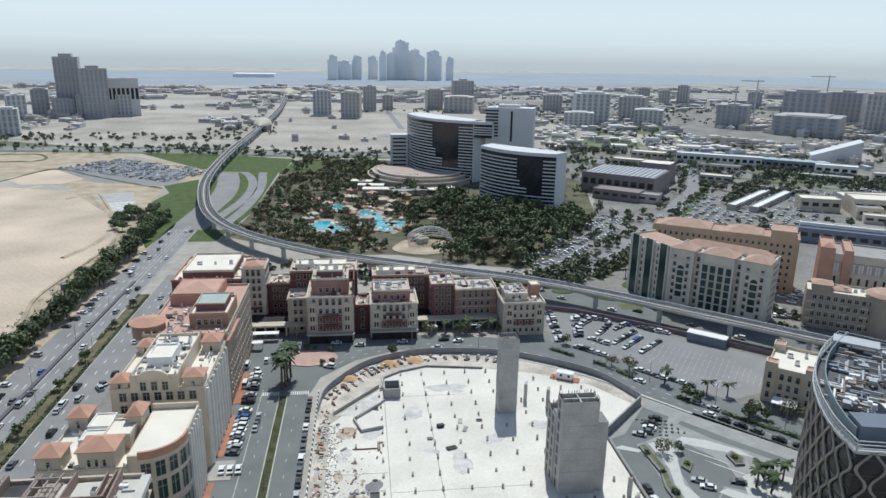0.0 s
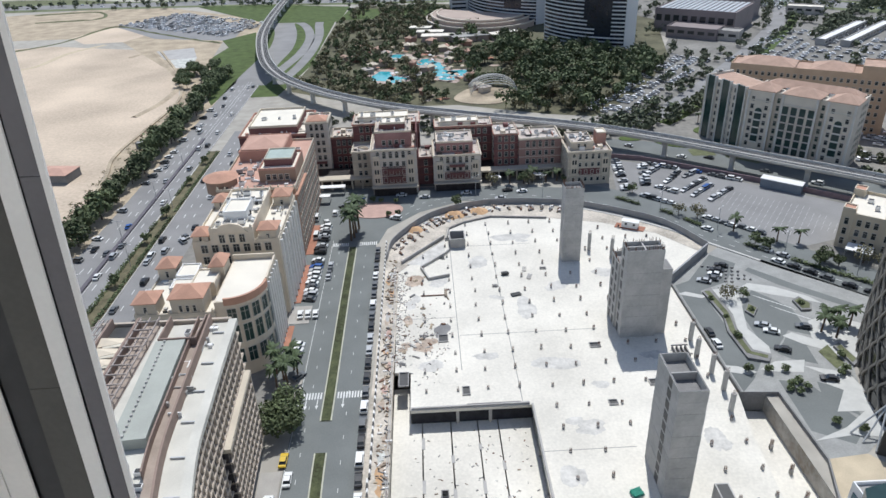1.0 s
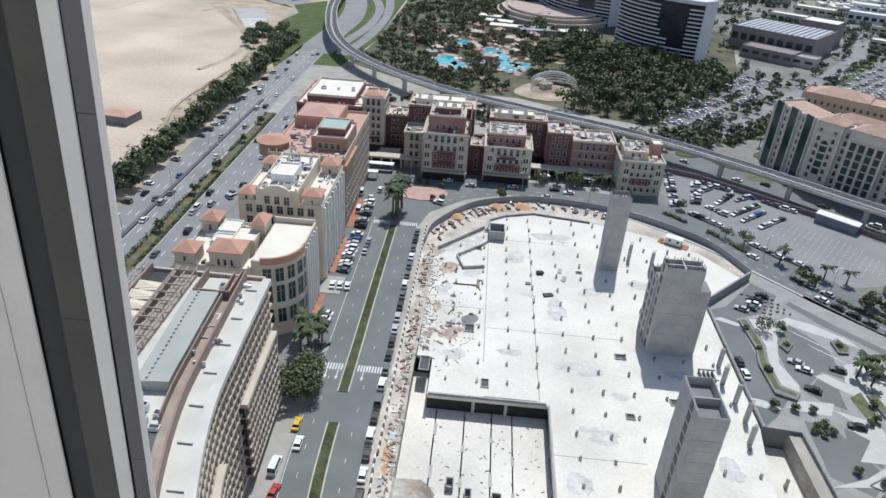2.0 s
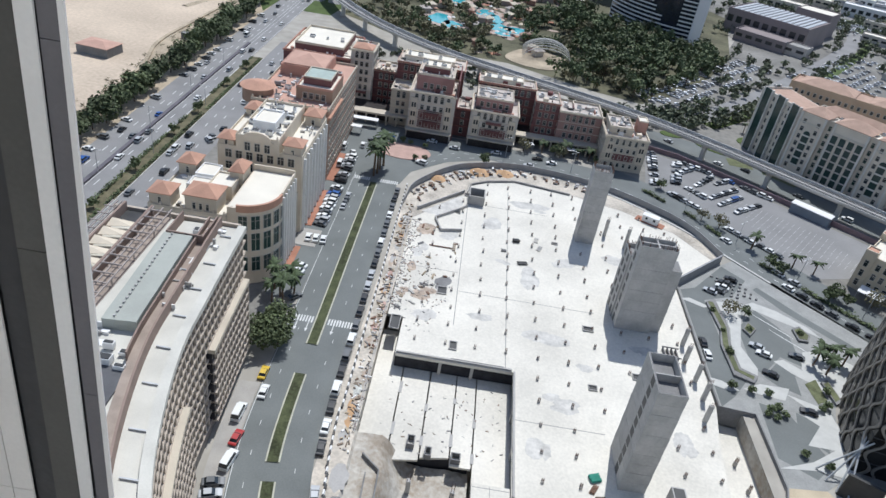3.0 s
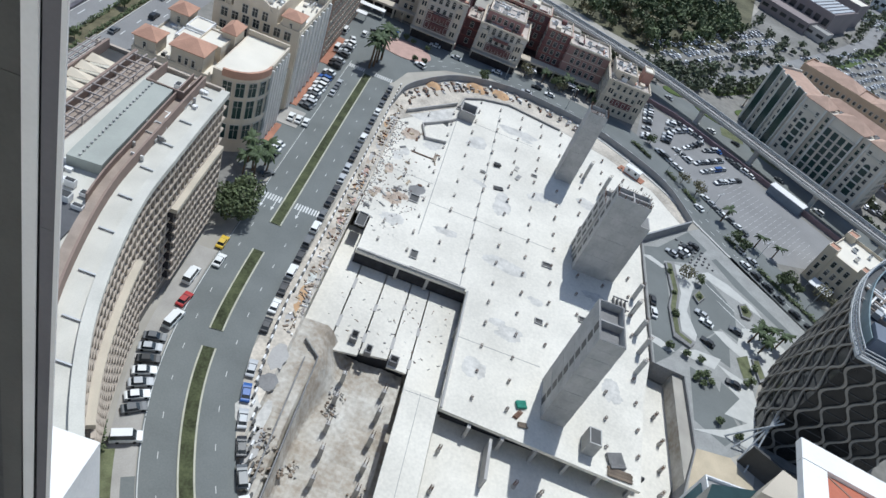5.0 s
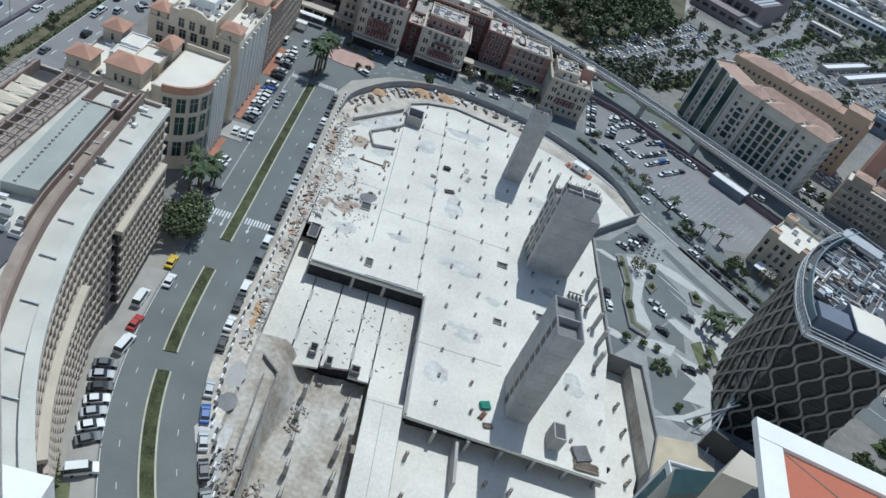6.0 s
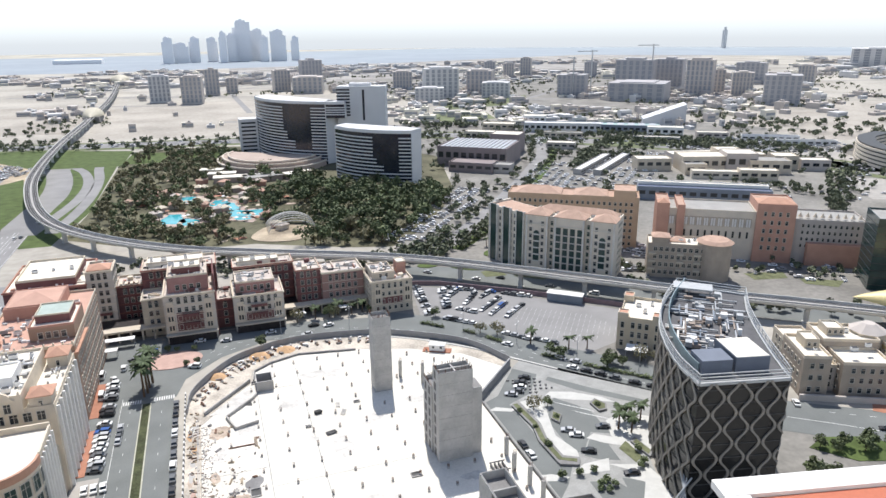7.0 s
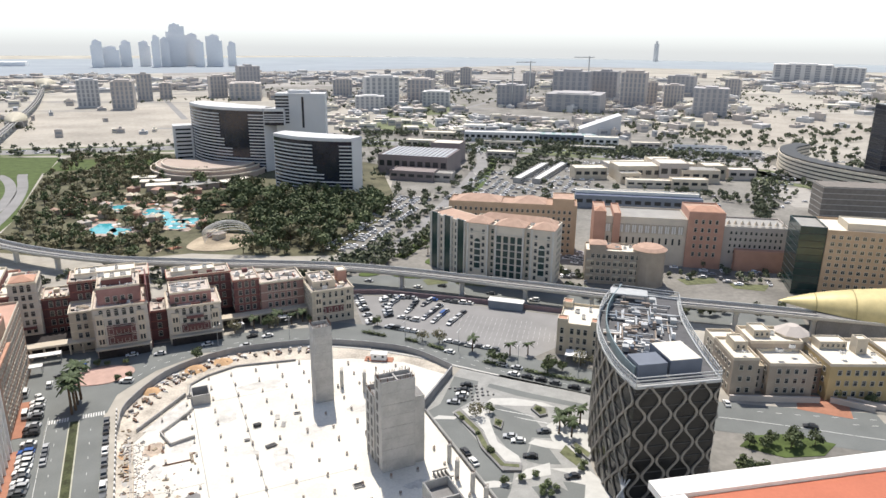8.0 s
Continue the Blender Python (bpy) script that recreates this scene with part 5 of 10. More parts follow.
# north end wall
bm = B()
box(bm, -74, -45.2, 127.05, 127.7, 0, HH + 0.9)
part("end_wall", bm, M_CREAMG, hb)
# roofscape: brown parapet walk, grey hall, screen, machines
bm = B()
strip(bm, HE[:46], 4.6, 5.0, HH, HH + 2.6)
part("brown_screen", bm, M_BROWN, hb)
bm = B()
strip(bm, HE[:46], 5.0, 7.2, HH + 0.1, HH + 0.7)
part("brown_walk", bm, M_BROWN2, hb)
bm = B()
strip(bm, HE[:25], 7.2, 7.5, HH, HH + 2.2)
part("brown_screen", bm, M_BROWN, hb)
bm = B()
strip(bm, HE[4:21], 8.0, 14.0, HH, HH + 2.4)
part("roof_hall", bm, M_ROOFG, hb)
for k in range(22):
    a, b = offset_line(HE[4:21], 9.0)[0], offset_line(HE[4:21], 9.0)[-1]
    p = a.lerp(b, (k + 0.5) / 22)
    bm = B()
    box(bm, p.x - 3.3, p.x - 2.9, p.y - 0.2, p.y + 0.2, HH + 2.4, HH + 2.75)
    part("roof_vent", bm, M_CONC, hb)
for k in range(9):
    p = offset_line(HE, 1.2)[2 + k * 5]
    bm = B()
    box(bm, p.x - 2.6, p.x + 0.3, p.y - 0.12, p.y + 0.12, HH + 0.12, HH + 0.5)
    part("davit_arm", bm, M_STEEL, hb)
units(hb, [(-53, 122), (-55, 119), (-52, 119.5), (-50.5, 123), (-53, 84), (-50, 83), (-52, 80.5), (-49, 79.5), (-55, 82)], HH + 0.12, rb, M_WHITE)
bm = B()
for x0, x1, y0, y1 in ((-58, -50, 118, 118.3), (-58, -57.7, 118.3, 126.6), (-50.3, -50, 118.3, 126.6)):
    box(bm, x0, x1, y0, y1, HH, HH + 2.6)
part("plant_screen", bm, M_BROWN, hb)
bm = B()
box(bm, -56, -47.4, 66, 80, HH + 0.12, HH + 0.5)
part("dark_terrace", bm, M_ROOFD, hb)
# terraced west roof: pergola and shade sails
for yy in range(92, 127, 3):
    bm = B()
    box(bm, -64.5, -60.5, yy - 0.1, yy + 0.1, HH + 2.3, HH + 2.6)
    part("pergola_slat", bm, M_PERG, hb)
for x in (-64.5, -62.5, -60.5):
    bm = B()
    box(bm, x - 0.12, x + 0.12, 90, 127, HH + 2.0, HH + 2.3)
    part("pergola_beam", bm, M_PERG, hb)
for x in (-64.4, -60.6):
    for yy in (91, 100, 109, 118, 126):
        bm = B()
        box(bm, x - 0.12, x + 0.12, yy - 0.12, yy + 0.12, HH, HH + 2.0)
        part("pergola_post", bm, M_PERG, hb)
bm = B()
sheet(bm, [(-64.6, 90), (-60.4, 90), (-60.4, 127), (-64.6, 127)], HH + 0.2)
part("pergola_floor", bm, M_BROWN2, hb)
for x in (-65.2, -71.2):
    bm = B()
    box(bm, x, x + 0.5, 98, 127, HH, HH + 2.4)
    part("brown_screen", bm, M_BROWN, hb)
for k in range(6):
    bm = B()
    y0 = 99.5 + k * 3.6
    v = [bm.verts.new(p) for p in ((-70.6, y0, HH + 1.6), (-65.3, y0 + 0.6, HH + 2.1), (-65.4, y0 + 3.1, HH + 1.5), (-70.5, y0 + 2.6, HH + 2.2))]
    w = [bm.verts.new(p.co - Vector((0, 0, 0.08))) for p in v]
    bm.faces.new(v)
    bm.faces.new(w[::-1])
    for i in range(4):
        bm.faces.new((w[i], w[(i + 1) % 4], v[(i + 1) % 4], v[i]))
    part("shade_sail", bm, M_SAIL, hb, "cream fabric shade sail")
bm = B()
box(bm, -70.8, -65.2, 121.5, 126.8, HH + 0.12, HH + 0.2)
part("dark_pool_deck", bm, M_DARK, hb)
for x in (-73.8, -72.8, -71.9):
    bm = B()
    box(bm, x, x + 0.2, 96, 127, HH + 2.0, HH + 2.25)
    part("pergola_beam", bm, M_PERG, hb)
for yy in range(97, 127, 3):
    bm = B()
    box(bm, -74.2, -71.6, yy - 0.1, yy + 0.1, HH + 2.25, HH + 2.45)
    part("pergola_slat", bm, M_PERG, hb)

# ---- cream houses beside the street ----
# drum-cornered house
dh = thing("drum_house", label="cream office house with rounded corner tower and tiled hips", category="house", group="cream houses")
R = 9.5
cx, cy = -55.5, 162.5
arc = [(cx + R * math.cos(a), cy + R * math.sin(a)) for a in [math.radians(-90 + k * 9) for k in range(11)]]
foot = [(-58, 153)] + arc + [(-46, 176), (-58, 176)]
bm = B()
prism(bm, foot, 0, 24.5)
part("wall", bm, M_CREAM2, dh)
bm = B()
prism(bm, [(-57.6, 153.5)] + [(cx + (R - 0.5) * math.cos(a), cy + (R - 0.5) * math.sin(a)) for a in [math.radians(-90 + k * 9) for k in range(11)]] + [(-46.5, 175.5), (-57.6, 175.5)], 24.5, 24.56)
part("roof", bm, M_ROOFW, dh)
bm = B()
ring = [Vector(p) for p in arc]
strip(bm, ring, 0.25, -0.4, 23.4, 25.5)
part("cornice", bm, M_TILE, dh, "terracotta curved cornice")
bm = B()
strip(bm, [Vector((-46, 163)), Vector((-46, 176))], 0.2, -0.3, 24.5, 25.6)
strip(bm, [Vector((-46, 176)), Vector((-58, 176))], 0.2, -0.3, 24.5, 26.2)
part("parapet", bm, M_CREAM2, dh)
for k in range(5):
    a = math.radians(-80 + k * 20)
    x, y = cx + R * math.cos(a), cy + R * math.sin(a)
    for z, h in ((18, 4.2), (11.2, 5.6), (4.5, 4.6)):
        put_window(window_mesh(2.3, h, M_TRIM, M_GLASSG), dh, x, y, z, math.degrees(a) + 90, "tall_window")
facade(dh, (-46, 163), (-46, 176), 3, 6, 3.5, 2.4, 1.1, 2.3)
for k in range(6):
    bm = B()
    y = 163.4 + k * 2.4
    box(bm, -46.0, -45.3, y - 0.2, y + 0.2, 0, 24)
    part("pilaster", bm, M_WHITE, dh)
block(dh, -79, -58, 152, 178, 0, 21.5, M_CREAM2, M_ROOFW, 0.8, cap=M_CREAM)
facade(dh, (-79, 152), (-58, 152), 2, 5, 3.8, 2.9, 1.6, 2.5)
facade(dh, (-79, 178), (-79, 152), 2, 5, 3.8, 2.9, 1.4, 2.2)
for x0, x1, y0, y1, z in ((-69, -60.5, 152.4, 159.5, 26.5), (-78.6, -73, 152.4, 158.4, 25.5), (-78.4, -73.4, 171, 177, 25.5), (-62, -58.4, 167, 173.5, 27.5)):
    block(dh, x0, x1, y0, y1, 21.5, z, M_CREAM, M_ROOFW, 0)
    hip(dh, x0, x1, y0, y1, z, 2.2)
    facade(dh, (x0, y0), (x1, y0), 21.6, 1, 4, 1.8, 0.8, 1.9)
block(dh, -72, -66, 161, 166, 21.5, 24.5, M_WHITE, M_ROOFW, 0.4)
block(dh, -66, -59.5, 161, 169, 21.5, 25.5, M_CREAM2, M_ROOFW, 0.5)
block(dh, -72.5, -67, 168, 175, 21.5, 24.2, M_WHITE, M_ROOFW, 0.4)
units(dh, [(-70.5, 160), (-73, 165), (-65, 174.5), (-74, 168.5)], 21.6, rb)

# second, taller cream house with a gable crest
h2 = thing("gabled_house", label="tall cream office house with arched gable and white plant deck", category="house", group="cream houses")
block(h2, -72, -46, 184, 216, 0, 26.0, M_CREAM2, M_ROOFW, 0.9)
facade(h2, (-72, 184), (-46, 184), 2, 6, 4.0, 3.2, 1.9, 2.6)
facade(h2, (-46, 184), (-46, 216), 2, 6, 4.0, 2.6, 1.2, 2.6)
facade(h2, (-72, 216), (-72, 184), 2, 6, 4.0, 3.0, 1.5, 2.4)
for k in range(8):
    y = 186 + k * 4.0
    bm = B()
    box(bm, -46.0, -45.2, y - 0.3, y + 0.3, 0, 25.4)
    part("pilaster", bm, M_WHITE, h2)
block(h2, -66, -53, 183.2, 213, 26.0, 30.5, M_CREAM2, M_ROOFW, 0.9, cap=M_CREAM2)
bm = B()
pts = [(-64.5, 30.0)] + [(-59.5 + 4.2 * math.cos(a), 30.6 + 2.3 * math.sin(a)) for a in [math.pi - k * math.pi / 10 for k in range(11)]] + [(-54.5, 30.0)]
f0 = [bm.verts.new((x, 182.8, z)) for x, z in pts]
f1 = [bm.verts.new((x, 183.4, z)) for x, z in pts]
bm.faces.new(f0[::-1])
bm.faces.new(f1)
for i in range(len(pts)):
    j = (i + 1) % len(pts)
    bm.faces.new((f0[i], f0[j], f1[j], f1[i]))
part("gable_crest", bm, M_CREAM2, h2)
facade(h2, (-66, 183.2), (-53, 183.2), 25.6, 1, 4, 3.0, 1.6, 2.6)
for x0, x1, y0, y1, z in ((-51.8, -46.4, 184.4, 190, 29.5), (-71.6, -67, 184.4, 190, 28.5), (-71.6, -67, 209, 215, 28.5), (-51.8, -46.4, 209, 215.4, 29.5)):
    block(h2, x0, x1, y0, y1, 26.0, z, M_CREAM2, M_ROOFW, 0)
    hip(h2, x0, x1, y0, y1, z, 1.9)
    facade(h2, (x0, y0), (x1, y0), 25.7, 1, 4, 1.8, 0.8, 1.6)
block(h2, -63, -56, 190, 200, 30.5, 33.0, M_WHITE, M_ROOFW, 0.6)
units(h2, [(-64, 187), (-61, 186.5), (-57, 187.2), (-55, 190), (-64.5, 203), (-61, 205), (-57, 204), (-55, 208), (-60, 209), (-64.5, 194)], 30.6, rb, M_WHITE)
# low yard between the first two
yd = thing("yard_wing", label="low cream wing with a tiled hip between two houses", category="house wing")
block(yd, -72, -47, 177.9, 184.1, 0, 14, M_CREAM, M_ROOFW, 0.8)

# third house, ochre with terracotta decks
h3 = thing("ochre_house", label="ochre brown house with stepped terracotta roofs", category="house", group="cream houses")
block(h3, -74, -46.5, 221, 272, 0, 27.0, M_OCHRE2, M_PINKROOF, 0.9, cap=M_CREAM)
facade(h3, (-46.5, 221), (-46.5, 272), 1, 7, 3.7, 2.8, 1.1, 1.9)
facade(h3, (-74, 221), (-46.5, 221), 1, 7, 3.7, 3.0, 1.3, 1.9)
facade(h3, (-74, 272), (-74, 221), 1, 7, 3.7, 3.0, 1.2, 1.8)
block(h3, -60, -47, 228, 246, 27, 31.5, M_OCHRE2, M_ROOFW, 0.8, cap=M_PINK)
block(h3, -58.5, -48.5, 232, 243, 31.5, 34.0, M_MAROON, M_PALEGREEN, 0.5, cap=M_CREAM)
facade(h3, (-60, 228), (-47, 228), 27, 1, 4, 2.2, 1.4, 2.0)
block(h3, -72, -55, 250, 270, 27, 30.5, M_PINK, M_PINKROOF, 0.7, cap=M_PINK)
hip(h3, -71, -56, 252, 268, 31.0, 2.6, M_PINKROOF)
bm = B()
bmesh.ops.create_cone(bm, cap_ends=True, segments=28, radius1=5.4, radius2=5.4, depth=5)
for q in bm.verts:
    q.co += Vector((-74, 229, 29.5 - 2.5))
part("corner_drum", bm, M_OCHRE2, h3)
bm = B()
bmesh.ops.create_cone(bm, cap_ends=True, segments=28, radius1=6.2, radius2=1.2, depth=1.6)
for q in bm.verts:
    q.co += Vector((-74, 229, 30.3))
part("drum_roof", bm, M_TILE, h3, "conical terracotta tile roof")
bm = B()
strip(bm, V2((-72, 220.6), (-46.1, 220.6), (-46.1, 240)), -1.2, 0.8, 24.5, 25.2)
part("tile_skirt", bm, M_TILE, h3, "terracotta tile skirt roof")
units(h3, [(-66, 226), (-63, 230), (-65, 236), (-68, 241), (-54, 252), (-51, 258), (-63, 244)], 27.1, rb, M_WHITE)

clutter(dh, -78, -60, 153, 177, 21.56, 1, 40)
clutter(h2, -65.5, -53.5, 184.5, 212, 30.56, 2, 60)
clutter(h2, -52.5, -46.6, 190.5, 208.5, 26.06, 3, 16)
clutter(h3, -73, -47.2, 222, 250, 27.06, 4, 46)
clutter(hb, -52, -46.5, 92, 126, HH + 0.12, 5, 26)
clutter(hb, -60, -54, 72, 90, HH + 0.12, 6, 30)
# balustrade urns along the cream parapets
for t_, x0, x1, y, z in ((dh, -78.5, -58.5, 152.2, 22.3), (h2, -71.5, -46.5, 184.2, 26.9), (h2, -65.5, -53.5, 183.4, 31.4), (h3, -73.5, -47, 221.2, 27.9)):
    bm = B()
    n_ = int((x1 - x0) / 2.6)
    for k in range(n_ + 1):
        x = x0 + (x1 - x0) * k / n_
        box(bm, x - 0.25, x + 0.25, y - 0.15, y + 0.35, z, z + 0.55)
        box(bm, x - 0.14, x + 0.14, y - 0.04, y + 0.24, z + 0.55, z + 0.9)
    part("balustrade", bm, M_CREAM2, t_)["kind"] = "stuff"

# ---- maroon and white houses north of the ring road ----


def townhouse(name, x0, x1, y0, y1, h, wall, front, label, steps=(), fl=None, win=(1.4, 2.1), sp=2.3, roof=None):
    """A rendered house with a differently coloured street front and stepped terraces."""
    t = thing(name, label=label, category="house", group="maroon houses")
    block(t, x0, x1, y0, y1, 0, h, wall, roof or M_ROOFP, 1.0, cap=front)
    fl = fl or int(h / 3.6)
    facade(t, (x0, y0), (x1, y0), 0.8, fl, (h - 1) / fl, sp, *win, frame_mat=M_TRIM, arch_top=True)
    facade(t, (x1, y0), (x1, y1), 0.8, fl, (h - 1) / fl, sp + 0.6, *win)
    facade(t, (x0, y1), (x0, y0), 0.8, fl, (h - 1) / fl, sp + 0.6, *win)
    for k in range(1, fl):
        bm = B()
        z = 0.8 + (h - 1) / fl * k + 0.25
        box(bm, x0 - 0.12, x1 + 0.12, y0 - 0.14, y0, z - 0.14, z + 0.14)
        part("string_course", bm, M_CREAM2 if wall is not M_MAROON else M_MTRIM, t)
    bm = B()
    prism(bm, [(x0 - 0.35, y1), (x0 - 0.35, y0 - 0.35), (x1 + 0.35, y0 - 0.35), (x1 + 0.35, y1), (x1 + 0.004, y1), (x1 + 0.004, y0 - 0.004), (x0 - 0.004, y0 - 0.004), (x0 - 0.004, y1)], h + 0.3, h + 0.7, bottom=True)
    part("eaves_band", bm, M_MTRIM if wall is M_MAROON else M_CREAM, t)
    r = random.Random(int(x0 * 3 + 700))
    for k in range(max(2, int((x1 - x0) * (y1 - y0) / 45))):
        bx, by = r.uniform(x0 + 1.5, x1 - 3), r.uniform(y0 + 1.5, y1 - 3)
        bm = B()
        w, d_, hh = r.choice([(3.5, 0.4, 1.1), (0.4, 4, 1.1), (2.2, 2.4, 1.6), (1.4, 1.4, 1.0), (4.5, 1.6, 0.5)])
        box(bm, bx, bx + w, by, by + d_, h, h + hh)
        part("roof_wall", bm, r.choice([M_CREAM2, M_PCREAM, M_MAROON, M_MAROON, M_WHITE, M_PINK]), t)
    clutter(t, x0 + 0.6, x1 - 0.6, y0 + 0.6, y1 - 0.6, h + 0.06, int(x0 + 400), int((x1 - x0) * (y1 - y0) / 14))
    for (a, b, c, d, zz, m) in steps:
        block(t, a, b, c, d, 0 if m == 'low' else h, zz, M_PINKM if wall is M_PCREAM else wall, roof or M_ROOFP, 0.8, cap=M_CREAM2)
        clutter(t, a + 0.5, b - 0.5, c + 0.5, d - 0.5, zz + 0.06, int(a + 900), int((b - a) * (d - c) / 9))
        n = max(1, int((zz if m == 'low' else zz - h) / 3.6))
        base = 0.8 if m == 'low' else h + 0.2
        facade(t, (a, c), (b, c), base, n, 3.6, sp, *win)
        if m == 'low':
            facade(t, (b, c), (b, d), base, n, 3.6, sp, *win)
            facade(t, (a, d), (a, c), base, n, 3.6, sp, *win)
    return t


def balcony(t, x0, x1, y, z, d=1.6):
    bm = B()
    box(bm, x0, x1, y - d, y, z - 0.25, z)
    box(bm, x0, x1, y - d, y - d + 0.12, z, z + 0.95)
    box(bm, x0, x0 + 0.12, y - d + 0.12, y, z, z + 0.95)
    box(bm, x1 - 0.12, x1, y - d + 0.12, y, z, z + 0.95)
    part("balcony", bm, M_MAROON, t, "maroon balcony with solid rail")


def arcade(t, x0, x1, y0, y1, h, m):
    bm = B()
    box(bm, x0, x1, y0, y1, h - 0.8, h)
    part("arcade_roof", bm, m, t)
    n = max(2, int((x1 - x0) / 4))
    for k in range(n + 1):
        x = x0 + 0.4 + (x1 - x0 - 0.8) * k / n
        bm = B()
        box(bm, x - 0.35, x + 0.35, y0 + 0.1, y0 + 0.8, 0, h - 0.8)
        part("pillar", bm, m, t)


big = townhouse("maroon_block", -84, -54, 296, 332, 21, M_MAROON, M_PINK, "large maroon block with white roof terrace beside the highway", sp=3.2, roof=M_ROOFW)
block(big, -80, -58, 300, 328, 21, 24, M_MAROON, M_ROOFW, 1.0, cap=M_CREAM2)
bm = B()
strip(bm, V2((-83, 297), (-55, 297)), -0.6, 0.6, 19.2, 20.0)
part("string_course", bm, M_PINK, big)
ta = townhouse("slim_tower_house", -54, -44, 297, 312, 25.5, M_PCREAM, M_CREAM2, "slim cream and maroon stair-tower house", sp=2.4)
hip(ta, -53, -45, 298, 306, 26.6, 2.0)
balcony(ta, -52, -46, 297, 7.5)
tb = townhouse("maroon_link", -44, -32, 302, 316, 16.5, M_MAROON, M_CREAM, "recessed maroon link house with pale roof beams", sp=2.6)
for k in range(5):
    bm = B()
    box(bm, -42.5 + k * 2.1, -41.3 + k * 2.1, 301.4, 304.5, 17.5, 18.3)
    part("roof_beam", bm, M_CREAM2, tb)
tc_ = townhouse("back_house", -33, -3, 298, 314, 23.5, M_MAROON, M_CREAM2, "maroon rear house with long white roof terrace", sp=2.8)
block(tc_, -31, -8, 303, 312, 23.5, 25.2, M_ROOFW, M_ROOFW, 0.7, cap=M_CREAM2)
td = townhouse("white_front_house", -24, -4.5, 274, 297, 19.5, M_PCREAM, M_CREAM2, "white-fronted house with maroon sides and stepped terraces", steps=((-22, -6.5, 279, 296, 26.0, 'up'),), sp=2.7)
bm = B()
box(bm, -4.5, -4.0, 276, 297, 0, 27)
part("side_wall", bm, M_MAROON, td)
balcony(td, -17, -11, 274, 7.6)
balcony(td, -17, -11, 274, 11.4)
block(td, -20, -9, 283, 292, 26, 28.5, M_MAROON, M_ROOFW, 0.8, cap=M_CREAM2)
# shopfront box darkened to paint in the shade below the canopy
bm = B()
box(bm, -23.4, -5.2, 272.0, 274, 0, 3.6)
part("painted_shade_front", bm, M_SHOP, td)
bm = B()
box(bm, -24.2, -4.4, 271.4, 274.2, 3.6, 4.2)
part("shop_canopy", bm, M_CREAM, td)
wing = townhouse("cream_wing_house", -33, -24.2, 284, 297, 15.5, M_CREAM, M_CREAM, "narrow cream wing with arched shops", sp=2.4)
te = townhouse("maroon_gap_house", -4, 2.5, 283, 298, 12.0, M_MAROON, M_MAROON, "low maroon gap house with white roof deck", sp=2.8)
tf = townhouse("balcony_house", 2.6, 23, 276, 297, 15.0, M_PCREAM, M_CREAM2, "white-fronted house with maroon balcony and roof terraces", steps=((4, 20, 281, 296, 19.5, 'up'),), sp=2.7)
balcony(tf, 9.5, 16, 276, 7.4)
balcony(tf, 9.5, 16, 276, 11.0)
# second dark front, canopy shade likewise put into its colour
bm = B()
box(bm, 3.2, 22.4, 274.2, 276, 0, 3.4)
part("painted_shade_front", bm, M_SHOP, tf)
bm = B()
box(bm, 2.4, 23.2, 273.6, 276.2, 3.4, 4.0)
part("shop_canopy", bm, M_CREAM, tf)
tg = townhouse("terrace_house", 4, 30, 298.2, 310, 20.5, M_MAROON, M_CREAM2, "maroon rear house with long white skylights", sp=2.8)
block(tg, 6, 24, 301, 308, 20.5, 22.2, M_ROOFW, M_ROOFW, 0.6, cap=M_CREAM2)
th = townhouse("tall_maroon_house", 30.2, 41, 290, 306, 18.5, M_MAROON, M_CREAM, "maroon link house with pale roof", sp=2.8)
ti = townhouse("brick_pink_house", 41.2, 60, 288, 304, 16.5, M_MAROON2, M_CREAM, "dull maroon house with white terrace roof", sp=2.8)
tj = townhouse("corner_house", 60.5, 79, 274, 294, 14.5, M_CREAM, M_CREAM2, "cream corner house at the car park", steps=((62, 72, 278, 292, 17.5, 'up'),), sp=2.7, win=(1.1, 1.7))
block(tj, 74.5, 78.6, 283, 289, 14.5, 20.0, M_PINK, M_ROOFW, 0.5, cap=M_CREAM2)
for t, xs, y, z in ((td, (-20, -16, -12), 287, 28.6), (tf, (6, 11, 16), 289, 19.6), (tc_, (-29, -24, -15), 307, 25.3), (tg, (8, 13, 20), 304, 22.3), (tj, (64, 68), 286, 17.6), (ti, (44, 50, 56), 296, 16.6), (big, (-75, -68, -61), 312, 24.1), (th, (33, 38), 298, 18.6)):
    units(t, [(x, y) for x in xs], z, rb, M_WHITE)
for t, xs, y, h in ((td, (-23, -8.4), 274, 19), (tf, (4.0, 19.4), 276, 14.6), (tj, (62, 75.4), 274, 14)):
    for x in xs:
        bm = B()
        box(bm, x - 0.2, x + 2.6, y - 0.5, y - 0.005, 4.4, h - 1.2)
        part("cream_bay", bm, M_CREAM2, t, "projecting pale cream window bay")
        for z in range(5, int(h - 3), 4):
            for dx in (0.25, 1.35):
                bm = B()
                box(bm, x + dx, x + dx + 0.75, y - 0.56, y - 0.5, z + 0.6, z + 2.6)
                part("bay_window", bm, M_GLASS, t)
    bm = B()
    box(bm, xs[0] + 3.4, xs[1] - 1.0, y - 0.06, y - 0.003, 4.6, h - 6.2)
    part("maroon_panel", bm, M_MAROON, t)
lk = thing("arcade", label="cream ground-floor shop arcade linking the houses", category="arcade")
arcade(lk, -52, -24.5, 281, 286, 5.0, M_CREAM)
arcade(lk, 23.2, 60.3, 283, 288, 5.0, M_CREAM)
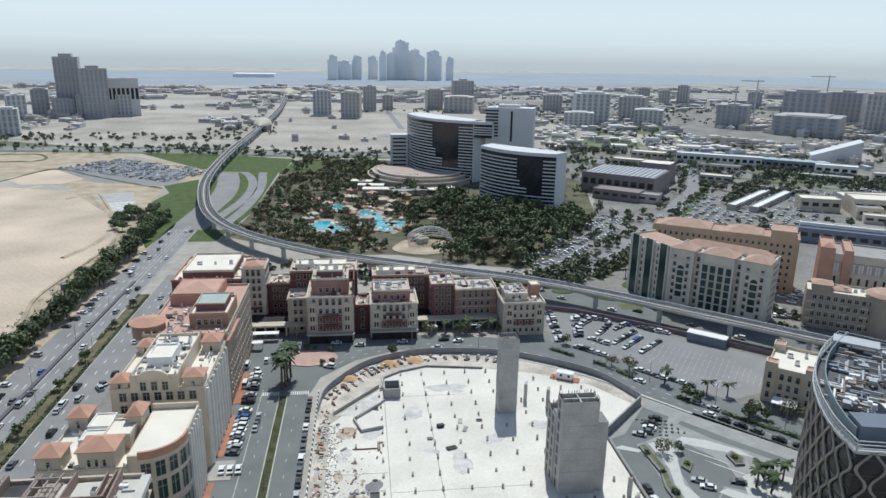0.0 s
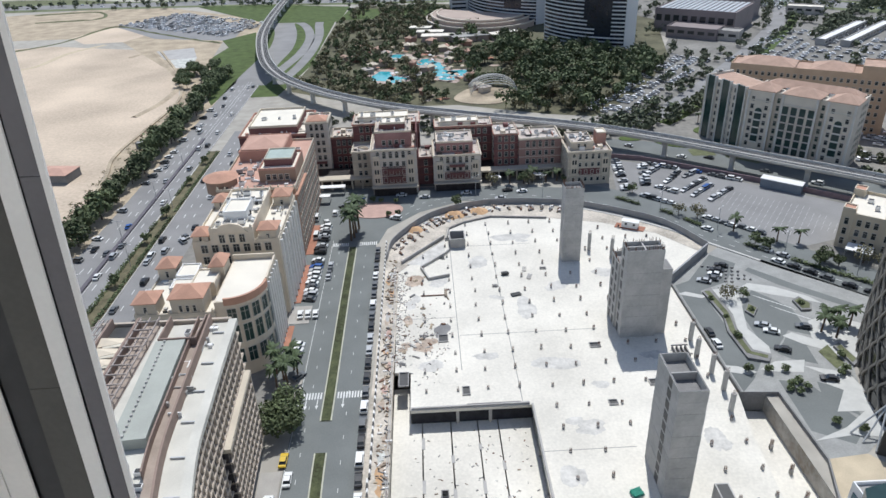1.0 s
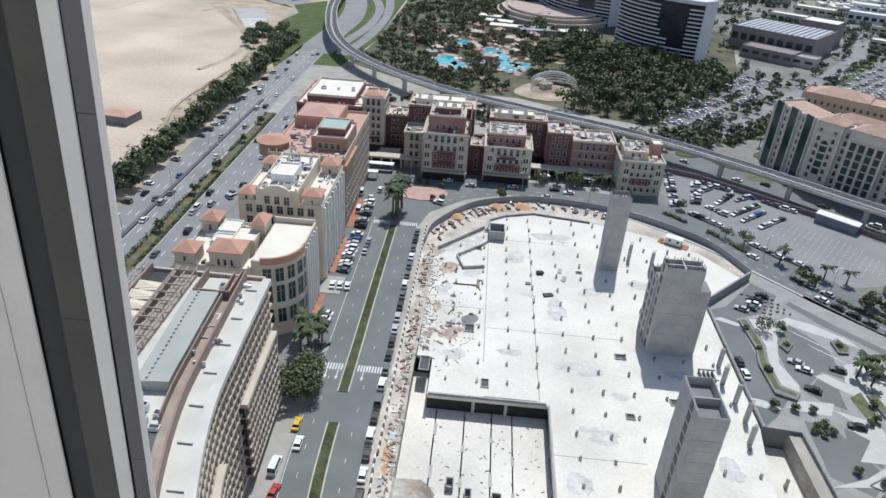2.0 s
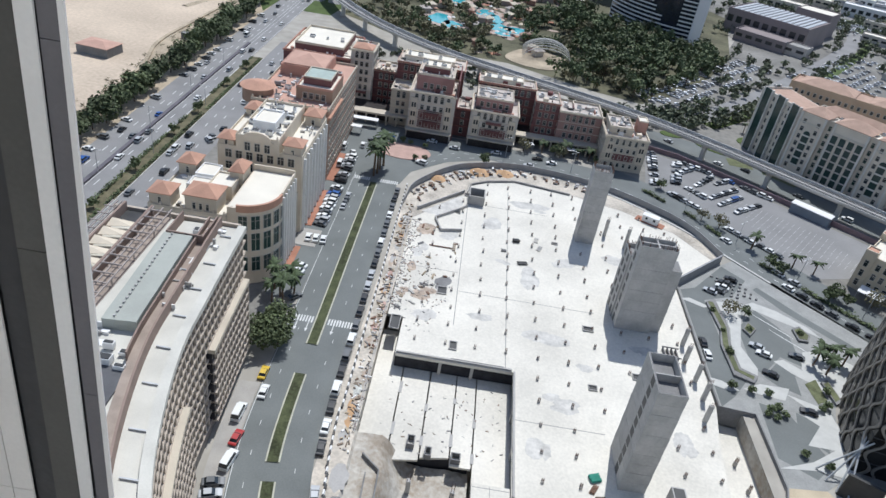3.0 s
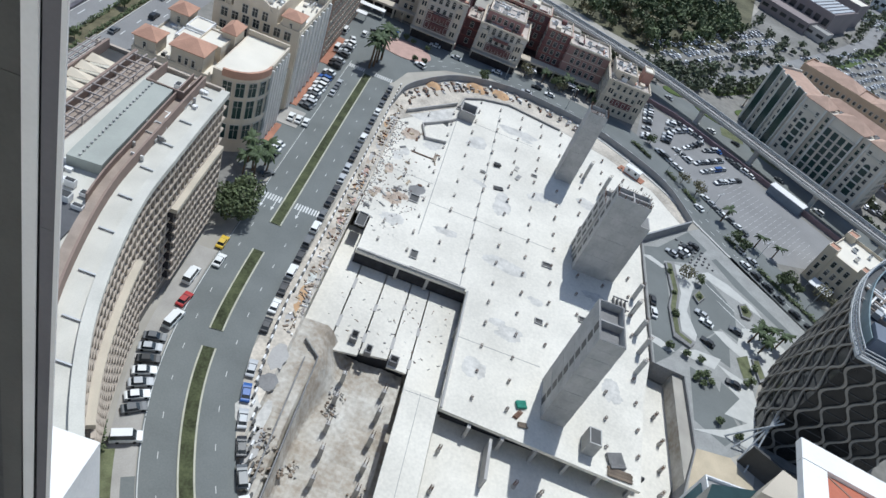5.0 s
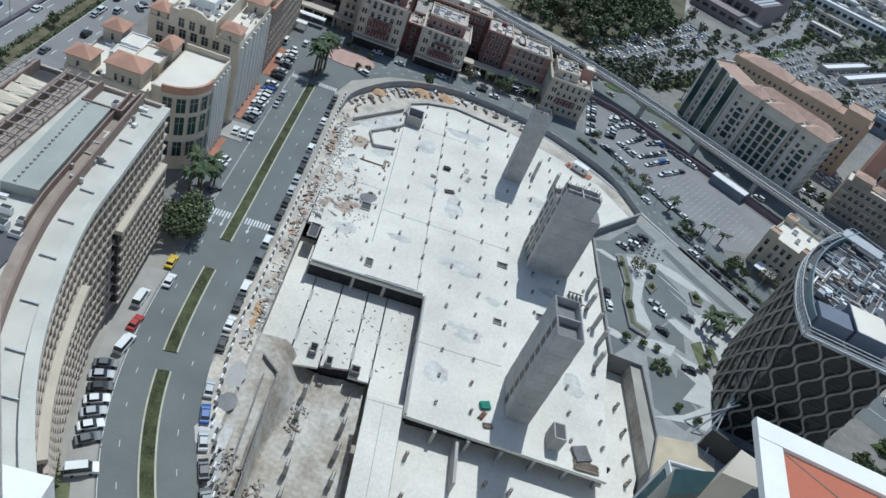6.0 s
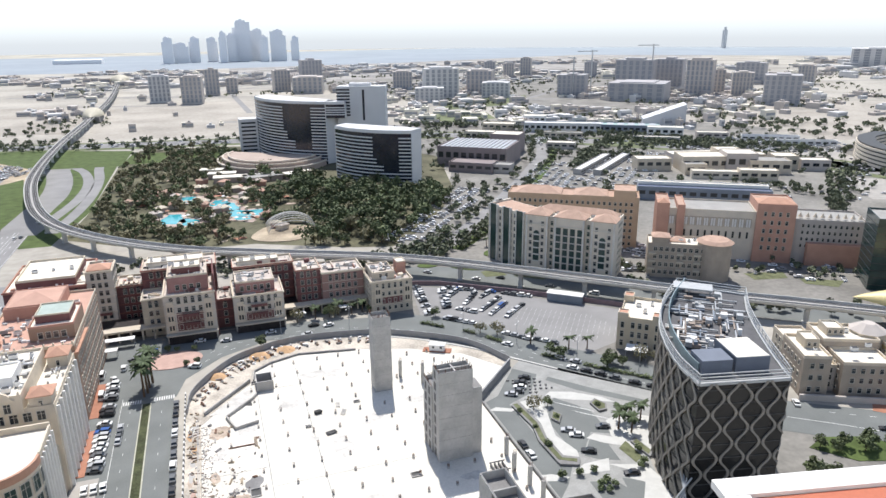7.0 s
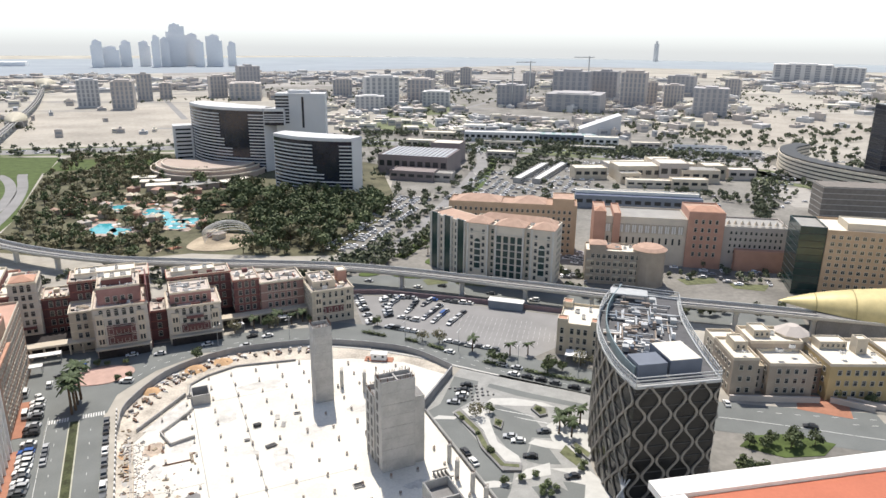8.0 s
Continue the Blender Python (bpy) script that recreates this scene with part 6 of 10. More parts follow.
# halls behind the pillars, arcade shade painted as their dark colour
for q in ((-52, -24.5, 286, 297), (23.2, 60.3, 288, 297.9)):
    bm = B()
    box(bm, *q, 0, 4.2)
    part("shop_hall", bm, M_SHOP, lk)
awning(-42, 277, 0, 11, 3.2, 3.4)
awning(-46.5, 268, 0, 9, 3.0, 3.2)
awning(30, 280, 10, 4, 3, 3.0)
awning(48, 281, 0, 7, 3, 3.0)

# ---- beige eight-storey block beyond the viaduct ----
ba = thing("beige_apartment_block", label="beige eight-storey block with tiled roofs and green glass bays", category="apartment block")
M9 = pose(164.5, 286.5, 0, 0, 0, -45)
ba.matrix_world = M9


def lblock(t, x0, x1, y0, y1, z0, z1, wall, roof, parapet=0.9, cap=None):
    block(t, x0, x1, y0, y1, z0, z1, wall, roof, parapet, 0.3, cap)


def lfacade(t, a, b, *args, **kw):
    facade(t, a, b, *args, **kw)


BH = 30.0
lblock(ba, -22, 22, 0, 20, 0, BH, M_BEIGE, M_ROOFW, 0.9)
WING = [(-49.5, 14.8), (-22.02, 0.02), (-22.02, 19.8), (-43, 31)]
bm = B()
prism(bm, WING, 0, BH - 0.6)
part("wall", bm, M_BEIGE, ba)
bm = B()
prism(bm, [(-48.8, 15.2), (-22.4, 1.0), (-22.4, 19.2), (-42.8, 30.2)], BH - 0.6, BH - 0.5)
part("roof", bm, M_TILE2, ba)
bm = B()
strip(bm, V2(WING[3], WING[0], WING[1]), -0.5, 0.35, BH - 1.2, BH + 0.4)
part("cornice", bm, M_TRIM, ba)
for a, b in (((-49.5, 14.8), (-22, 0)), ((-43, 31), (-49.5, 14.8))):
    lfacade(ba, a, b, 1, 8, 3.55, 2.9, 1.3, 2.0, margin=1.6)
    a, b = Vector(a), Vector(b)
    n_ = int((b - a).length / 9)
    for k in range(n_):
        p, q = a.lerp(b, (k + 0.5) / n_ - 0.09), a.lerp(b, (k + 0.5) / n_ + 0.09)
        bm = B()
        strip(bm, [p, q], 0.0, 0.75, 0, BH + 1.2)
        part("glass_bay", bm, M_GLASSG, ba, "tall dark green glass bay")
        for e in (p, q):
            bm = B()
            d_ = (b - a).normalized() * 0.35
            strip(bm, [e - d_, e + d_], -0.2, 1.05, 0, BH + 1.4)
            part("pale_pier", bm, M_PALEBAY, ba)
for x0, x1 in ((-22.4, -11), (-7.5, 7.5), (11, 22.4)):
    lblock(ba, x0, x1, -1.6, 6, 0, BH + 1.2, M_BEIGE, M_ROOFW, 0)
    hip(ba, x0, x1, -1.6, 9, BH + 1.2, 3.2, M_TILE2)
    bm = B()
    box(bm, x0 - 0.3, x1 + 0.3, -2.0, -1.6, BH - 3.4, BH - 2.9)
    part("cornice", bm, M_TRIM, ba)
    for x in (x0 + 0.4, x1 - 0.4):
        bm = B()
        box(bm, x - 0.45, x + 0.45, -2.0, -1.6, 0, BH + 1.1)
        part("pale_pier", bm, M_PALEBAY, ba)
for x0, x1 in ((-22, -11.4), (11.4, 22)):
    for z in range(8):
        for x in ((x0 + 2.2), (x1 - 2.2)):
            put_window(window_mesh(1.4, 2.0, M_TRIM, M_GLASS), ba, x, -1.6, 1.8 + z * 3.5, 0)
    xm = (x0 + x1) / 2
    bm = B()
    box(bm, xm - 1.5, xm + 1.5, -1.85, -1.6, 7, 22)
    part("glass_bay", bm, M_GLASSG, ba, "tall dark green arched glass bay")
    bm = B()
    vs = [bm.verts.new((xm + 1.5 * math.cos(q), -1.85, 22 + 1.5 * math.sin(q))) for q in [k * math.pi / 10 for k in range(11)]]
    bm.faces.new(vs[::-1])
    part("arch_light", bm, M_GLASSG, ba)
    for k in range(5):
        bm = B()
        box(bm, xm - 1.7, xm + 1.7, -1.98, -1.6, 7 + k * 3.5, 7.7 + k * 3.5)
        part("bay_spandrel", bm, M_PALEBAY, ba)
for x in (-5.4, -1.8, 1.8, 5.4):
    bm = B()
    box(bm, x - 1.2, x + 1.2, -1.85, -1.6, 3, 26)
    part("glass_bay", bm, M_GLASSG, ba, "tall dark green glass bay")
    for k in range(6):
        bm = B()
        box(bm, x - 1.3, x + 1.3, -1.98, -1.6, 4 + k * 3.6, 4.6 + k * 3.6)
        part("bay_spandrel", bm, M_BEIGE2, ba)
for x0, x1 in ((-11, -7.5), (7.5, 11)):
    lfacade(ba, (x0, 0), (x1, 0), 1, 8, 3.5, 2.2, 1.3, 2.2, glass_mat=M_GLASSG, margin=0.4)
lfacade(ba, (22, 0), (22, 20), 1, 8, 3.5, 3.0, 1.3, 1.9)
bm = B()
box(bm, -22.6, 22.6, -2.1, -1.6, 0, 3.2)
part("plinth", bm, M_PINK2, ba)
hip(ba, -20, 20, 11, 19.5, BH + 0.4, 3.2, M_TILE2)
units(ba, [(-18, 10), (-9, 9.8), (0, 10), (9, 9.8), (16, 10)], BH + 0.06, rb, M_WHITE)
bb = thing("rear_ochre_block", label="ochre rear block with terracotta roofs", category="apartment block")
bb.matrix_world = pose(202, 340, 0, 0, 0, -33)
lblock(bb, -42, 32, -9, 9, 0, 29, M_OCHRE, M_TILE2, 0.8)
lfacade(bb, (-42, -9), (32, -9), 1, 7, 3.8, 3.0, 1.3, 1.8)
lfacade(bb, (32, -9), (32, 9), 1, 7, 3.8, 3.0, 1.3, 1.8)
hip(bb, -38, -12, -8, 8, 29.6, 3.4, M_TILE2)
hip(bb, -4, 14, -8, 8, 29.6, 3.4, M_TILE2)
lblock(bb, 18, 30, -9.4, 8, 29, 33, M_OCHRE, M_TILE2, 0.6)

# ---- terracotta mall-like parking house ----
mh = thing("terracotta_parking_house", label="pink and beige multi-storey parking house with open deck bays", category="parking house")
mh.matrix_world = pose(268, 288, 0, 0, 0, -33)
lblock(mh, -42, 8, -9, 16, 0, 26, M_BEIGE, M_ROOFG2, 1.0, cap=M_BEIGE)
for k in range(13):
    x = -38 + k * 3.55
    # solid white panel; the sunlight in the opening is put into its colour
    bm = B()
    box(bm, x - 1.25, x + 1.25, -9.12, -9.0, 18.2, 22.6)
    part("sunlit_bay_panel", bm, M_WHITE, mh, "white panel painted as a sunlit open deck bay")
    bm = B()
    for q in ((x - 1.45, x - 1.2, 18.0, 22.9), (x + 1.2, x + 1.45, 18.0, 22.9), (x - 0.09, x + 0.09, 18.2, 22.6)):
        box(bm, q[0], q[1], -9.4, -9.0, q[2], q[3])
    box(bm, x - 1.2, x + 1.2, -9.4, -9.0, 22.6, 22.9)
    part("bay_frame", bm, M_TANF, mh)
    bm = B()
    box(bm, x - 0.5, x + 0.5, -9.2, -9.0, 12, 15.5)
    part("slot_window", bm, M_GLASS, mh)
for x0, x1, dz in ((-42.5, -36, 29), (-32, -28, 28.5), (8, 27, 31)):
    lblock(mh, x0, x1, -10.5, 14, 0, dz, M_PINK2, M_TILE2, 0.8)
hip(mh, -42, -36.5, -10, -3, 29.4, 2.4)
hip(mh, 8.5, 26.5, -9, 2, 31.6, 2.4)
lfacade(mh, (8, -10.5), (27, -10.5), 6, 5, 4.6, 3.6, 1.3, 2.2)
lblock(mh, 27, 62, -8, 16, 0, 23, M_BEIGE2, M_ROOFG2, 1.0)
for k in range(4):
    lfacade(mh, (28, -8), (61, -8), 8 + k * 3.6, 1, 3.6, 2.6, 1.1, 1.7)
for k in range(9):
    bm = B()
    bmesh.ops.create_cone(bm, cap_ends=True, segments=10, radius1=1.2, radius2=0.1, depth=2.2)
    for q in bm.verts:
        q.co += Vector((31 + k * 3.6, -2, 25.1))
    part("roof_finial", bm, M_CREAM2, mh)
bm = B()
box(bm, 34, 62, -12, -8.1, 0, 12)
part("porch_wing", bm, M_PINK2, mh)
fr = thing("fort_style_house", label="beige house with round tower and flat tiled cap", category="house")
fr.matrix_world = pose(222, 268, 0, 0, 0, -33)
lblock(fr, -20, 18, -5, 10, 0, 17, M_TANF, M_ROOFW, 1.0)
lfacade(fr, (-20, -5), (18, -5), 1, 4, 4.0, 2.8, 1.6, 2.0)
lfacade(fr, (18, -5), (18, 10), 1, 4, 4.0, 2.8, 1.3, 2.0)
lblock(fr, -18, -10, -4.5, 4, 17, 20.5, M_TANF, M_ROOFW, 0.5)
hip(fr, -18, -10, -4.5, 4, 20.6, 1.8, M_TILE2)
bm = B()
bmesh.ops.create_cone(bm, cap_ends=True, segments=28, radius1=8, radius2=8, depth=19)
for q in bm.verts:
    q.co += Vector((12, 0, 9.5))
part("round_tower", bm, M_TANF, fr)
bm = B()
bmesh.ops.create_cone(bm, cap_ends=True, segments=28, radius1=8.8, radius2=6.5, depth=1.4)
for q in bm.verts:
    q.co += Vector((12, 0, 19.7))
part("tower_cap", bm, M_TILE2, fr, "flat terracotta tile cap")
hip(fr, -9, -2, 1, 8, 17.4, 2.0, M_TILE2)
for x in (-19.4, -6, 2):
    for z in (4.2, 8.2, 12.2):
        bm = B()
        box(bm, x, x + 3.2, -6.6, -5, z, z + 1.0)
        part("balcony", bm, M_CREAM, fr)
units(fr, [(-4, 2), (0, 3), (3, 6), (-8, 6), (5, 2), (-14, 7)], 17.1, rb, M_WHITE)
# tan office with dark glass end
of = thing("tan_office_block", label="tan office block with dark glass end wall", category="office block")
of.matrix_world = pose(292, 222, 0, 0, 0, -38)
lblock(of, 10, 70, -2, 26, 0, 33, M_OCHRE, M_ROOFW, 1.2)
lfacade(of, (10, -2), (70, -2), 1, 9, 3.5, 3.4, 1.6, 1.7)
lfacade(of, (10, 26), (10, -2), 1, 9, 3.5, 3.4, 1.6, 1.7)
lblock(of, -2, 10, -1, 22, 0, 34, M_GLASSG, M_ROOFG2, 1.0)
for k in range(9):
    bm = B()
    box(bm, -2.12, -2.0, -1, 22, 2.4 + k * 3.6, 2.7 + k * 3.6)
    box(bm, -2.12, 9.9, -1.12, -1.0, 2.4 + k * 3.6, 2.7 + k * 3.6)
    part("mullion_band", bm, M_DARK, of)
lblock(of, 20, 55, 4, 20, 33, 36, M_CREAM, M_ROOFW, 0.6)

# ---- small cream house at the car park's east end ----
sc = thing("cream_corner_office", label="small cream office with arched crest and white roof", category="house")
sc.matrix_world = pose(156.5, 212, 0, 0, 0, -40)
lblock(sc, -8, 8, -11, 12, 0, 12.5, M_YCREAM, M_ROOFW, 1.2)
lfacade(sc, (-8, -11), (8, -11), 0.8, 3, 3.8, 2.6, 1.3, 2.3)
lfacade(sc, (-8, 12), (-8, -11), 0.8, 3, 3.8, 2.6, 1.3, 2.3)
for x0, x1, y0, y1 in ((-8.4, -4.5, -11.4, -7), (4.5, 8.4, -11.4, -7), (-8.4, -4.5, 7.5, 12.3)):
    lblock(sc, x0, x1, y0, y1, 0, 15.0, M_YCREAM, M_TILE, 0.5, cap=M_CREAM2)
    lfacade(sc, (x0, y0), (x1, y0), 0.8, 3, 3.8, 2.0, 1.2, 2.4, margin=0.4)
    lfacade(sc, (x0, y1), (x0, y0), 0.8, 3, 3.8, 2.0, 1.2, 2.4, margin=0.4)
lblock(sc, 8, 14, -10, -2, 0, 10.5, M_YCREAM, M_ROOFW, 0.8, cap=M_TILE)
lfacade(sc, (8, -10), (14, -10), 0.8, 2, 3.8, 2.4, 1.0, 1.9)
units(sc, [(-2, 4), (3, 7), (1, -2)], 12.56, rb, M_WHITE)
awning(146, 199.5, -40, 8, 6, 3.6, "white fabric car shade on posts")

# ---- yellow-cream villas past the patterned tower ----
vl = thing("cream_villa_row", 181, 156, 0, -24, "row of yellow-cream villas with white terraces and a wind tower", "house")
for x0, x1, y0, y1, h, wall, rf in ((0, 9, 0, 18, 14, M_TANF, M_ROOFW), (9, 13, 4, 18, 9, M_BEIGE2, M_ROOFW), (13, 29, 0, 12, 12, M_TANF, M_ROOFW), (11, 30, 12.02, 26, 15, M_TANF, M_ROOFW), (29.02, 33, 3, 24, 10, M_BROWN, M_ROOFG2), (33.02, 55, -2, 20, 13, M_OCHREY, M_ROOFW), (57, 80, -4, 18, 14, M_OCHREY, M_ROOFW), (2, 12, 18.05, 32, 11, M_CREAM, M_ROOFW)):
    lblock(vl, x0, x1, y0, y1, 0, h, wall, rf, 1.1, cap=M_CREAM2)
    lfacade(vl, (x0, y0), (x1, y0), 0.8, 3, (h - 1) / 3, 3.0, 1.3, 1.8)
    lfacade(vl, (x0, y1), (x0, y0), 0.8, 3, (h - 1) / 3, 3.0, 1.3, 1.8)
for x0, x1, y0, y1, z0, z1 in ((3, 8, 8, 15, 14, 17), (47, 51, 8, 12, 13, 18.5), (36, 46, 12, 18, 13, 15.5), (14, 20, 17, 24, 15, 17.5), (60, 66, 4, 10, 14, 18)):
    lblock(vl, x0, x1, y0, y1, z0, z1, M_CREAM, M_ROOFW, 0.6)
    lfacade(vl, (x0, y0), (x1, y0), z0, 1, 3, 1.9, 1.0, 1.3, margin=0.3)
bm = B()
bmesh.ops.create_cone(bm, cap_ends=True, segments=8, radius1=6.5, radius2=2.2, depth=2.6)
for q in bm.verts:
    q.co += Vector((30, 21, 17.4))
part("faceted_dome", bm, M_BEIGE2, vl, "flat eight-sided dome")
bm = B()
bmesh.ops.create_cone(bm, cap_ends=True, segments=8, radius1=6.2, radius2=6.2, depth=6.1)
for q in bm.verts:
    q.co += Vector((30, 21, 13.05))
part("dome_drum", bm, M_CREAM, vl)
units(vl, [(5, 4), (18, 5), (24, 8), (40, 4), (50, 3), (22, 20)], 15.1, rb, M_WHITE)
for a, b in (((34, -3.5), (46, -10)), ((40, -3.2), (52, -10)), ((-1, -3), (30, -4))):
    bm = B()
    strip(bm, V2(a, b), -0.4, 0.4, 0, 2.2)
    part("garden_wall", bm, M_BEIGE2, vl)

# ---- rail viaduct ----
ML = smooth_line([(-204, 2058), (-160, 1426), (-150, 1051), (-148, 807), (-139, 638), (-122, 537), (-101, 470), (-71, 423), (-27, 382), (17, 357), (74, 329), (111, 304), (159, 263), (204, 224), (249, 189), (320, 130), (380, 60)], 9)
via = thing("rail_viaduct", label="long grey concrete metro viaduct on single piers", category="viaduct")
ZD = 9.0


def loft(bm, prof, line, z, mi=0):
    """Sweep a closed profile (offset, height) along a line."""
    rows = []
    offs = [offset_line(line, p[0]) for p in prof]
    for i in range(len(line)):
        rows.append([bm.verts.new((offs[k][i].x, offs[k][i].y, z + prof[k][1])) for k in range(len(prof))])
    for a, b in zip(rows, rows[1:]):
        for k in range(len(prof)):
            j = (k + 1) % len(prof)
            bm.faces.new((a[k], a[j], b[j], b[k])).material_index = mi
    bm.faces.new(rows[0])
    bm.faces.new(rows[-1][::-1])


TROUGH = [(-4.6, 0.5), (-4.25, 0.5), (-4.0, -0.5), (4.0, -0.5), (4.25, 0.5), (4.6, 0.5), (4.4, -0.6), (2.2, -1.9), (-2.2, -1.9), (-4.4, -0.6)]
for a in range(0, len(ML) - 1, 4):
    bm = B()
    loft(bm, TROUGH[::-1], ML[a:a + 5], ZD)
    bmesh.ops.recalc_face_normals(bm, faces=bm.faces)
    part("deck_segment", bm, M_VIA, via)
for d0, d1 in ((-3.85, -0.75), (0.75, 3.85)):
    bm = B()
    strip(bm, ML, d0, d1, ZD - 0.5, ZD - 0.2)
    part("track_bed", bm, M_TRACK, via)
for d in (-2.9, -1.5, 1.5, 2.9):
    bm = B()
    strip(bm, ML, d - 0.06, d + 0.06, ZD - 0.2, ZD - 0.02)
    part("rail", bm, M_STEEL, via)
bm = B()
strip(bm, ML, -0.6, 0.6, ZD - 0.5, ZD - 0.1)
part("walkway", bm, M_CONC, via)
bmp = B()
box(bmp, -1.1, 1.1, -0.9, 0.9, 0, ZD - 3.2)
v = box(bmp, -2.3, 2.3, -1.0, 1.0, ZD - 3.2, ZD - 1.85)
for q in v[:4]:
    q.co.x *= 0.48
box(bmp, -1.6, 1.6, -1.4, 1.4, 0, 0.35)
pier_me = bpy.data.meshes.new("pier")
bmp.to_mesh(pier_me)
bmp.free()
pier_me.materials.append(M_VIA)
acc, nextd = 0.0, 0.0
for a, b in zip(ML, ML[1:]):
    seg = (b - a).length
    t = (b - a) / seg
    while nextd <= acc + seg:
        p = a + t * (nextd - acc)
        o = new("pier", pier_me)
        o.matrix_world = pose(p.x, p.y, 0, 0, 0, math.degrees(math.atan2(t.y, t.x)) - 90)
        o.parent = via
        nextd += 31.2
    acc += seg


def shell(name, x, y, z, rz, a, b, c, m, label):
    """A long domed station shell made of overlapping hoops."""
    s = thing(name, x, y, z, rz, label, "station")
    bm = B()
    NU, NV = 40, 14
    rows = []
    for i in range(NU + 1):
        u = -1 + 2 * i / NU
        k = max(0.0, 1 - abs(u) ** 2.0) ** 0.85
        rows.append([bm.verts.new((u * a, b * k * math.cos(math.pi * j / NV), c * k * math.sin(math.pi * j / NV) + 1.6 * u * u)) for j in range(NV + 1)])
    for p, q in zip(rows, rows[1:]):
        for j in range(NV):
            bm.faces.new((p[j], p[j + 1], q[j + 1], q[j]))
    bmesh.ops.recalc_face_normals(bm, faces=bm.faces)
    for f in bm.faces:
        f.smooth = True
    skin = part("shell", bm, m, s)
    for i in range(4, NU - 3, 4):
        u = -1 + 2 * i / NU
        k = max(0.0, 1 - abs(u) ** 2.0) ** 0.85
        bm = B()
        for j in range(NV):
            a0, a1 = math.pi * j / NV, math.pi * (j + 1) / NV
            pts = [(u * a - 0.25, b * k * 1.012 * math.cos(q), c * k * 1.012 * math.sin(q) + 1.6 * u * u) for q in (a0, a1)]
            v = [bm.verts.new(p) for p in pts] + [bm.verts.new((p[0] + 0.5, p[1], p[2])) for p in pts[::-1]]
            bm.faces.new(v)
        part("hoop_rib", bm, M_GOLD2, skin)
    bm = B()
    box(bm, -a * 0.8, a * 0.8, -b * 0.75, b * 0.75, -z + 0.1, 0.5)
    part("concourse", bm, M_CONC_DK, s)
    return s


shell("metro_station", 307, 152, 8.5, -41, 72, 16, 13, M_GOLD, "golden shell-roofed metro station on the viaduct")
shell("metro_station", -152, 1100, 8.0, 92, 46, 14, 10, M_GOLDP, "pale far metro station shell on the viaduct")
shell("metro_station", -190, 1900, 8.0, 94, 50, 22, 14, M_GOLDP, "pale far metro station shell on the viaduct")
# low service building under the viaduct
sv = thing("service_shed", 148, 259, 0, -40, "long pale blue-grey service shed under the viaduct", "shed")
bm = B()
box(bm, -8, 8, -2.2, 2.2, 0, 3.8)
part("wall", bm, M_BLUEGREY, sv)
bm = B()
box(bm, -8.3, 8.3, -2.5, 2.5, 3.8, 4.1)
part("roof", bm, M_WHITE, sv)

# ---- dark tower with the wavy lattice ----
TW = 37.0
tw = thing("lattice_tower", label="dark glass office tower wrapped in grey wavy lattice", category="office tower")
left = smooth_line([(106.8, 120.0), (108.6, 130), (113.2, 142), (120.0, 154), (130.5, 166.5), (144.5, 178.5)], 6)
back = V2((144.5, 178.5), (159.5, 163.5))
right = smooth_line([(159.5, 163.5), (149, 150), (139, 133), (129.8, 114.8)], 6)
front = V2((129.8, 114.8), (106.8, 120.0))
per = left[:-1] + back[:-1] + right[:-1] + front[:-1]
bm = B()
prism(bm, [tuple(p) for p in per], 0, TW)
part("glass_body", bm, M_NAVYT, tw)
bm = B()
prism(bm, [tuple(p) for p in offset_line(per + per[:1], 0.6)[:-1]], TW, TW + 0.1)
part("roof", bm, M_ROOFD, tw)
# floor bands behind the lattice
closed = per + per[:1]
for k in range(9):
    z = 4 + k * 3.9
    bm = B()
    strip(bm, closed, -0.12, 0.1, z - 0.16, z + 0.16)
    part("floor_band", bm, M_DARK, tw)
dist = [0.0]
for a, b in zip(closed, closed[1:]):
    dist.append(dist[-1] + (b - a).length)


def along(s):
    s = max(0.0, min(s, dist[-1] - 1e-4))
    for i in range(len(dist) - 1):
        if dist[i + 1] >= s:
            a, b = closed[i], closed[i + 1]
            t = (b - a).normalized()
            return a + t * (s - dist[i]), Vector((-t.y, t.x))
    return closed[-1], Vector((0, 1))


LW, NS = 8.8, int(dist[-1] / 3.55)
for n in range(NS):
    s0 = (n + 0.5) * dist[-1] / NS
    ph = math.pi * (n % 2)
    bm = B()
    prev = None
    for k in range(41):
        z = TW * k / 40 + 0.2
        s = s0 + 1.35 * math.sin(math.tau * z / LW + ph)
        row = []
        for ds, dn in ((-0.36, 0.1), (-0.36, 0.45), (0.36, 0.45), (0.36, 0.1)):
            p, nn = along(s + ds)
            row.append(bm.verts.new((p.x + nn.x * dn, p.y + nn.y * dn, z)))
        if prev:
            for i in range(3):
                bm.faces.new((prev[i], prev[i + 1], row[i + 1], row[i]))
        prev = row
    bmesh.ops.recalc_face_normals(bm, faces=bm.faces)
    part("lattice_strand", bm, M_LATT, tw)
# crown: rails, screens and machines
for z in (TW + 0.9, TW + 1.8, TW + 2.7):
    bm = B()
    strip(bm, closed, -0.1, 0.12, z - 0.12, z + 0.12)
    part("crown_rail", bm, M_STEELP, tw)
bm = B()
strip(bm, closed, -0.35, 0.5, TW - 0.3, TW + 0.35)
ledge_ = part("crown_ledge", bm, M_STEELP, tw)
for k in range(0, len(per), 1):
    p = per[k]
    bm = B()
    box(bm, p.x - 0.08, p.x + 0.08, p.y - 0.08, p.y + 0.08, TW + 0.3, TW + 2.8)
    part("crown_post", bm, M_STEELP, ledge_)
bm = B()
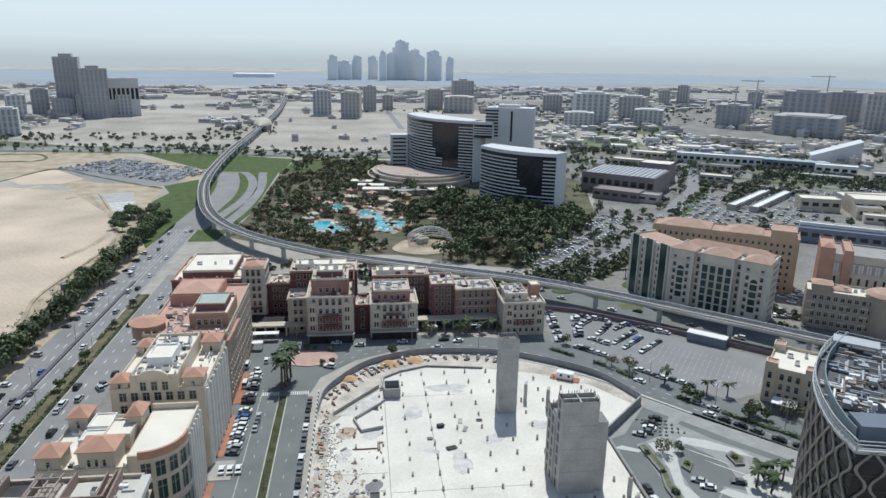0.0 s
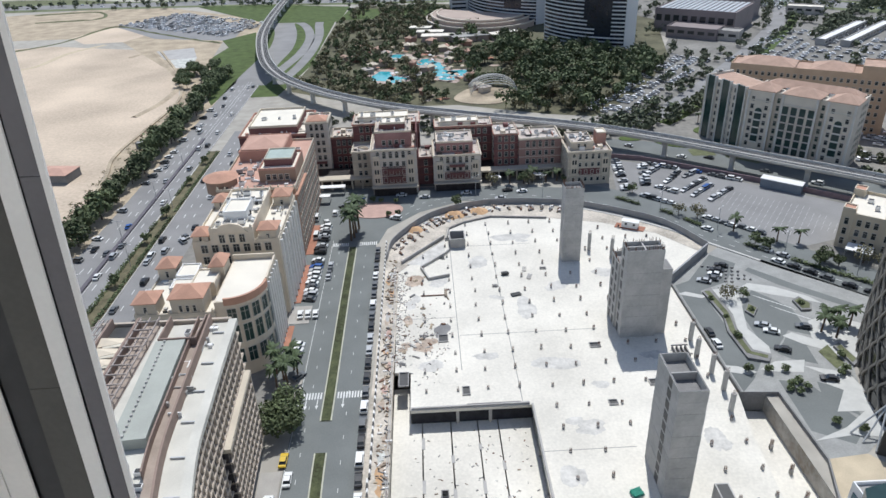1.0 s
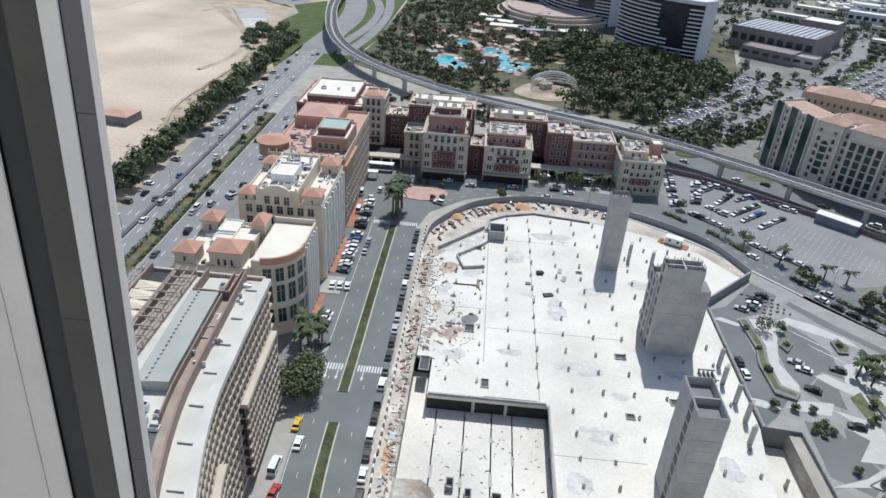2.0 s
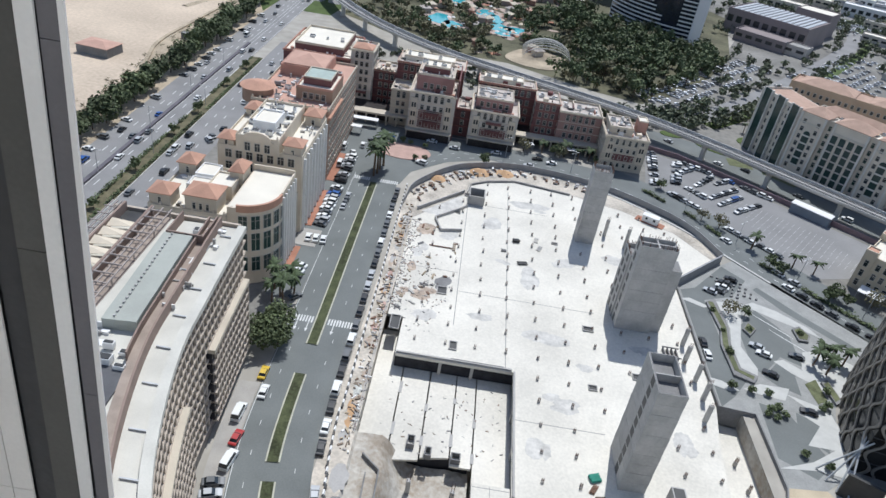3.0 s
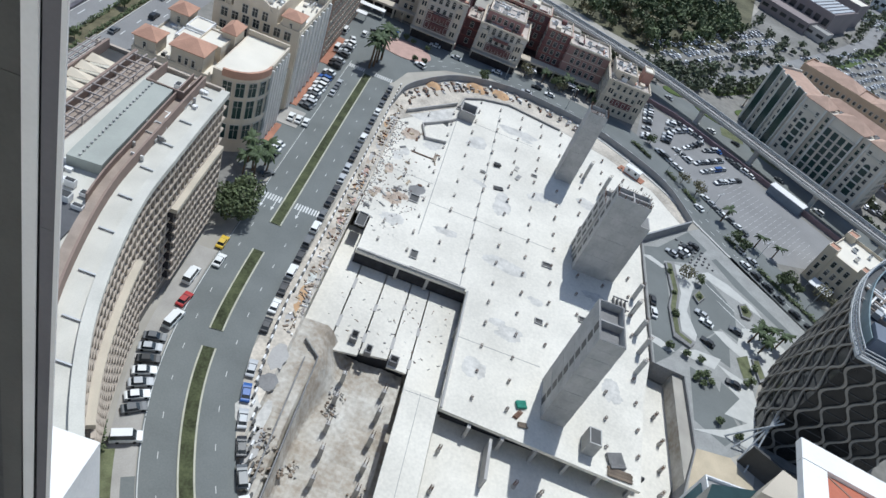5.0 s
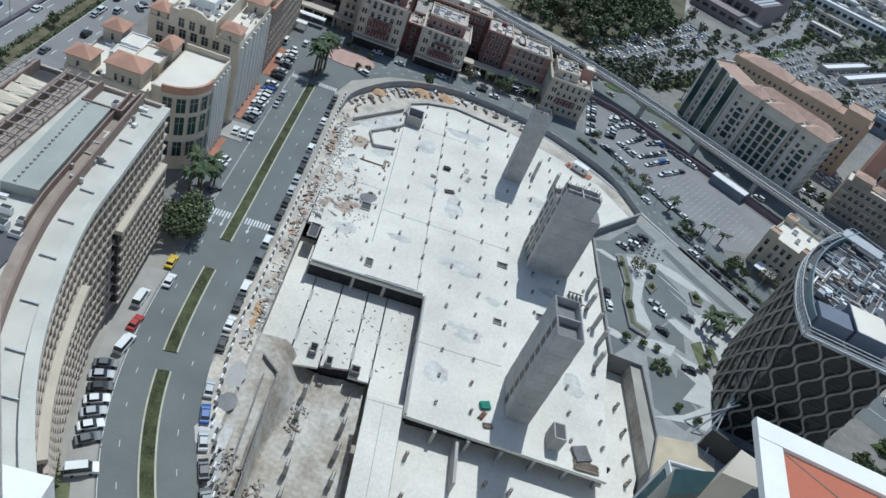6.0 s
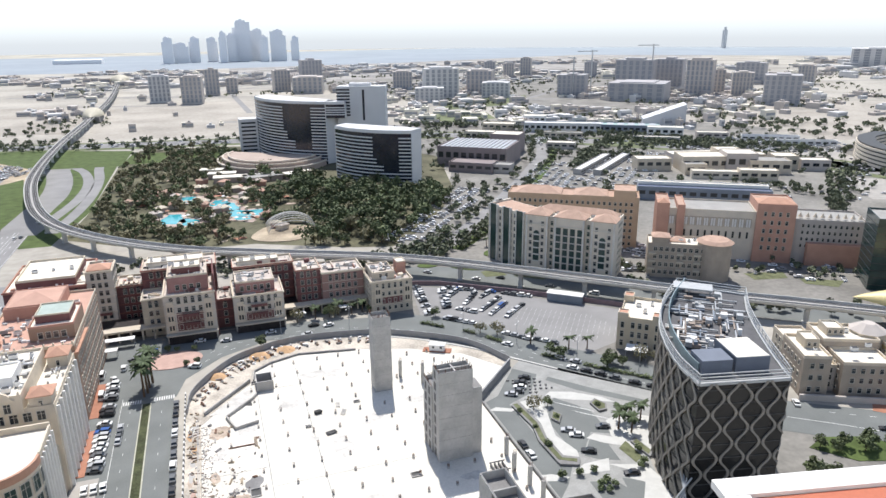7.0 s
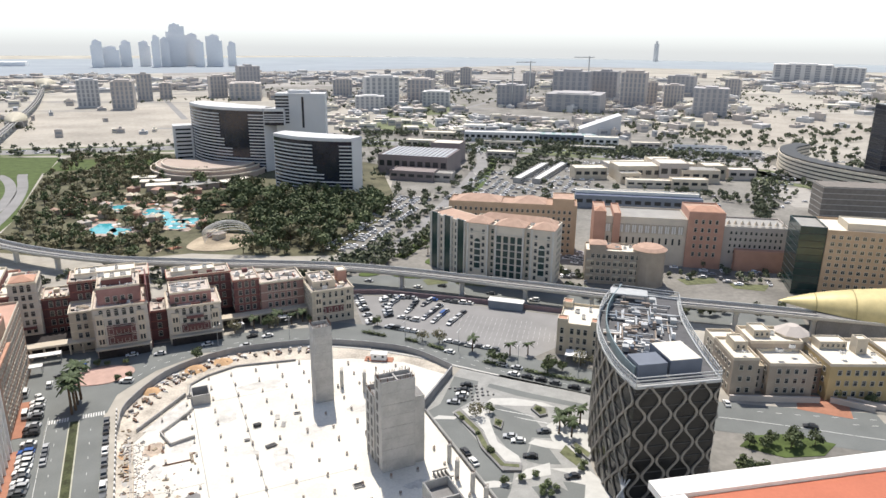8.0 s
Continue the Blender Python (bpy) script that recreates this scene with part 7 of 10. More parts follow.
strip(bm, left[3:], 2.2, 2.5, TW, TW + 3.2)
part("glass_screen", bm, M_SCREEN, tw)


def tbox(name, x0, x1, y0, y1, z0, z1, m, rz=-13, cx=118, cy=120, label=""):
    bm = B()
    box(bm, x0, x1, y0, y1, z0, z1, 0, pose(cx, cy, 0, 0, 0, rz))
    return part(name, bm, m, tw, label)


tbox("plant_box", -8.6, -0.6, 1.4, 8, TW, TW + 4.2, M_BLUEBOX, label="blue-grey clad plant box")
tbox("plant_box", 0.4, 9.4, 1.8, 13, TW, TW + 4.4, M_BLUEBOX, label="blue-grey clad plant box")
tbox("plant_lid", 0.6, 9.2, 2.0, 12.8, TW + 4.4, TW + 4.5, M_ROOFW)
rt = random.Random(8)
M8 = pose(128, 148, 0, 0, 0, -38)
for k in range(170):
    u, v_ = rt.uniform(-14, 13), rt.uniform(-18, 26)
    p = M8 @ Vector((u, v_, 0))
    if not inside((p.x, p.y), [tuple(q) for q in offset_line(per + per[:1], 3.0)[:-1]]):
        continue
    w, d, h = rt.choice([(0.5, 7, 0.5), (0.35, 9, 0.4), (5, 0.5, 0.5), (7, 0.35, 0.4), (1.8, 2.2, 1.5), (1.0, 1.0, 1.8), (2.6, 1.0, 1.0)])
    bm = B()
    box(bm, u - w / 2, u + w / 2, v_ - d / 2, v_ + d / 2, TW + 0.5, TW + 0.5 + h, 0, M8)
    box(bm, u - w / 2 + 0.1, u - w / 2 + 0.3, v_ - 0.1, v_ + 0.1, TW, TW + 0.5, 1, M8)
    box(bm, u + w / 2 - 0.3, u + w / 2 - 0.1, v_ - 0.1, v_ + 0.1, TW, TW + 0.5, 1, M8)
    part("roof_duct", bm, [rt.choice([M_WHITE, M_STEELP, M_STEEL, M_CONC, M_BROWN2, M_BLUEGREY]), M_DARK], tw)
bm = B()
box(bm, -7, 5, 24, 30, TW + 2.6, TW + 3.1, 0, M8)
for x, y in ((-6.5, 24.5), (4.5, 24.5), (-6.5, 29.5), (4.5, 29.5)):
    box(bm, x - 0.2, x + 0.2, y - 0.2, y + 0.2, TW, TW + 2.6, 0, M8)
part("roof_gantry", bm, M_STEELP, tw)
# splayed struts at the foot
for k in range(4):
    a, b = Vector((107.5, 119.5 + k * 1.5, 10.5 - k * 0.3)), Vector((97.5 + k * 1.2, 118.5 - k * 3.2, 0.3))
    d = (b - a)
    bm = B()
    bmesh.ops.create_cone(bm, cap_ends=True, segments=8, radius1=0.22, radius2=0.22, depth=d.length)
    q = d.to_track_quat('Z', 'Y').to_matrix().to_4x4()
    bmesh.ops.transform(bm, matrix=Matrix.Translation((a + b) / 2) @ q, verts=bm.verts)
    part("strut", bm, M_STEELP, tw, "pale steel strut splayed to the ground")
bm = B()
strip(bm, V2((100, 112), (107, 108), (128, 106)), -0.4, 0.4, 0, 7)
part("podium_screen", bm, M_DARK, tw)

# ---- paved forecourt between deck and tower ----
FC = [(78.4, 134.4), (78.4, 189), (97.8, 208), (104, 213), (118, 197), (134, 179), (150, 160), (131, 166), (119.5, 155), (112, 142), (107.5, 130), (105.8, 118), (98, 112), (88, 111), (88, 133.6)]
patch("forecourt", FC, 0.06, M_PAVEG, "pale patterned paving of the tower forecourt", "pavement")
fa_z, pb_z = 0.068, 0.094
for pts in ([(79.0, 135), (79.0, 188), (84.5, 190.5), (97.5, 207), (104, 200), (96, 188.5), (86, 184), (86.4, 152), (89.5, 147.6), (84, 140)], [(102, 183), (93.4, 171.4), (92.6, 153), (95.4, 151.6), (103, 160.5), (108.6, 157.5), (109.4, 171), (107, 176)], [(95, 150.2), (97.6, 147.4), (103.6, 144.6), (104.6, 152.6), (107.4, 154.6), (102.4, 159.2)], [(89, 120), (90, 139), (97, 137), (103, 121), (97, 115)], [(99.5, 137.5), (105, 134), (103.6, 124), (97.5, 130)], [(107, 197), (118, 184), (131, 170.5), (128.6, 168.6), (112, 185), (105, 195)]):
    fa_z += 0.0035
    patch("forecourt_asphalt", pts, fa_z, M_ASPHALT, "asphalt lanes set in the forecourt paving", "road")
for pts in ([(98.9, 184.6), (102.5, 187.2), (109.5, 184.5), (117.6, 177.9), (120.1, 173.4), (115.1, 176.2), (107.4, 179.6)], [(100.1, 158.0), (103.5, 159.4), (108.8, 155.1), (120.8, 149.4), (115.7, 143.2), (108.5, 150.7), (104.0, 153.7)], [(111.0, 164.6), (118.5, 167.3), (127.0, 161.0), (122.1, 152.5), (114.3, 141.5), (112.9, 145.5), (113.5, 152.2), (108.8, 151.7), (107.9, 156.5)], [(99.2, 144.3), (106.9, 141.4), (109.5, 139.3), (110.0, 131.7), (106.8, 125.7), (98.6, 126.0), (104.5, 133.7), (101.5, 136.4), (103.2, 140.2)], [(76.3, 146.6), (81.6, 145.5), (85.9, 142.6), (83.2, 141.6), (77.8, 143.5)], [(87.1, 143.6), (92.7, 146.7), (100.9, 146.7), (98.0, 141.5), (91.6, 142.2)], [(88.0, 116.7), (97.8, 120.5), (108.4, 127.8), (110.5, 123.9), (105.5, 116.7), (98.0, 117.9)], [(77.7, 182.8), (81.1, 183.9), (87.0, 180.6), (84.8, 179.6)]):
    pb_z += 0.004
    patch("paving_band", pts, pb_z, M_PAVEW, "white angular paving inlay", "pavement")
for k in range(9):
    for q in range(2):
        x, y = 100.4 + k * 0.95 + q * 3.4, 180.6 - k * 0.9 - q * 7.0
        patch("bay_line", [(x, y), (x + 0.09, y + 0.06), (x + 2.4, y - 2.6), (x + 2.3, y - 2.7)], 0.092, M_PAINT, "white parking bay line", "road marking")
PLANT = [((85.9, 182.3), (89.4, 184.9), (90.0, 171), (88.2, 161.0), (88.6, 151.6), (92.8, 149.1), (90.8, 146.0), (85.6, 148.1), (85.1, 160.8), (86.9, 168.3)), ((111.3, 175.1), (114.2, 177.0), (116.2, 172.8), (114.6, 169.6), (111.5, 169.6)), ((111.3, 151.3), (113.6, 152.7), (114.5, 144.3), (112.2, 142.5)), ((94.6, 170.8), (97.2, 174.9), (99.1, 171.9), (96.0, 167.7))]
for pts in PLANT:
    bm = B()
    prism(bm, list(pts), 0.06, 0.8)
    setting("planter", bm, M_CONC_DK, "dark raised concrete planter", "planter")
    c = Vector((sum(p[0] for p in pts) / len(pts), sum(p[1] for p in pts) / len(pts)))
    if pts is not PLANT[0]:
        bm = B()
        prism(bm, [tuple(c + (Vector(p) - c) * 0.78) for p in pts], 0.7, 0.86)
        setting("planter_bed", bm, M_SHRUBBED, "planting bed in the raised planter", "planter")
bm = B()
strip(bm, V2((87.4, 182.6), (88.4, 170), (86.7, 161), (87.0, 150.4), (91.2, 148.0)), -0.8, 0.8, 0.7, 0.86)
setting("planter_bed", bm, M_SHRUBBED, "planting bed in the raised planter", "planter")
bm = B()
prism(bm, [(89.7, 184.2), (97.0, 184.6), (96.4, 178), (94.4, 171.6), (91.7, 162.3), (94.0, 153.1), (92.9, 149.6), (89.0, 151.6), (88.8, 162.4), (90.6, 170.0)], 0.06, 0.24)
setting("raised_walk", bm, M_PAVEW, "pale raised walk beside the planter", "pavement")
patch("plaza_lawn", [(106.4, 149.9), (110.5, 152.7), (110.7, 144.2), (107.3, 142.2)], 0.14, M_SHRUBBED, "small lawn square on the forecourt", "lawn")
rq = random.Random(3)
bm = B()
for k in range(26):
    x, y = 92 + (k % 6) * 1.9 + (k // 6) * 1.0, 199 - (k // 6) * 2.6 - (k % 6) * 0.4
    box(bm, -0.45, 0.45, -0.3, 0.3, 0.08, 0.55, 0, pose(x, y, 0, 0, 0, rq.uniform(0, 90)))
tagged(obj("stone_blocks", bm, M_CONC_DK), "many small grey stone blocks on the paving", "stone blocks", kind="stuff")
patch("sand_corner", [(88, 111), (98, 112), (104, 104), (96, 84), (84.2, 84), (84.2, 96)], 0.05, M_SANDHEAP2, "bare pale sand beside the dig", "sand")
# low wing of the camera's own building
lw = thing("podium_wing", label="low podium wing with teal glass and white roof", category="building wing")
block(lw, 76, 90, 70, 88, 0, 18, M_WHITE, M_ROOFG2, 0.8)
bm = B()
box(bm, 75.8, 76.0, 71, 87, 2, 17)
part("teal_glazing", bm, M_TEAL, lw)
# crossing and lawn by the south-east road
SE = smooth_line([(150, 158), (168, 146), (186, 132), (205, 116), (230, 96)], 5)
bm = B()
strip(bm, SE, -7, 9, 0.09)
setting("south_east_road", bm, M_ASPHALT, "asphalt road past the yellow villas", "road")
dashes("south_east_line", SE, 0, 0.1, 20, 0.5, 0.12, "white centre line")
patch("red_junction", [(196, 140), (205, 148), (218, 138), (208, 128)], 0.11, M_REDPAVE, "red painted road surface", "road marking")
patch("villa_apron", [(176, 170), (190, 190), (240, 150), (270, 120), (250, 100), (215, 130)], 0.045, M_TOWNG, "grey paved apron before the villas", "pavement")
bm = B()
prism(bm, [(160, 131), (168, 134), (180, 130), (189, 120), (180, 117), (168, 121)], 0.05, 0.2)
setting("corner_lawn", bm, M_GRASS, "green lawn by the tower's entrance", "lawn")

# ---- the building that the camera stands on ----
own = thing("viewing_tower", label="pale facade of the viewing tower with grey fins", category="tower")
bm = B()
box(bm, -40, 40, -45, -2.2, 0, 160)
part("body", bm, M_WHITE, own)


# steps kept nearly flush; lit faces, shade and dark gap put into strip colours
PROFILE = (("edge_trim", -1.585, -1.558, 2.500, 0.0575, M_FIN, "pale edge trim with its lit face painted in"), ("grey_infill", -1.668, -1.586, 2.506, 0.0565, M_FINS, "dark grey facade infill with shade painted in"), ("shadow_gap", -1.679, -1.669, 2.560, 0.0565, M_DARK, ""), ("mullion", -1.757, -1.680, 2.496, 0.060, M_FIN, "pale mullion with its lit face painted in"), ("bronze_reveal", -1.905, -1.758, 2.508, 0.066, M_REVEAL, "dark window reveal with shade painted in"), ("black_reveal_gap", -2.034, -1.906, 2.530, 0.066, M_DARK, ""), ("wall_panel", -2.163, -2.038, 2.502, 0.067, M_FINP, "pale facade panel"), ("wall_panel", -4.2, -2.169, 2.502, 0.067, M_FINP, "pale facade panel"))
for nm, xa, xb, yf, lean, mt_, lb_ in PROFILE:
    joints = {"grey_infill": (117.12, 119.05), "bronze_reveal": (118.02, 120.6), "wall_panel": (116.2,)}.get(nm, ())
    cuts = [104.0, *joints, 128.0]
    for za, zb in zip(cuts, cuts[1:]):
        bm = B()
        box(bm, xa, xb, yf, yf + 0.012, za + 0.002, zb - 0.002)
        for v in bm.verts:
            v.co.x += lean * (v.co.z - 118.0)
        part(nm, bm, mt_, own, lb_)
bm = B()
box(bm, -4.2, -1.66, 2.58, 2.62, 104, 128)
for v in bm.verts:
    v.co.x += 0.06 * (v.co.z - 118.0)
part("back_wall", bm, M_DARK, own)
bm = B()
box(bm, -6.2, -4.3, -2.2, 2.62, 100, 128)
part("return_wall", bm, M_FINP, own)
# lower terraces of the same building
tr = thing("red_roof_terrace", label="terracotta roof terrace with broad white parapet", category="terrace")
T0, T1, T2 = Vector((20.4, 21.4)), Vector((33.4, 18.6)), Vector((19.7, 18.3))
e1, e2 = (T1 - T0).normalized(), (T2 - T0).normalized()
A0, A1, A2, A3 = T0, T0 + e1 * 40, T0 + e1 * 40 + e2 * 22, T0 + e2 * 22
bm = B()
top = [bm.verts.new((p.x, p.y, 99.6)) for p in (A0, A1, A2, A3)]
low = [bm.verts.new((p.x, p.y, 72.0)) for p in (A0 + e1 * 30 + e2 * 21, A1 + e2 * 21, A2, A3 + e1 * 30)]
foot_ = [bm.verts.new((v.co.x, v.co.y, 0.0)) for v in low]
bm.faces.new(top)
for up, dn in ((top, low), (low, foot_)):
    for i in range(4):
        bm.faces.new((dn[i], dn[(i + 1) % 4], up[(i + 1) % 4], up[i]))
bmesh.ops.recalc_face_normals(bm, faces=bm.faces)
part("raked_soffit", bm, M_WHITE, tr, "white raked underside of the terrace")
i0 = T0 + e1 * 1.2 + e2 * 1.25
bm = B()
prism(bm, [tuple(p) for p in (i0, A1 + e2 * 1.25, A2, A3 + e1 * 1.2)], 99.6, 99.8)
part("roof_panel", bm, M_TILER, tr, "terracotta-coloured roof panel")
bm = B()
strip(bm, [A0 + e2 * 0.6, A1 + e2 * 0.6], -0.6, 0.6, 99.6, 100)
part("parapet", bm, M_WHITE, tr, "broad white parapet")
bm = B()
strip(bm, [A0 + e1 * 0.55 + e2 * 1.25, A3 + e1 * 0.55], -0.62, 0.55, 99.6, 99.996)
part("parapet", bm, M_WHITE, tr, "broad white parapet")
bm = B()
strip(bm, [i0, i0 + (e1 * 2.1 + e2).normalized() * 30], -0.03, 0.03, 99.8, 99.83)
part("roof_seam", bm, M_BROWN, tr)
lt = thing("white_terrace_block", label="white lower terrace block of the viewing tower", category="terrace")
bm = B()
box(bm, -9.0, -5.8, 0, 10.4, 0, 100)
part("body", bm, M_WHITE, lt)
bm = B()
box(bm, -13.2, -9.05, 2, 11.6, 0, 94)
part("glazed_side", bm, M_TEAL, lt)
st = thing("rooftop_block", label="small grey stair head with white roof below the terrace", category="stair head")
RH = [(56.6, 57.1), (59.8, 55.6), (57.2, 52.2), (52.9, 52.8)]
bm = B()
prism(bm, RH, 0, 59.6)
part("body", bm, M_CREAM, st)
bm = B()
prism(bm, [(56.7, 57.3), (60.1, 55.6), (57.3, 51.9), (52.6, 52.6)], 59.6, 60.0)
part("roof", bm, M_CREAM, st)
bm = B()
prism(bm, [(56.4, 56.9), (52.7, 52.7), (47.6, 51.0), (49.6, 55.4)], 0, 55.0)
glz_ = part("teal_glazing", bm, M_GLASSG, st, "teal glass side of the stair head")
for k in range(12):
    bm = B()
    strip(bm, V2((56.5, 57.0), (52.6, 52.6), (47.5, 50.9)), -0.06, 0.1, 20 + k * 3.0, 20.3 + k * 3.0)
    part("glazing_rail", bm, M_STEELP, glz_)

# ---- trees ----
def leaf(bm, p, s, r, mi=0, out=None):
    """One leaf clump: a bent four-cornered blade, lying on the crown's outside."""
    q = Euler((r.uniform(-0.7, 0.7), r.uniform(-0.7, 0.7), r.uniform(0, 6.28))).to_matrix()
    if out is not None:
        q = out.to_track_quat('Z', 'Y').to_matrix() @ q
    v = [bm.verts.new(p + q @ Vector(c) * s) for c in ((-0.5, -0.35, 0), (0.5, -0.3, 0.1), (0.45, 0.4, -0.05), (-0.45, 0.35, 0.12))]
    bm.faces.new(v).material_index = mi


def tree_mesh(seed, h, rad, n, s, trunk=True):
    """Trunk with limbs, and a crown of leaf clumps gathered in uneven lobes."""
    r = random.Random(seed)
    bt, bc = B(), B()
    if trunk:
        def limb(a, b, ra, rb_):
            d = b - a
            c = bmesh.ops.create_cone(bt, cap_ends=True, segments=6, radius1=ra, radius2=rb_, depth=d.length)
            bmesh.ops.transform(bt, matrix=Matrix.Translation((a + b) / 2) @ d.to_track_quat('Z', 'Y').to_matrix().to_4x4(), verts=c["verts"])
        top = Vector((r.uniform(-0.2, 0.2), r.uniform(-0.2, 0.2), h * 0.45))
        limb(Vector((0, 0, 0)), top, 0.05 * h * 0.6, 0.03 * h * 0.6)
        for k in range(4):
            a = k * 1.57 + r.uniform(-0.4, 0.4)
            limb(top, top + Vector((math.cos(a) * rad * 0.55, math.sin(a) * rad * 0.55, h * 0.28)), 0.014 * h, 0.006 * h)
    lobes = [(Vector((0, 0, h * 0.68)), rad * 0.75)]
    for k in range(6):
        a = k * 1.05 + r.uniform(-0.4, 0.4)
        lobes.append((Vector((math.cos(a) * rad * 0.55, math.sin(a) * rad * 0.55, h * r.uniform(0.48, 0.8))), rad * r.uniform(0.35, 0.55)))
    for k in range(n):
        c, q = r.choice(lobes)
        d = Vector((r.gauss(0, 1), r.gauss(0, 1), r.gauss(0, 0.8))).normalized() * q * r.uniform(0.6, 1.05)
        leaf(bc, c + d, s * r.uniform(0.6, 1.3), r, 0, d + Vector((0, 0, 0.4 * q)))
    return bt, bc


TREES = []


def make_tree(seed, h, rad, n, s, leafmat, label, category="tree", group="street trees"):
    bt, bc = tree_mesh(seed, h, rad, n, s)
    t = thing("tree", 0, 0, 0, 0, label, category, group)
    part("trunk", bt, M_BARK, t)
    part("crown", bc, leafmat, t)
    return t


def palm(seed, h, label="date palm with drooping fronds"):
    r = random.Random(seed)
    t = thing("palm_tree", 0, 0, 0, 0, label, "palm tree", "palms")
    bm = B()
    prev = None
    for k in range(9):
        z = h * k / 8
        w = 0.3 - 0.1 * k / 8 + 0.04 * (k % 2)
        ringv = [bm.verts.new((w * math.cos(a) + 0.15 * math.sin(z * 0.3), w * math.sin(a), z)) for a in [i * math.tau / 7 for i in range(7)]]
        if prev:
            for i in range(7):
                bm.faces.new((prev[i], prev[(i + 1) % 7], ringv[(i + 1) % 7], ringv[i]))
        prev = ringv
    part("trunk", bm, M_BARK, t)
    bm = B()
    for k in range(26):
        a, lift = r.uniform(0, 6.28), r.uniform(-0.1, 1.1)
        L = r.uniform(2.2, 3.1)
        pts = []
        for i in range(6):
            u = i / 5
            pts.append(Vector((math.cos(a) * L * u, math.sin(a) * L * u, h + lift * L * u * 0.8 - 1.7 * u * u * (1.2 - 0.3 * lift))))
        side = Vector((-math.sin(a), math.cos(a), 0))
        for i in range(5):
            w0, w1 = 0.5 * math.sin(math.pi * (0.12 + 0.8 * i / 5)), 0.5 * math.sin(math.pi * (0.12 + 0.8 * (i + 1) / 5))
            for sgn in (-1, 1):
                v = [bm.verts.new(p) for p in (pts[i], pts[i + 1], pts[i + 1] + side * sgn * w1 - Vector((0, 0, 0.22)), pts[i] + side * sgn * w0 - Vector((0, 0, 0.22)))]
                bm.faces.new(v)
    part("fronds", bm, M_PALM, t)
    return t


def plant(template, spots, smin=0.85, smax=1.2, seed=0, z=0.05):
    """Copies of a tree at the given spots; the template takes the first."""
    r = random.Random(seed)
    for i, (x, y) in enumerate(spots):
        m = pose(x, y, z, 0, 0, r.uniform(0, 360))
        k = r.uniform(smin, smax)
        o = template if i == 0 else copy_thing(template, m)
        o.matrix_basis = m @ Matrix.Scale(k, 4)


rv = random.Random(31)
acacia = make_tree(1, 8.5, 4.6, 520, 0.95, M_LEAF, "dark green spreading roadside tree", group="roadside trees")
acacia2 = make_tree(2, 7.5, 4.2, 480, 0.95, M_LEAF, "dense dark green roadside tree", group="roadside trees")
spots = []
for k in range(58):
    y = 150 + k * 6.2
    spots.append((-138.5 + rv.uniform(-2.4, 2.0) - (2.5 if y > 420 else 0), y + rv.uniform(-2, 2)))
plant(acacia, spots[::2], 0.95, 1.5, 5)
plant(acacia2, spots[1::2], 0.95, 1.5, 6)
grove = make_tree(3, 7.5, 4.2, 420, 1.0, M_LEAF, "dark green grove tree beside the lawn", group="grove trees")
plant(grove, [(-160 + rv.uniform(-14, 12), 490 + rv.uniform(-28, 34)) for k in range(22)], 0.8, 1.2, 7)
# street trees beside the curved block
near = make_tree(4, 9.0, 5.0, 900, 0.75, M_LEAF, "large leafy shade tree by the pavement", group="shade trees")
plant(near, [(-38.8, 134.2), (-40.8, 128.2), (-37.2, 129.6), (-42.8, 133)], 0.7, 1.0, 8)
dp = palm(1, 7.5)
plant(dp, [(-42.5, 150), (-45, 153), (-40.5, 154.5), (-44, 147), (-41, 147.5), (-38.8, 150.5)], 0.9, 1.15, 9)
tp_ = palm(3, 8.5, "tall date palm in the crossing island")
plant(tp_, [(-29.4, 234), (-29.0, 238), (-28.2, 241.5), (-31, 237), (-30.4, 231.5)], 1.2, 1.5, 19)
dp2 = palm(2, 6.0, "date palm by the car park")
plant(dp2, [(125, 214), (132, 212), (113, 223.5), (146, 349), (128, 372), (150, 342), (138, 368), (112, 159), (115.1, 163.2), (118, 162.4), (121.6, 161.2), (114.7, 155.8), (46, 279), (52, 278), (57, 279.5), (36, 279)], 0.8, 1.05, 10)
small = make_tree(5, 4.6, 2.3, 320, 0.6, M_LEAF, "small round street tree", group="small trees")
plant(small, [(11, 258), (86, 262.5), (116, 212), (119, 209), (134, 198), (137, 195), (131, 196), (60, 277), (42, 278), (163, 199), (167, 195), (97.4, 178.6), (166, 127), (170, 128), (174, 124), (178, 126), (182, 122), (163, 130), (150, 120), (154, 117), (190, 205), (180, 214), (215, 140), (222, 132)], 0.75, 1.3, 11)
shrub = make_tree(9, 2.6, 1.5, 220, 0.5, M_LEAF, "small shrub on the forecourt", "shrub", "forecourt shrubs")
plant(shrub, [(88.9, 142.5), (93.4, 142.5), (92, 136), (94.5, 137.5), (93, 133.5), (95.6, 135), (90.8, 134.6), (86.9, 178), (87.6, 168), (87, 158), (111, 147), (113, 173), (96.6, 171), (107, 139.6), (109, 141), (83.6, 143), (101, 119), (96, 122)], 0.6, 1.0, 21)
bare = make_tree(6, 6.0, 3.4, 240, 0.6, M_LEAF2, "thin dusty olive-green tree", group="dusty trees")
plant(bare, [(104, 236), (98, 240), (92, 178), (146, 196), (150, 192), (28, 278), (44, 277)], 0.8, 1.1, 12)
bush = make_tree(7, 2.2, 1.4, 200, 0.5, M_LEAF, "clipped round shrub on the traffic island", "shrub", "island shrubs")
plant(bush, [(-28, 263), (-24, 266), (-20.5, 265), (-14, 264), (-13, 252), (-17, 251)], 0.9, 1.1, 13, 0.25)
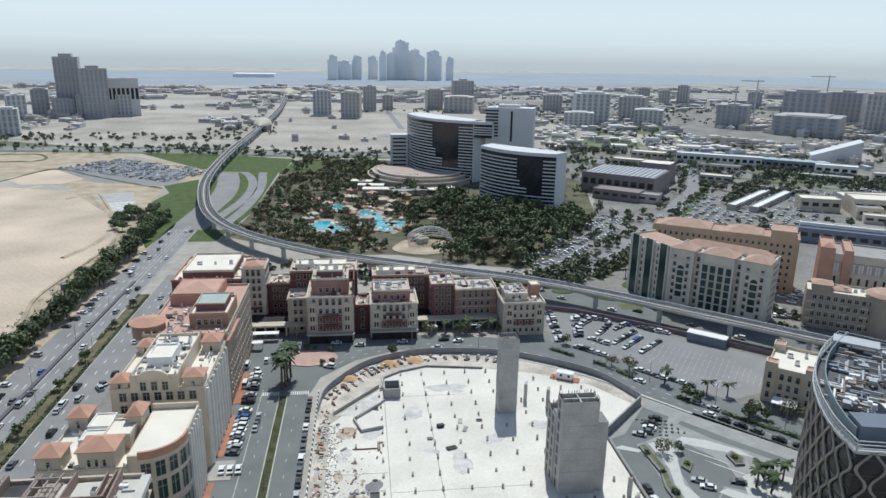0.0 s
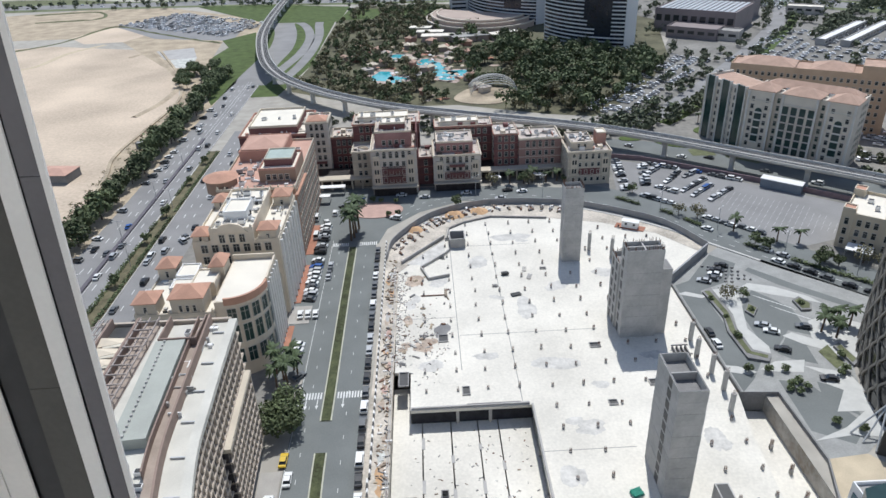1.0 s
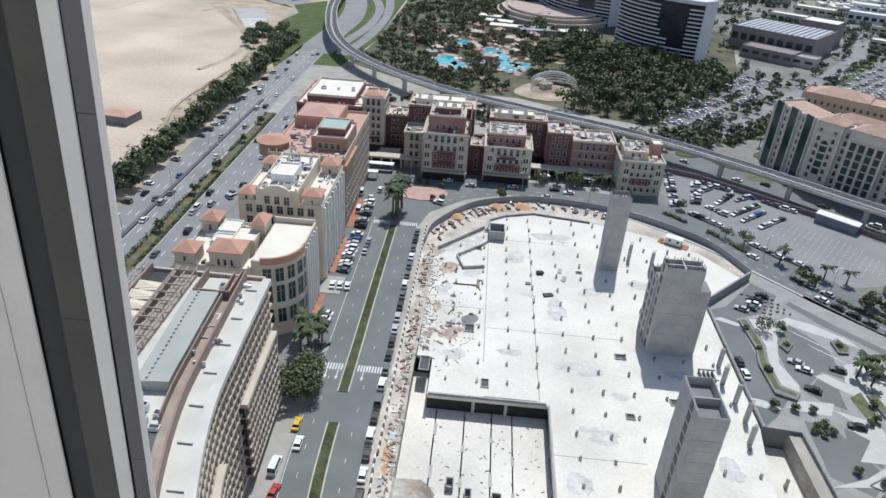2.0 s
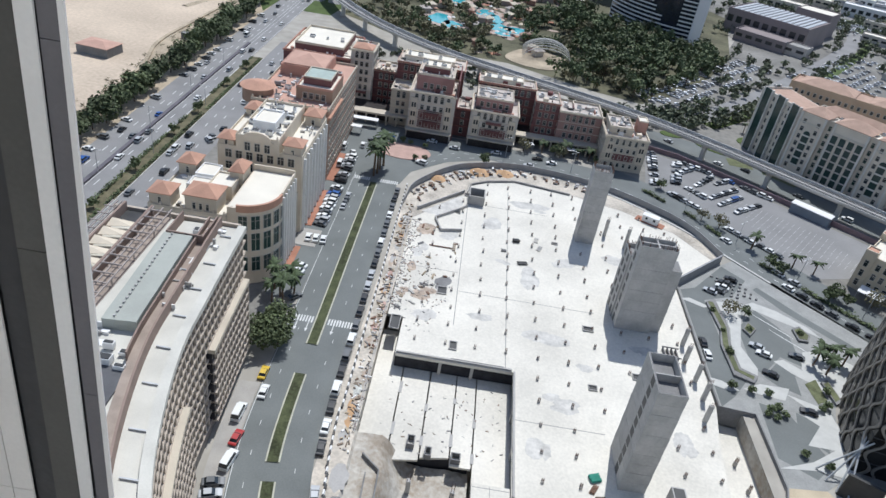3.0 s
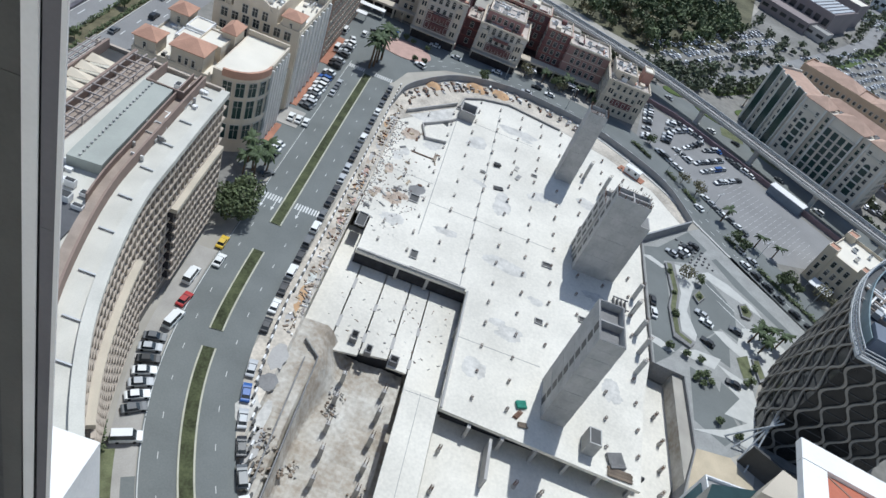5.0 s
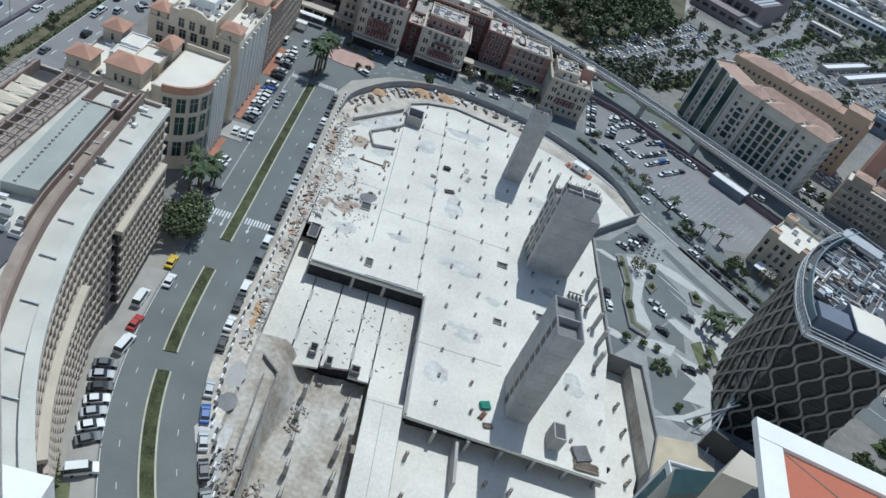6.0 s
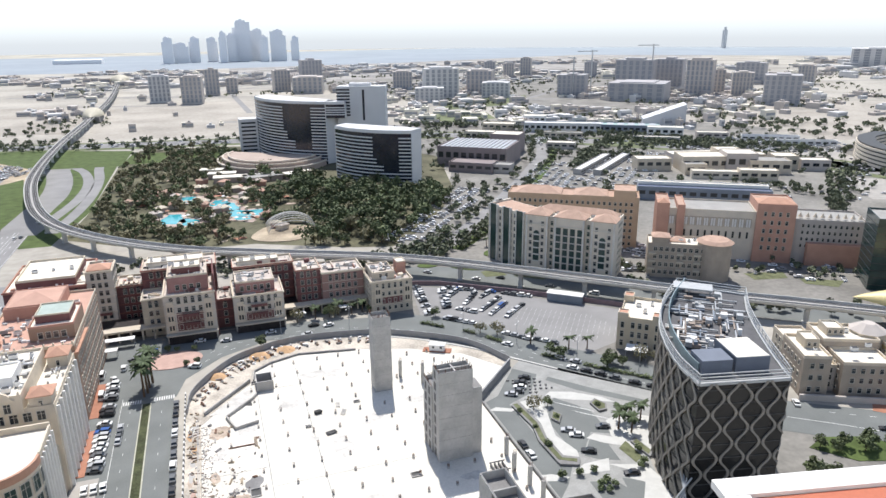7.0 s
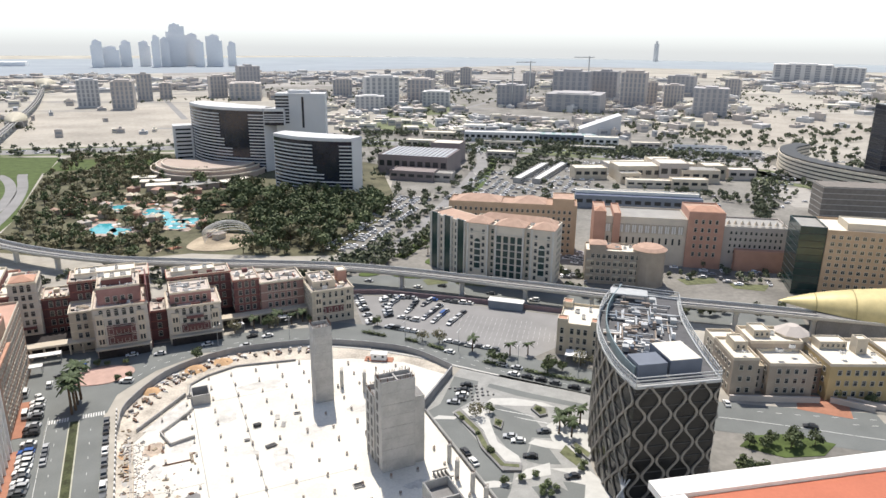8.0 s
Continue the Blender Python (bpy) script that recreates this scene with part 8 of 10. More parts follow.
# hedges and median plants
hedge_lines = [([(-112.5, 62), (-112.5, 338)], 0.8, 1.0, 3.0), ([(-107.8, 62), (-107.8, 338)], 0.7, 0.9, 3.0), ([(78, 258), (94, 242), (103, 229)], 0.8, 1.0, 6), ([(113, 213), (127, 197), (142, 182)], 0.8, 1.0, 6), ([(-44.5, 110), (-45.5, 124)], 0.8, 1.2, 6), ([(-42.6, 84), (-39, 70), (-34, 60)], 0.9, 1.0, 6)]
for pts, w, h, dens in hedge_lines:
    r = random.Random(int(pts[0][0]))
    bm = B()
    L = V2(*pts)
    for a, b in zip(L, L[1:]):
        n = int((b - a).length * dens * 4)
        for k in range(n):
            p = a.lerp(b, r.random())
            if noise.noise(Vector((p.x * 0.12, p.y * 0.12, 7))) < -0.25:
                continue
            leaf(bm, Vector((p.x + r.uniform(-w, w), p.y + r.uniform(-w, w), 0.25 + abs(r.gauss(0, 0.5)) * h)), 0.6, r)
    tagged(obj("hedge", bm, M_LEAF), "low dark green clipped hedge", "hedge", kind="stuff")
mt = make_tree(8, 4.5, 2.0, 260, 0.6, M_LEAF, "small tree in the highway median", group="median trees")
plant(mt, [(-110, y) for y in (118, 146, 178, 206, 238, 262, 296, 322)], 0.8, 1.2, 14, 0.2)
# scrub on the dirt strip
bm = B()
for k in range(150):
    x, y = rv.uniform(-158, -143), rv.uniform(200, 470)
    for q in range(14):
        leaf(bm, Vector((x + rv.gauss(0, 0.7), y + rv.gauss(0, 0.7), 0.1 + abs(rv.gauss(0, 0.35)))), 0.6, rv)
tagged(obj("scrub", bm, M_LEAF2), "dry low scrub on the dirt", "scrub", kind="stuff")

# ---- hotel garden woods ----
GARD = [(-86, 455), (-80, 520), (-78, 700), (-66, 785), (6, 786), (40, 700), (60, 585), (92, 548), (150, 500), (178, 500), (150, 442), (112, 388), (95, 372), (70, 380), (20, 406), (-30, 409), (-66, 440)]
POOLS = [((-27.7, 477.9), 7.3, 16.4), ((-18.2, 466.5), 5.8, 9.6), ((-18.2, 534.3), 6.1, 11.6), ((2.9, 515.0), 6.3, 11.6), ((9.7, 499.8), 6.2, 11.0), ((14.0, 479.2), 8.4, 10.2), ((24.7, 477.5), 6.9, 10.1), ((17.2, 464.7), 5.1, 6.0)]
bt_all, bc_all, bd_all = B(), B(), B()
rg = random.Random(77)
cnt = 0
while cnt < 980:
    x, y = rg.uniform(-88, 180), rg.uniform(370, 788)
    if not inside((x, y), GARD):
        continue
    if any(((x - c[0]) / (a + 1.5)) ** 2 + ((y - c[1] + 4) / (b + 7)) ** 2 < 1 for c, a, b in POOLS):
        continue
    if ((x - 38) / 23) ** 2 + ((y - 418) / 25) ** 2 < 1 or (noise.noise(Vector((x * 0.03, y * 0.03, 0))) > 0.22 and y > 430 and x < 60):
        continue
    if -5 < x < 60 and 560 < y < 640 and rg.random() < 0.7:
        continue
    cnt += 1
    big_ = x > 40 and rg.random() < 0.45
    h, rad = (rg.uniform(8, 13.5), rg.uniform(4.2, 6.8)) if big_ else (rg.uniform(4.0, 8.5), rg.uniform(2.0, 4.2))
    dry = rg.random() < (0.6 if x < 10 else 0.15)
    bc = bd_all if dry else bc_all
    lobes = [(Vector((x, y, h * 0.7)), rad * 0.8)] + [(Vector((x + rg.uniform(-1, 1) * rad * 0.6, y + rg.uniform(-1, 1) * rad * 0.6, h * rg.uniform(0.5, 0.85))), rad * 0.5) for q in range(4)]
    for k in range(120 if big_ else 60):
        c, q = rg.choice(lobes)
        d = Vector((rg.gauss(0, 1), rg.gauss(0, 1), rg.gauss(0, 0.8))).normalized() * q * rg.uniform(0.6, 1.05)
        leaf(bc, c + d, rg.uniform(0.9, 1.7) * (1.25 if big_ else 1.0), rg, 0, d + Vector((0, 0, 0.3 * q)))
    box(bt_all, x - 0.2, x + 0.2, y - 0.2, y + 0.2, 0.05, h * 0.6)
tagged(obj("garden_trees", bc_all, M_LEAF), "dense dark green garden trees round the hotel", "woods", kind="stuff")
tagged(obj("garden_trees", bd_all, M_LEAF2), "dusty olive garden trees", "woods", kind="stuff")
tagged(obj("garden_trunks", bt_all, M_BARK), "trunks of the garden trees", "woods", kind="stuff")
for c, a, b in POOLS:
    bm = B()
    pts = [(c[0] + a * math.cos(q) * (1 + 0.3 * math.sin(3 * q + c[0])), c[1] + b * math.sin(q) * (1 + 0.2 * math.cos(2 * q + c[1]))) for q in [k * math.tau / 30 for k in range(30)]]
    prism(bm, [(c[0] + (p[0] - c[0]) * 1.5, c[1] + (p[1] - c[1]) * 1.45) for p in pts], 0.05, 0.3 + 0.004 * len(str(c[0])) + 0.002 * (int(c[0] * 7 + 300) % 9))
    setting("pool_terrace", bm, M_PAVEP, "pinkish paved pool terrace", "pavement")
    bm = B()
    sheet(bm, pts, 0.36)
    setting("swimming_pool", bm, M_WATER, "turquoise swimming pool water", "water")
# parasols and loungers
for k in range(46):
    c, a, b = rg.choice(POOLS)
    q = rg.uniform(0, 6.28)
    x, y = c[0] + a * 1.2 * math.cos(q), c[1] + b * 1.25 * math.sin(q)
    p = thing("parasol", x, y, 0.3, rg.uniform(0, 90), "pale pool parasol on a pole", "parasol", "pool parasols")
    bm = B()
    bmesh.ops.create_cone(bm, cap_ends=True, segments=8, radius1=1.6, radius2=0.1, depth=0.7)
    for v in bm.verts:
        v.co.z += 2.4
    part("canopy", bm, rg.choice([M_WHITE, M_SAIL, M_TILE]), p)
    bm = B()
    box(bm, -0.05, 0.05, -0.05, 0.05, 0, 2.3)
    part("pole", bm, M_STEEL, p)
for k in range(60):
    x, y = rg.gauss(0, 26), rg.gauss(505, 48)
    bm = B()
    prism(bm, [(x + rg.uniform(2, 5) * math.cos(q), y + rg.uniform(1.5, 4) * math.sin(q)) for q in [i * math.tau / 9 for i in range(9)]], 0.05, 0.22)
    setting("garden_terrace", bm, rg.choice([M_PAVEP, M_REDPAVE, M_SAND]), "small paved garden terrace", "pavement")
for k in range(44):
    x, y = rg.gauss(-6, 30), rg.gauss(520, 42)
    if any(((x - c[0]) / (a + 3)) ** 2 + ((y - c[1]) / (b + 3)) ** 2 < 1 for c, a, b in POOLS) or not inside((x, y), GARD):
        continue
    hu = thing("garden_hut", x, y, 0.05, rg.uniform(0, 90), "small garden hut with a pale pitched roof", "hut", "garden huts")
    w_, d_ = rg.uniform(1.8, 4.2), rg.uniform(1.6, 3.2)
    bm = B()
    box(bm, -w_, w_, -d_, d_, 0, 3.4)
    part("wall", bm, rg.choice([M_PODIUM, M_PINK, M_BEIGE]), hu)
    hip(hu, -w_, w_, -d_, d_, 3.4, 1.8, rg.choice([M_TILE2, M_PINKROOF, M_SAIL, M_ROOFP]), 0.6)
# domed trellis over a sand court
bm = B()
prism(bm, [(38 + 19 * math.cos(q) + 2 * math.sin(3 * q), 419 + 19 * math.sin(q)) for q in [k * math.tau / 26 for k in range(26)]], 0.05, 0.4)
setting("sand_court", bm, M_DIRT, "pale sandy court in the garden", "sand")
tl = thing("trellis_dome", 44, 424, 0.4, 0, "pale arched trellis dome over a sand court", "trellis")
for k in range(9):
    bm = B()
    prev = None
    for i in range(17):
        a = math.pi * i / 16
        p = Vector((15 * math.cos(a), -6 + k * 2.6 + 2.5 * math.sin(a), (5.5 + 4.0 * math.sin(math.pi * (k + 1) / 10)) * math.sin(a)))
        row = [bm.verts.new(p + Vector(o)) for o in ((0, -0.25, -0.25), (0, 0.25, -0.25), (0, 0.25, 0.25), (0, -0.25, 0.25))]
        if prev:
            for j in range(4):
                bm.faces.new((prev[j], prev[(j + 1) % 4], row[(j + 1) % 4], row[j]))
        prev = row
    part("arch_rib", bm, M_PAVEW, tl)

# trees of the wider town
bc_all, bd_all = B(), B()


def far_tree(x, y, h, rad, n=22, bmx=None):
    for k in range(n):
        d = Vector((rg.gauss(0, 1), rg.gauss(0, 1), rg.gauss(0, 0.8))).normalized() * rad * rg.uniform(0.4, 1.0)
        leaf(bmx if bmx is not None else bc_all, Vector((x, y, h * 0.62)) + Vector((d.x, d.y, d.z * h / rad * 0.4)), rad * 0.7, rg, 0, d + Vector((0, 0, 0.3 * rad)))


for i in range(len(FH) - 1):
    for k in range(10):
        p = FH[i].lerp(FH[i + 1], rg.random())
        t = (FH[i + 1] - FH[i]).normalized()
        o = rg.choice([-30, -24, -20, 0, 0, 20, 24, 28, 34]) + rg.uniform(-2, 2)
        far_tree(p.x + t.y * o, p.y - t.x * o, rg.uniform(4, 8), rg.uniform(2, 3.6))
for k in range(260):
    a = rg.random()
    p = R3[min(len(R3) - 1, int(a * len(R3)))]
    far_tree(p.x + rg.choice([-9, -11, 10, 14, 17]) + rg.uniform(-3, 3), p.y + rg.uniform(-8, 8), rg.uniform(4, 7), rg.uniform(1.8, 3))
for k in range(1050):
    x, y = rg.uniform(150, 760), rg.uniform(380, 900)
    if noise.noise(Vector((x * 0.012, y * 0.012, 2))) > -0.05 and not (200 < x < 320 and 470 < y < 600 and rg.random() < 0.6):
        far_tree(x, y, rg.uniform(4, 8), rg.uniform(2, 3.6))
for k in range(420):
    x = rg.uniform(-84, 150)
    yv = 392 - max(0, x + 10) * 0.5 - max(0, -20 - x) * 0.1
    y = yv - rg.uniform(4, 42 if x < 30 else 14)
    if x < 84 and y > 318 and noise.noise(Vector((x * 0.05, y * 0.05, 12))) > -0.12:
        far_tree(x, y, rg.uniform(1.6, 5), rg.uniform(1.0, 2.4), 26)
for k in range(330):
    x, y = rg.uniform(190, 330), rg.uniform(170, 330)
    s = (x - 190) * 0.72 + (y - 260)
    if -24 < s < 4 and noise.noise(Vector((x * 0.05, y * 0.05, 2))) > 0.0:
        far_tree(x, y, rg.uniform(3, 6), rg.uniform(1.4, 2.4), 40)
for k in range(160):
    far_tree(rg.uniform(-560, -150), rg.choice([960, 975, 1010, 880, 890]) + rg.uniform(-12, 12), rg.uniform(3, 7), rg.uniform(2, 4))
for k in range(200):
    x = rg.uniform(1000, 1700)
    far_tree(x * 0.62, rg.uniform(430, 700), rg.uniform(5, 8), rg.uniform(3, 5))
tagged(obj("town_trees", bc_all, M_LEAFF), "scattered dark green town trees", "woods", kind="stuff")

# ---- cars ----
def car_paint(name, c, rough=0.35):
    return mat(name, c, rough, 0.0, var=0.04, bump=0, spec=0.5)


PAINTS = {"white": car_paint("white_car_paint", (0.72, 0.72, 0.70)), "silver": car_paint("silver_car_paint", (0.42, 0.43, 0.44)), "black": car_paint("black_car_paint", (0.018, 0.018, 0.02)), "grey": car_paint("grey_car_paint", (0.11, 0.115, 0.12)), "red": car_paint("red_car_paint", (0.38, 0.03, 0.03)), "blue": car_paint("blue_car_paint", (0.03, 0.10, 0.32)), "yellow": car_paint("taxi_yellow_paint", (0.62, 0.42, 0.04))}
M_TYRE = mat("tyre_rubber", (0.02, 0.02, 0.02), 0.9, var=0.1, bump=0)


def car_thing(color, kind="saloon"):
    """A parked car: shaped body, glazed cabin, roof, lights and four wheels."""
    L, W, H1, H2 = {"saloon": (4.6, 1.8, 0.85, 1.42), "suv": (4.8, 1.92, 1.05, 1.8), "van": (5.6, 2.0, 1.2, 2.4)}[kind]
    t = thing("car" if kind != "van" else "van", 0, 0, 0, 0, color + " " + {"saloon": "saloon car with dark windows standing on asphalt", "suv": "off-road car with dark windows standing on asphalt", "van": "minibus van with dark windows standing on asphalt"}[kind], "car" if kind != "van" else "van", "cars")
    bm = B()
    prof = [(-L / 2, 0.32), (-L / 2, H1 - 0.12), (-L / 2 + 0.25, H1), (L / 2 - 0.9, H1), (L / 2 - 0.12, H1 - 0.2), (L / 2, 0.5), (L / 2 - 0.05, 0.32)]
    a = [bm.verts.new((-W / 2, x, z)) for x, z in prof]
    b = [bm.verts.new((W / 2, x, z)) for x, z in prof]
    for i in range(len(prof)):
        j = (i + 1) % len(prof)
        bm.faces.new((a[i], a[j], b[j], b[i]))
    bm.faces.new(a[::-1])
    bm.faces.new(b)
    bmesh.ops.recalc_face_normals(bm, faces=bm.faces)
    part("body", bm, PAINTS[color], t)
    y0, y1 = {"saloon": (-1.75, 1.0), "suv": (-2.25, 1.0), "van": (-2.7, 1.7)}[kind]
    bm = B()
    lo = [bm.verts.new((x, y, H1 - 0.02)) for x, y in ((-W / 2 + 0.06, y0), (W / 2 - 0.06, y0), (W / 2 - 0.06, y1), (-W / 2 + 0.06, y1))]
    k = 0.55 if kind == "saloon" else 0.2
    hi = [bm.verts.new((x, y, H2 - 0.05)) for x, y in ((-W / 2 + 0.24, y0 + k), (W / 2 - 0.24, y0 + k), (W / 2 - 0.24, y1 - 0.75), (-W / 2 + 0.24, y1 - 0.75))]
    for i in range(4):
        bm.faces.new((lo[i], lo[(i + 1) % 4], hi[(i + 1) % 4], hi[i]))
    bm.faces.new(hi)
    part("cabin_glass", bm, M_GLASS, t)
    bm = B()
    box(bm, -W / 2 + 0.2, W / 2 - 0.2, y0 + k - 0.05, y1 - 0.7, H2 - 0.05, H2)
    part("roof", bm, PAINTS[color], t)
    for sx in (-1, 1):
        for sy in (-1.42, 1.42):
            bm = B()
            bmesh.ops.create_cone(bm, cap_ends=True, segments=10, radius1=0.34, radius2=0.34, depth=0.22)
            bmesh.ops.transform(bm, matrix=pose(sx * (W / 2 - 0.08), sy, 0.34, 0, 90, 0), verts=bm.verts)
            part("wheel", bm, M_TYRE, t)
    return t


TEMPL = {}


def park(color, kind, x, y, rz, z=0.08):
    key = (color, kind)
    m = pose(x, y, z, 0, 0, rz)
    if key not in TEMPL:
        TEMPL[key] = car_thing(color, kind)
        TEMPL[key].matrix_basis = m
        return TEMPL[key]
    return copy_thing(TEMPL[key], m)


rc = random.Random(90)


def pick():
    return rc.choice(["white"] * 16 + ["silver"] * 8 + ["black"] * 7 + ["grey"] * 8 + ["blue"]), rc.choice(["saloon"] * 3 + ["suv"] * 2)


# east side of the street
d = 0.0
line = offset_line(ST, 9.6)
pos, L = [], 0.0
for a, b in zip(line, line[1:]):
    seg = (b - a).length
    while d <= L + seg:
        p = a + (b - a) * ((d - L) / seg)
        t = (b - a).normalized()
        pos.append((p.x, p.y, math.degrees(math.atan2(t.y, t.x)) - 90))
        d += 6.1
    L += seg
for x, y, rz in pos:
    if y < 56 or y > 226 or rc.random() < 0.1:
        continue
    col, kind = rc.choice(["white", "white", "black", "black", "black", "grey", "grey", "grey", "silver"]), rc.choice(["saloon", "saloon", "saloon", "suv"])
    if 79 < y < 86:
        col, kind = "blue", "saloon"
    park(col, kind, x, y, rz + rc.uniform(-2, 2))
# bays before the cream houses
for y in [158 + k * 2.55 for k in range(4)] + [190.5 + k * 2.62 for k in range(11)] + [222.5 + k * 2.62 for k in range(3)] + [233 + k * 2.62 for k in range(5)]:
    park(*pick(), -41.2 + rc.uniform(-0.3, 0.3), y, 80 + rc.uniform(-3, 3))
    if 195 < y < 212 and rc.random() < 0.6:
        park(*pick(), -36.2, y + 1, rc.uniform(-3, 3))
for k in range(3):
    park("white", "saloon", -42.6 + k * 2.4, 181.5, 5, 0.19)
park("white", "van", -44.2, 236, 0)
park("white", "van", -46.0, 252, 0)
for x, y, rz in ((-41.5, 248, 20), (-39, 256, 0), (-36, 262, 60), (-30, 270, 80), (-12, 271, 88), (-2, 268, 85), (-14, 248.6, 70), (16, 270, 92), (34, 271, 95), (40, 269, 92)):
    park(*pick(), x, y, rz)
# angled bays by the curve of the street
for k, col in enumerate(["grey", "silver", "black", "white", "silver", "white", "grey"]):
    i = 22 - k
    y = 87 - k * 2.75
    p = offset_line(ST, -11.0)[min(range(len(ST)), key=lambda q: abs(ST[q].y - y))]
    park(col, "saloon", p.x, y, -74 + k * 3, 0.22)
park("white", "van", -31.4, 64.5, -66, 0.22)
for x, y, rz, col, kind in ((-37.6, 119.5, 0, "yellow", "saloon"), (-35.7, 113.5, 0, "white", "saloon"), (-39, 106, -2, "white", "van"), (-37.2, 99, -6, "red", "saloon"), (-36.6, 92.8, -8, "white", "van"), (-38.6, 150.6, -40, "grey", "saloon")):
    park(col, kind, x, y, rz)
# highway traffic and its roadside bays
for y in range(180, 420, 9):
    if rc.random() < 0.6:
        park(*pick(), -131.5 + rc.uniform(-0.4, 0.4), y + rc.uniform(-2, 2), 78)
for k in range(24):
    park(*pick(), rc.choice([-128.6, -125.4, -122.6, -119, -115.8]), rc.uniform(140, 470), 0)
for k in range(26):
    park(*pick(), rc.choice([-104.6, -100.5, -96.2, -94.8]), rc.uniform(120, 345), rc.choice([0, 0, 0, 40]))
park("white", "van", -126, 372, 0)
# car park
rows = [((84.2, 266), (88.2, 299), 12, 100), ((94, 270), (99, 292), 8, 95), ((99, 266), (105, 259), 4, 50), ((104, 272), (112, 282), 5, 125), ((108, 262), (120, 272), 9, 128), ((110.5, 257), (120, 265), 8, 128), ((116, 252), (128, 262), 9, 128), ((102, 293), (112, 286.5), 5, 55), ((90, 258), (98, 250), 5, 45), ((98, 281), (106, 289), 4, 130), ((114, 277), (122, 283), 4, 128), ((120, 281), (134, 270), 6, 52), ((108, 235), (114, 228), 4, 45), ((117, 226), (122, 221), 3, 45)]
for a, b, n, rz in rows:
    for k in range(n):
        if rc.random() < 0.15:
            continue
        p = Vector(a).lerp(Vector(b), k / max(1, n - 1))
        park(*pick(), p.x + rc.uniform(-0.2, 0.2), p.y + rc.uniform(-0.2, 0.2), rz + rc.uniform(-4, 4))
# ring road and forecourt
for x, y, rz, col in ((118.5, 199.5, 40, "white"), (122, 195.5, 40, "black"), (125.5, 191.5, 42, "black"), (129, 187.5, 43, "grey"), (133.5, 182, 44, "black"), (138, 177.5, 44, "black"), (118, 208, 42, "white"), (122, 203.5, 42, "silver"), (104, 226, 40, "white"), (80, 161, 0, "black"), (80, 155.5, 0, "white"), (96.6, 163.2, 60, "silver"), (97.8, 160, 65, "white"), (97, 151.4, 60, "black"), (108, 161.5, 70, "grey"), (103, 138, 75, "black"), (95.6, 195.6, 60, "black"), (92, 190.6, 60, "grey"), (89, 189.4, 60, "silver"), (98.4, 198.6, 60, "black"), (94, 193, 60, "white"), (190, 130, 50, "black"), (176, 152, -30, "white"), (213, 146, 40, "white"), (62, 254.5, 70, "white"), (30, 263, 88, "silver")):
    park(col, "saloon", x, y, rz)
# cars on the roads beyond
for k in range(12):
    p = R3[rc.randrange(4, len(R3))]
    park(*pick(), p.x + rc.uniform(-4, 4), p.y + rc.uniform(-4, 4), -38)
for p in ((120, 300), (150, 278), (165, 262), (132, 297), (100, 318), (85, 326)):
    park(*pick(), p[0], p[1], 48)

for k in range(14):
    x = 215 + k * 7 + rc.uniform(-2, 2)
    park(*pick(), x, 262 - (x - 190) * 0.72 + rc.uniform(-10, 4), rc.choice([55, -35]))
# crowded far car parks
bm = B()
M_CARS = mat("mixed_car_paint", (0.58, 0.58, 0.59), 0.4, var=0.05, bump=0, spec=0.5, island=0.9)


def tiny_car(x, y, rz, z=0.1):
    m = pose(x, y, z, 0, 0, rz)
    box(bm, -0.9, 0.9, -2.2, 2.2, 0.3, 0.95, 0, m)
    box(bm, -0.82, 0.82, -1.5, 0.9, 0.95, 1.3, 1, m)
    box(bm, -0.74, 0.74, -1.3, 0.7, 1.3, 1.45, 0, m)


for i in range(15):
    for j in range(24):
        u, v_ = i / 15, j / 24
        x = -305 + 128 * v_ + 40 * u
        y = 735 - 85 * v_ + 62 * u
        if rc.random() < 0.75:
            tiny_car(x + rc.uniform(-1, 1), y, -30 + rc.uniform(-4, 4))
for i in range(9):
    for j in range(26):
        p = Vector((104, 372)).lerp(Vector((196, 486)), j / 25) + Vector((0.78, -0.63)) * (-18 + i * 3.6) * (1 if i % 2 else 1)
        if i in (1, 2, 4, 5, 7) and rc.random() < 0.8:
            tiny_car(p.x + rc.uniform(-0.6, 0.6), p.y, -39 + 90)
for i in range(14):
    for j in range(20):
        p = Vector((210, 470)).lerp(Vector((300, 570)), j / 19) + Vector((0.74, -0.67)) * (i * 7.5)
        if rc.random() < 0.72:
            tiny_car(p.x + rc.uniform(-1, 1), p.y + rc.uniform(-1, 1), 45)
for i in range(5):
    for j in range(14):
        p = Vector((196, 330)).lerp(Vector((222, 295)), j / 13) + Vector((0.8, 0.6)) * (i * 5)
        if rc.random() < 0.6:
            tiny_car(p.x, p.y, 50)
for i in range(7):
    for j in range(40):
        if rc.random() < 0.6:
            tiny_car(480 + j * 5 - i * 6, 560 + i * 14 - j * 2, 60)
for k in range(260):
    q = rc.randrange(0, len(FH) - 1)
    p = FH[q].lerp(FH[q + 1], rc.random())
    t = (FH[q + 1] - FH[q]).normalized()
    o = rc.choice([-12, -8, -4, 4, 8, 12])
    tiny_car(p.x + t.y * o, p.y - t.x * o, math.degrees(math.atan2(t.y, t.x)) - 90)
tagged(obj("parked_cars", bm, [M_CARS, M_GLASS]), "crowded rows of parked cars in mixed colours", "cars", kind="stuff")

# ---- large curved hotel above the garden ----
gh = thing("curved_hotel", label="large hotel of curved navy glass wings with white floor bands", category="hotel")


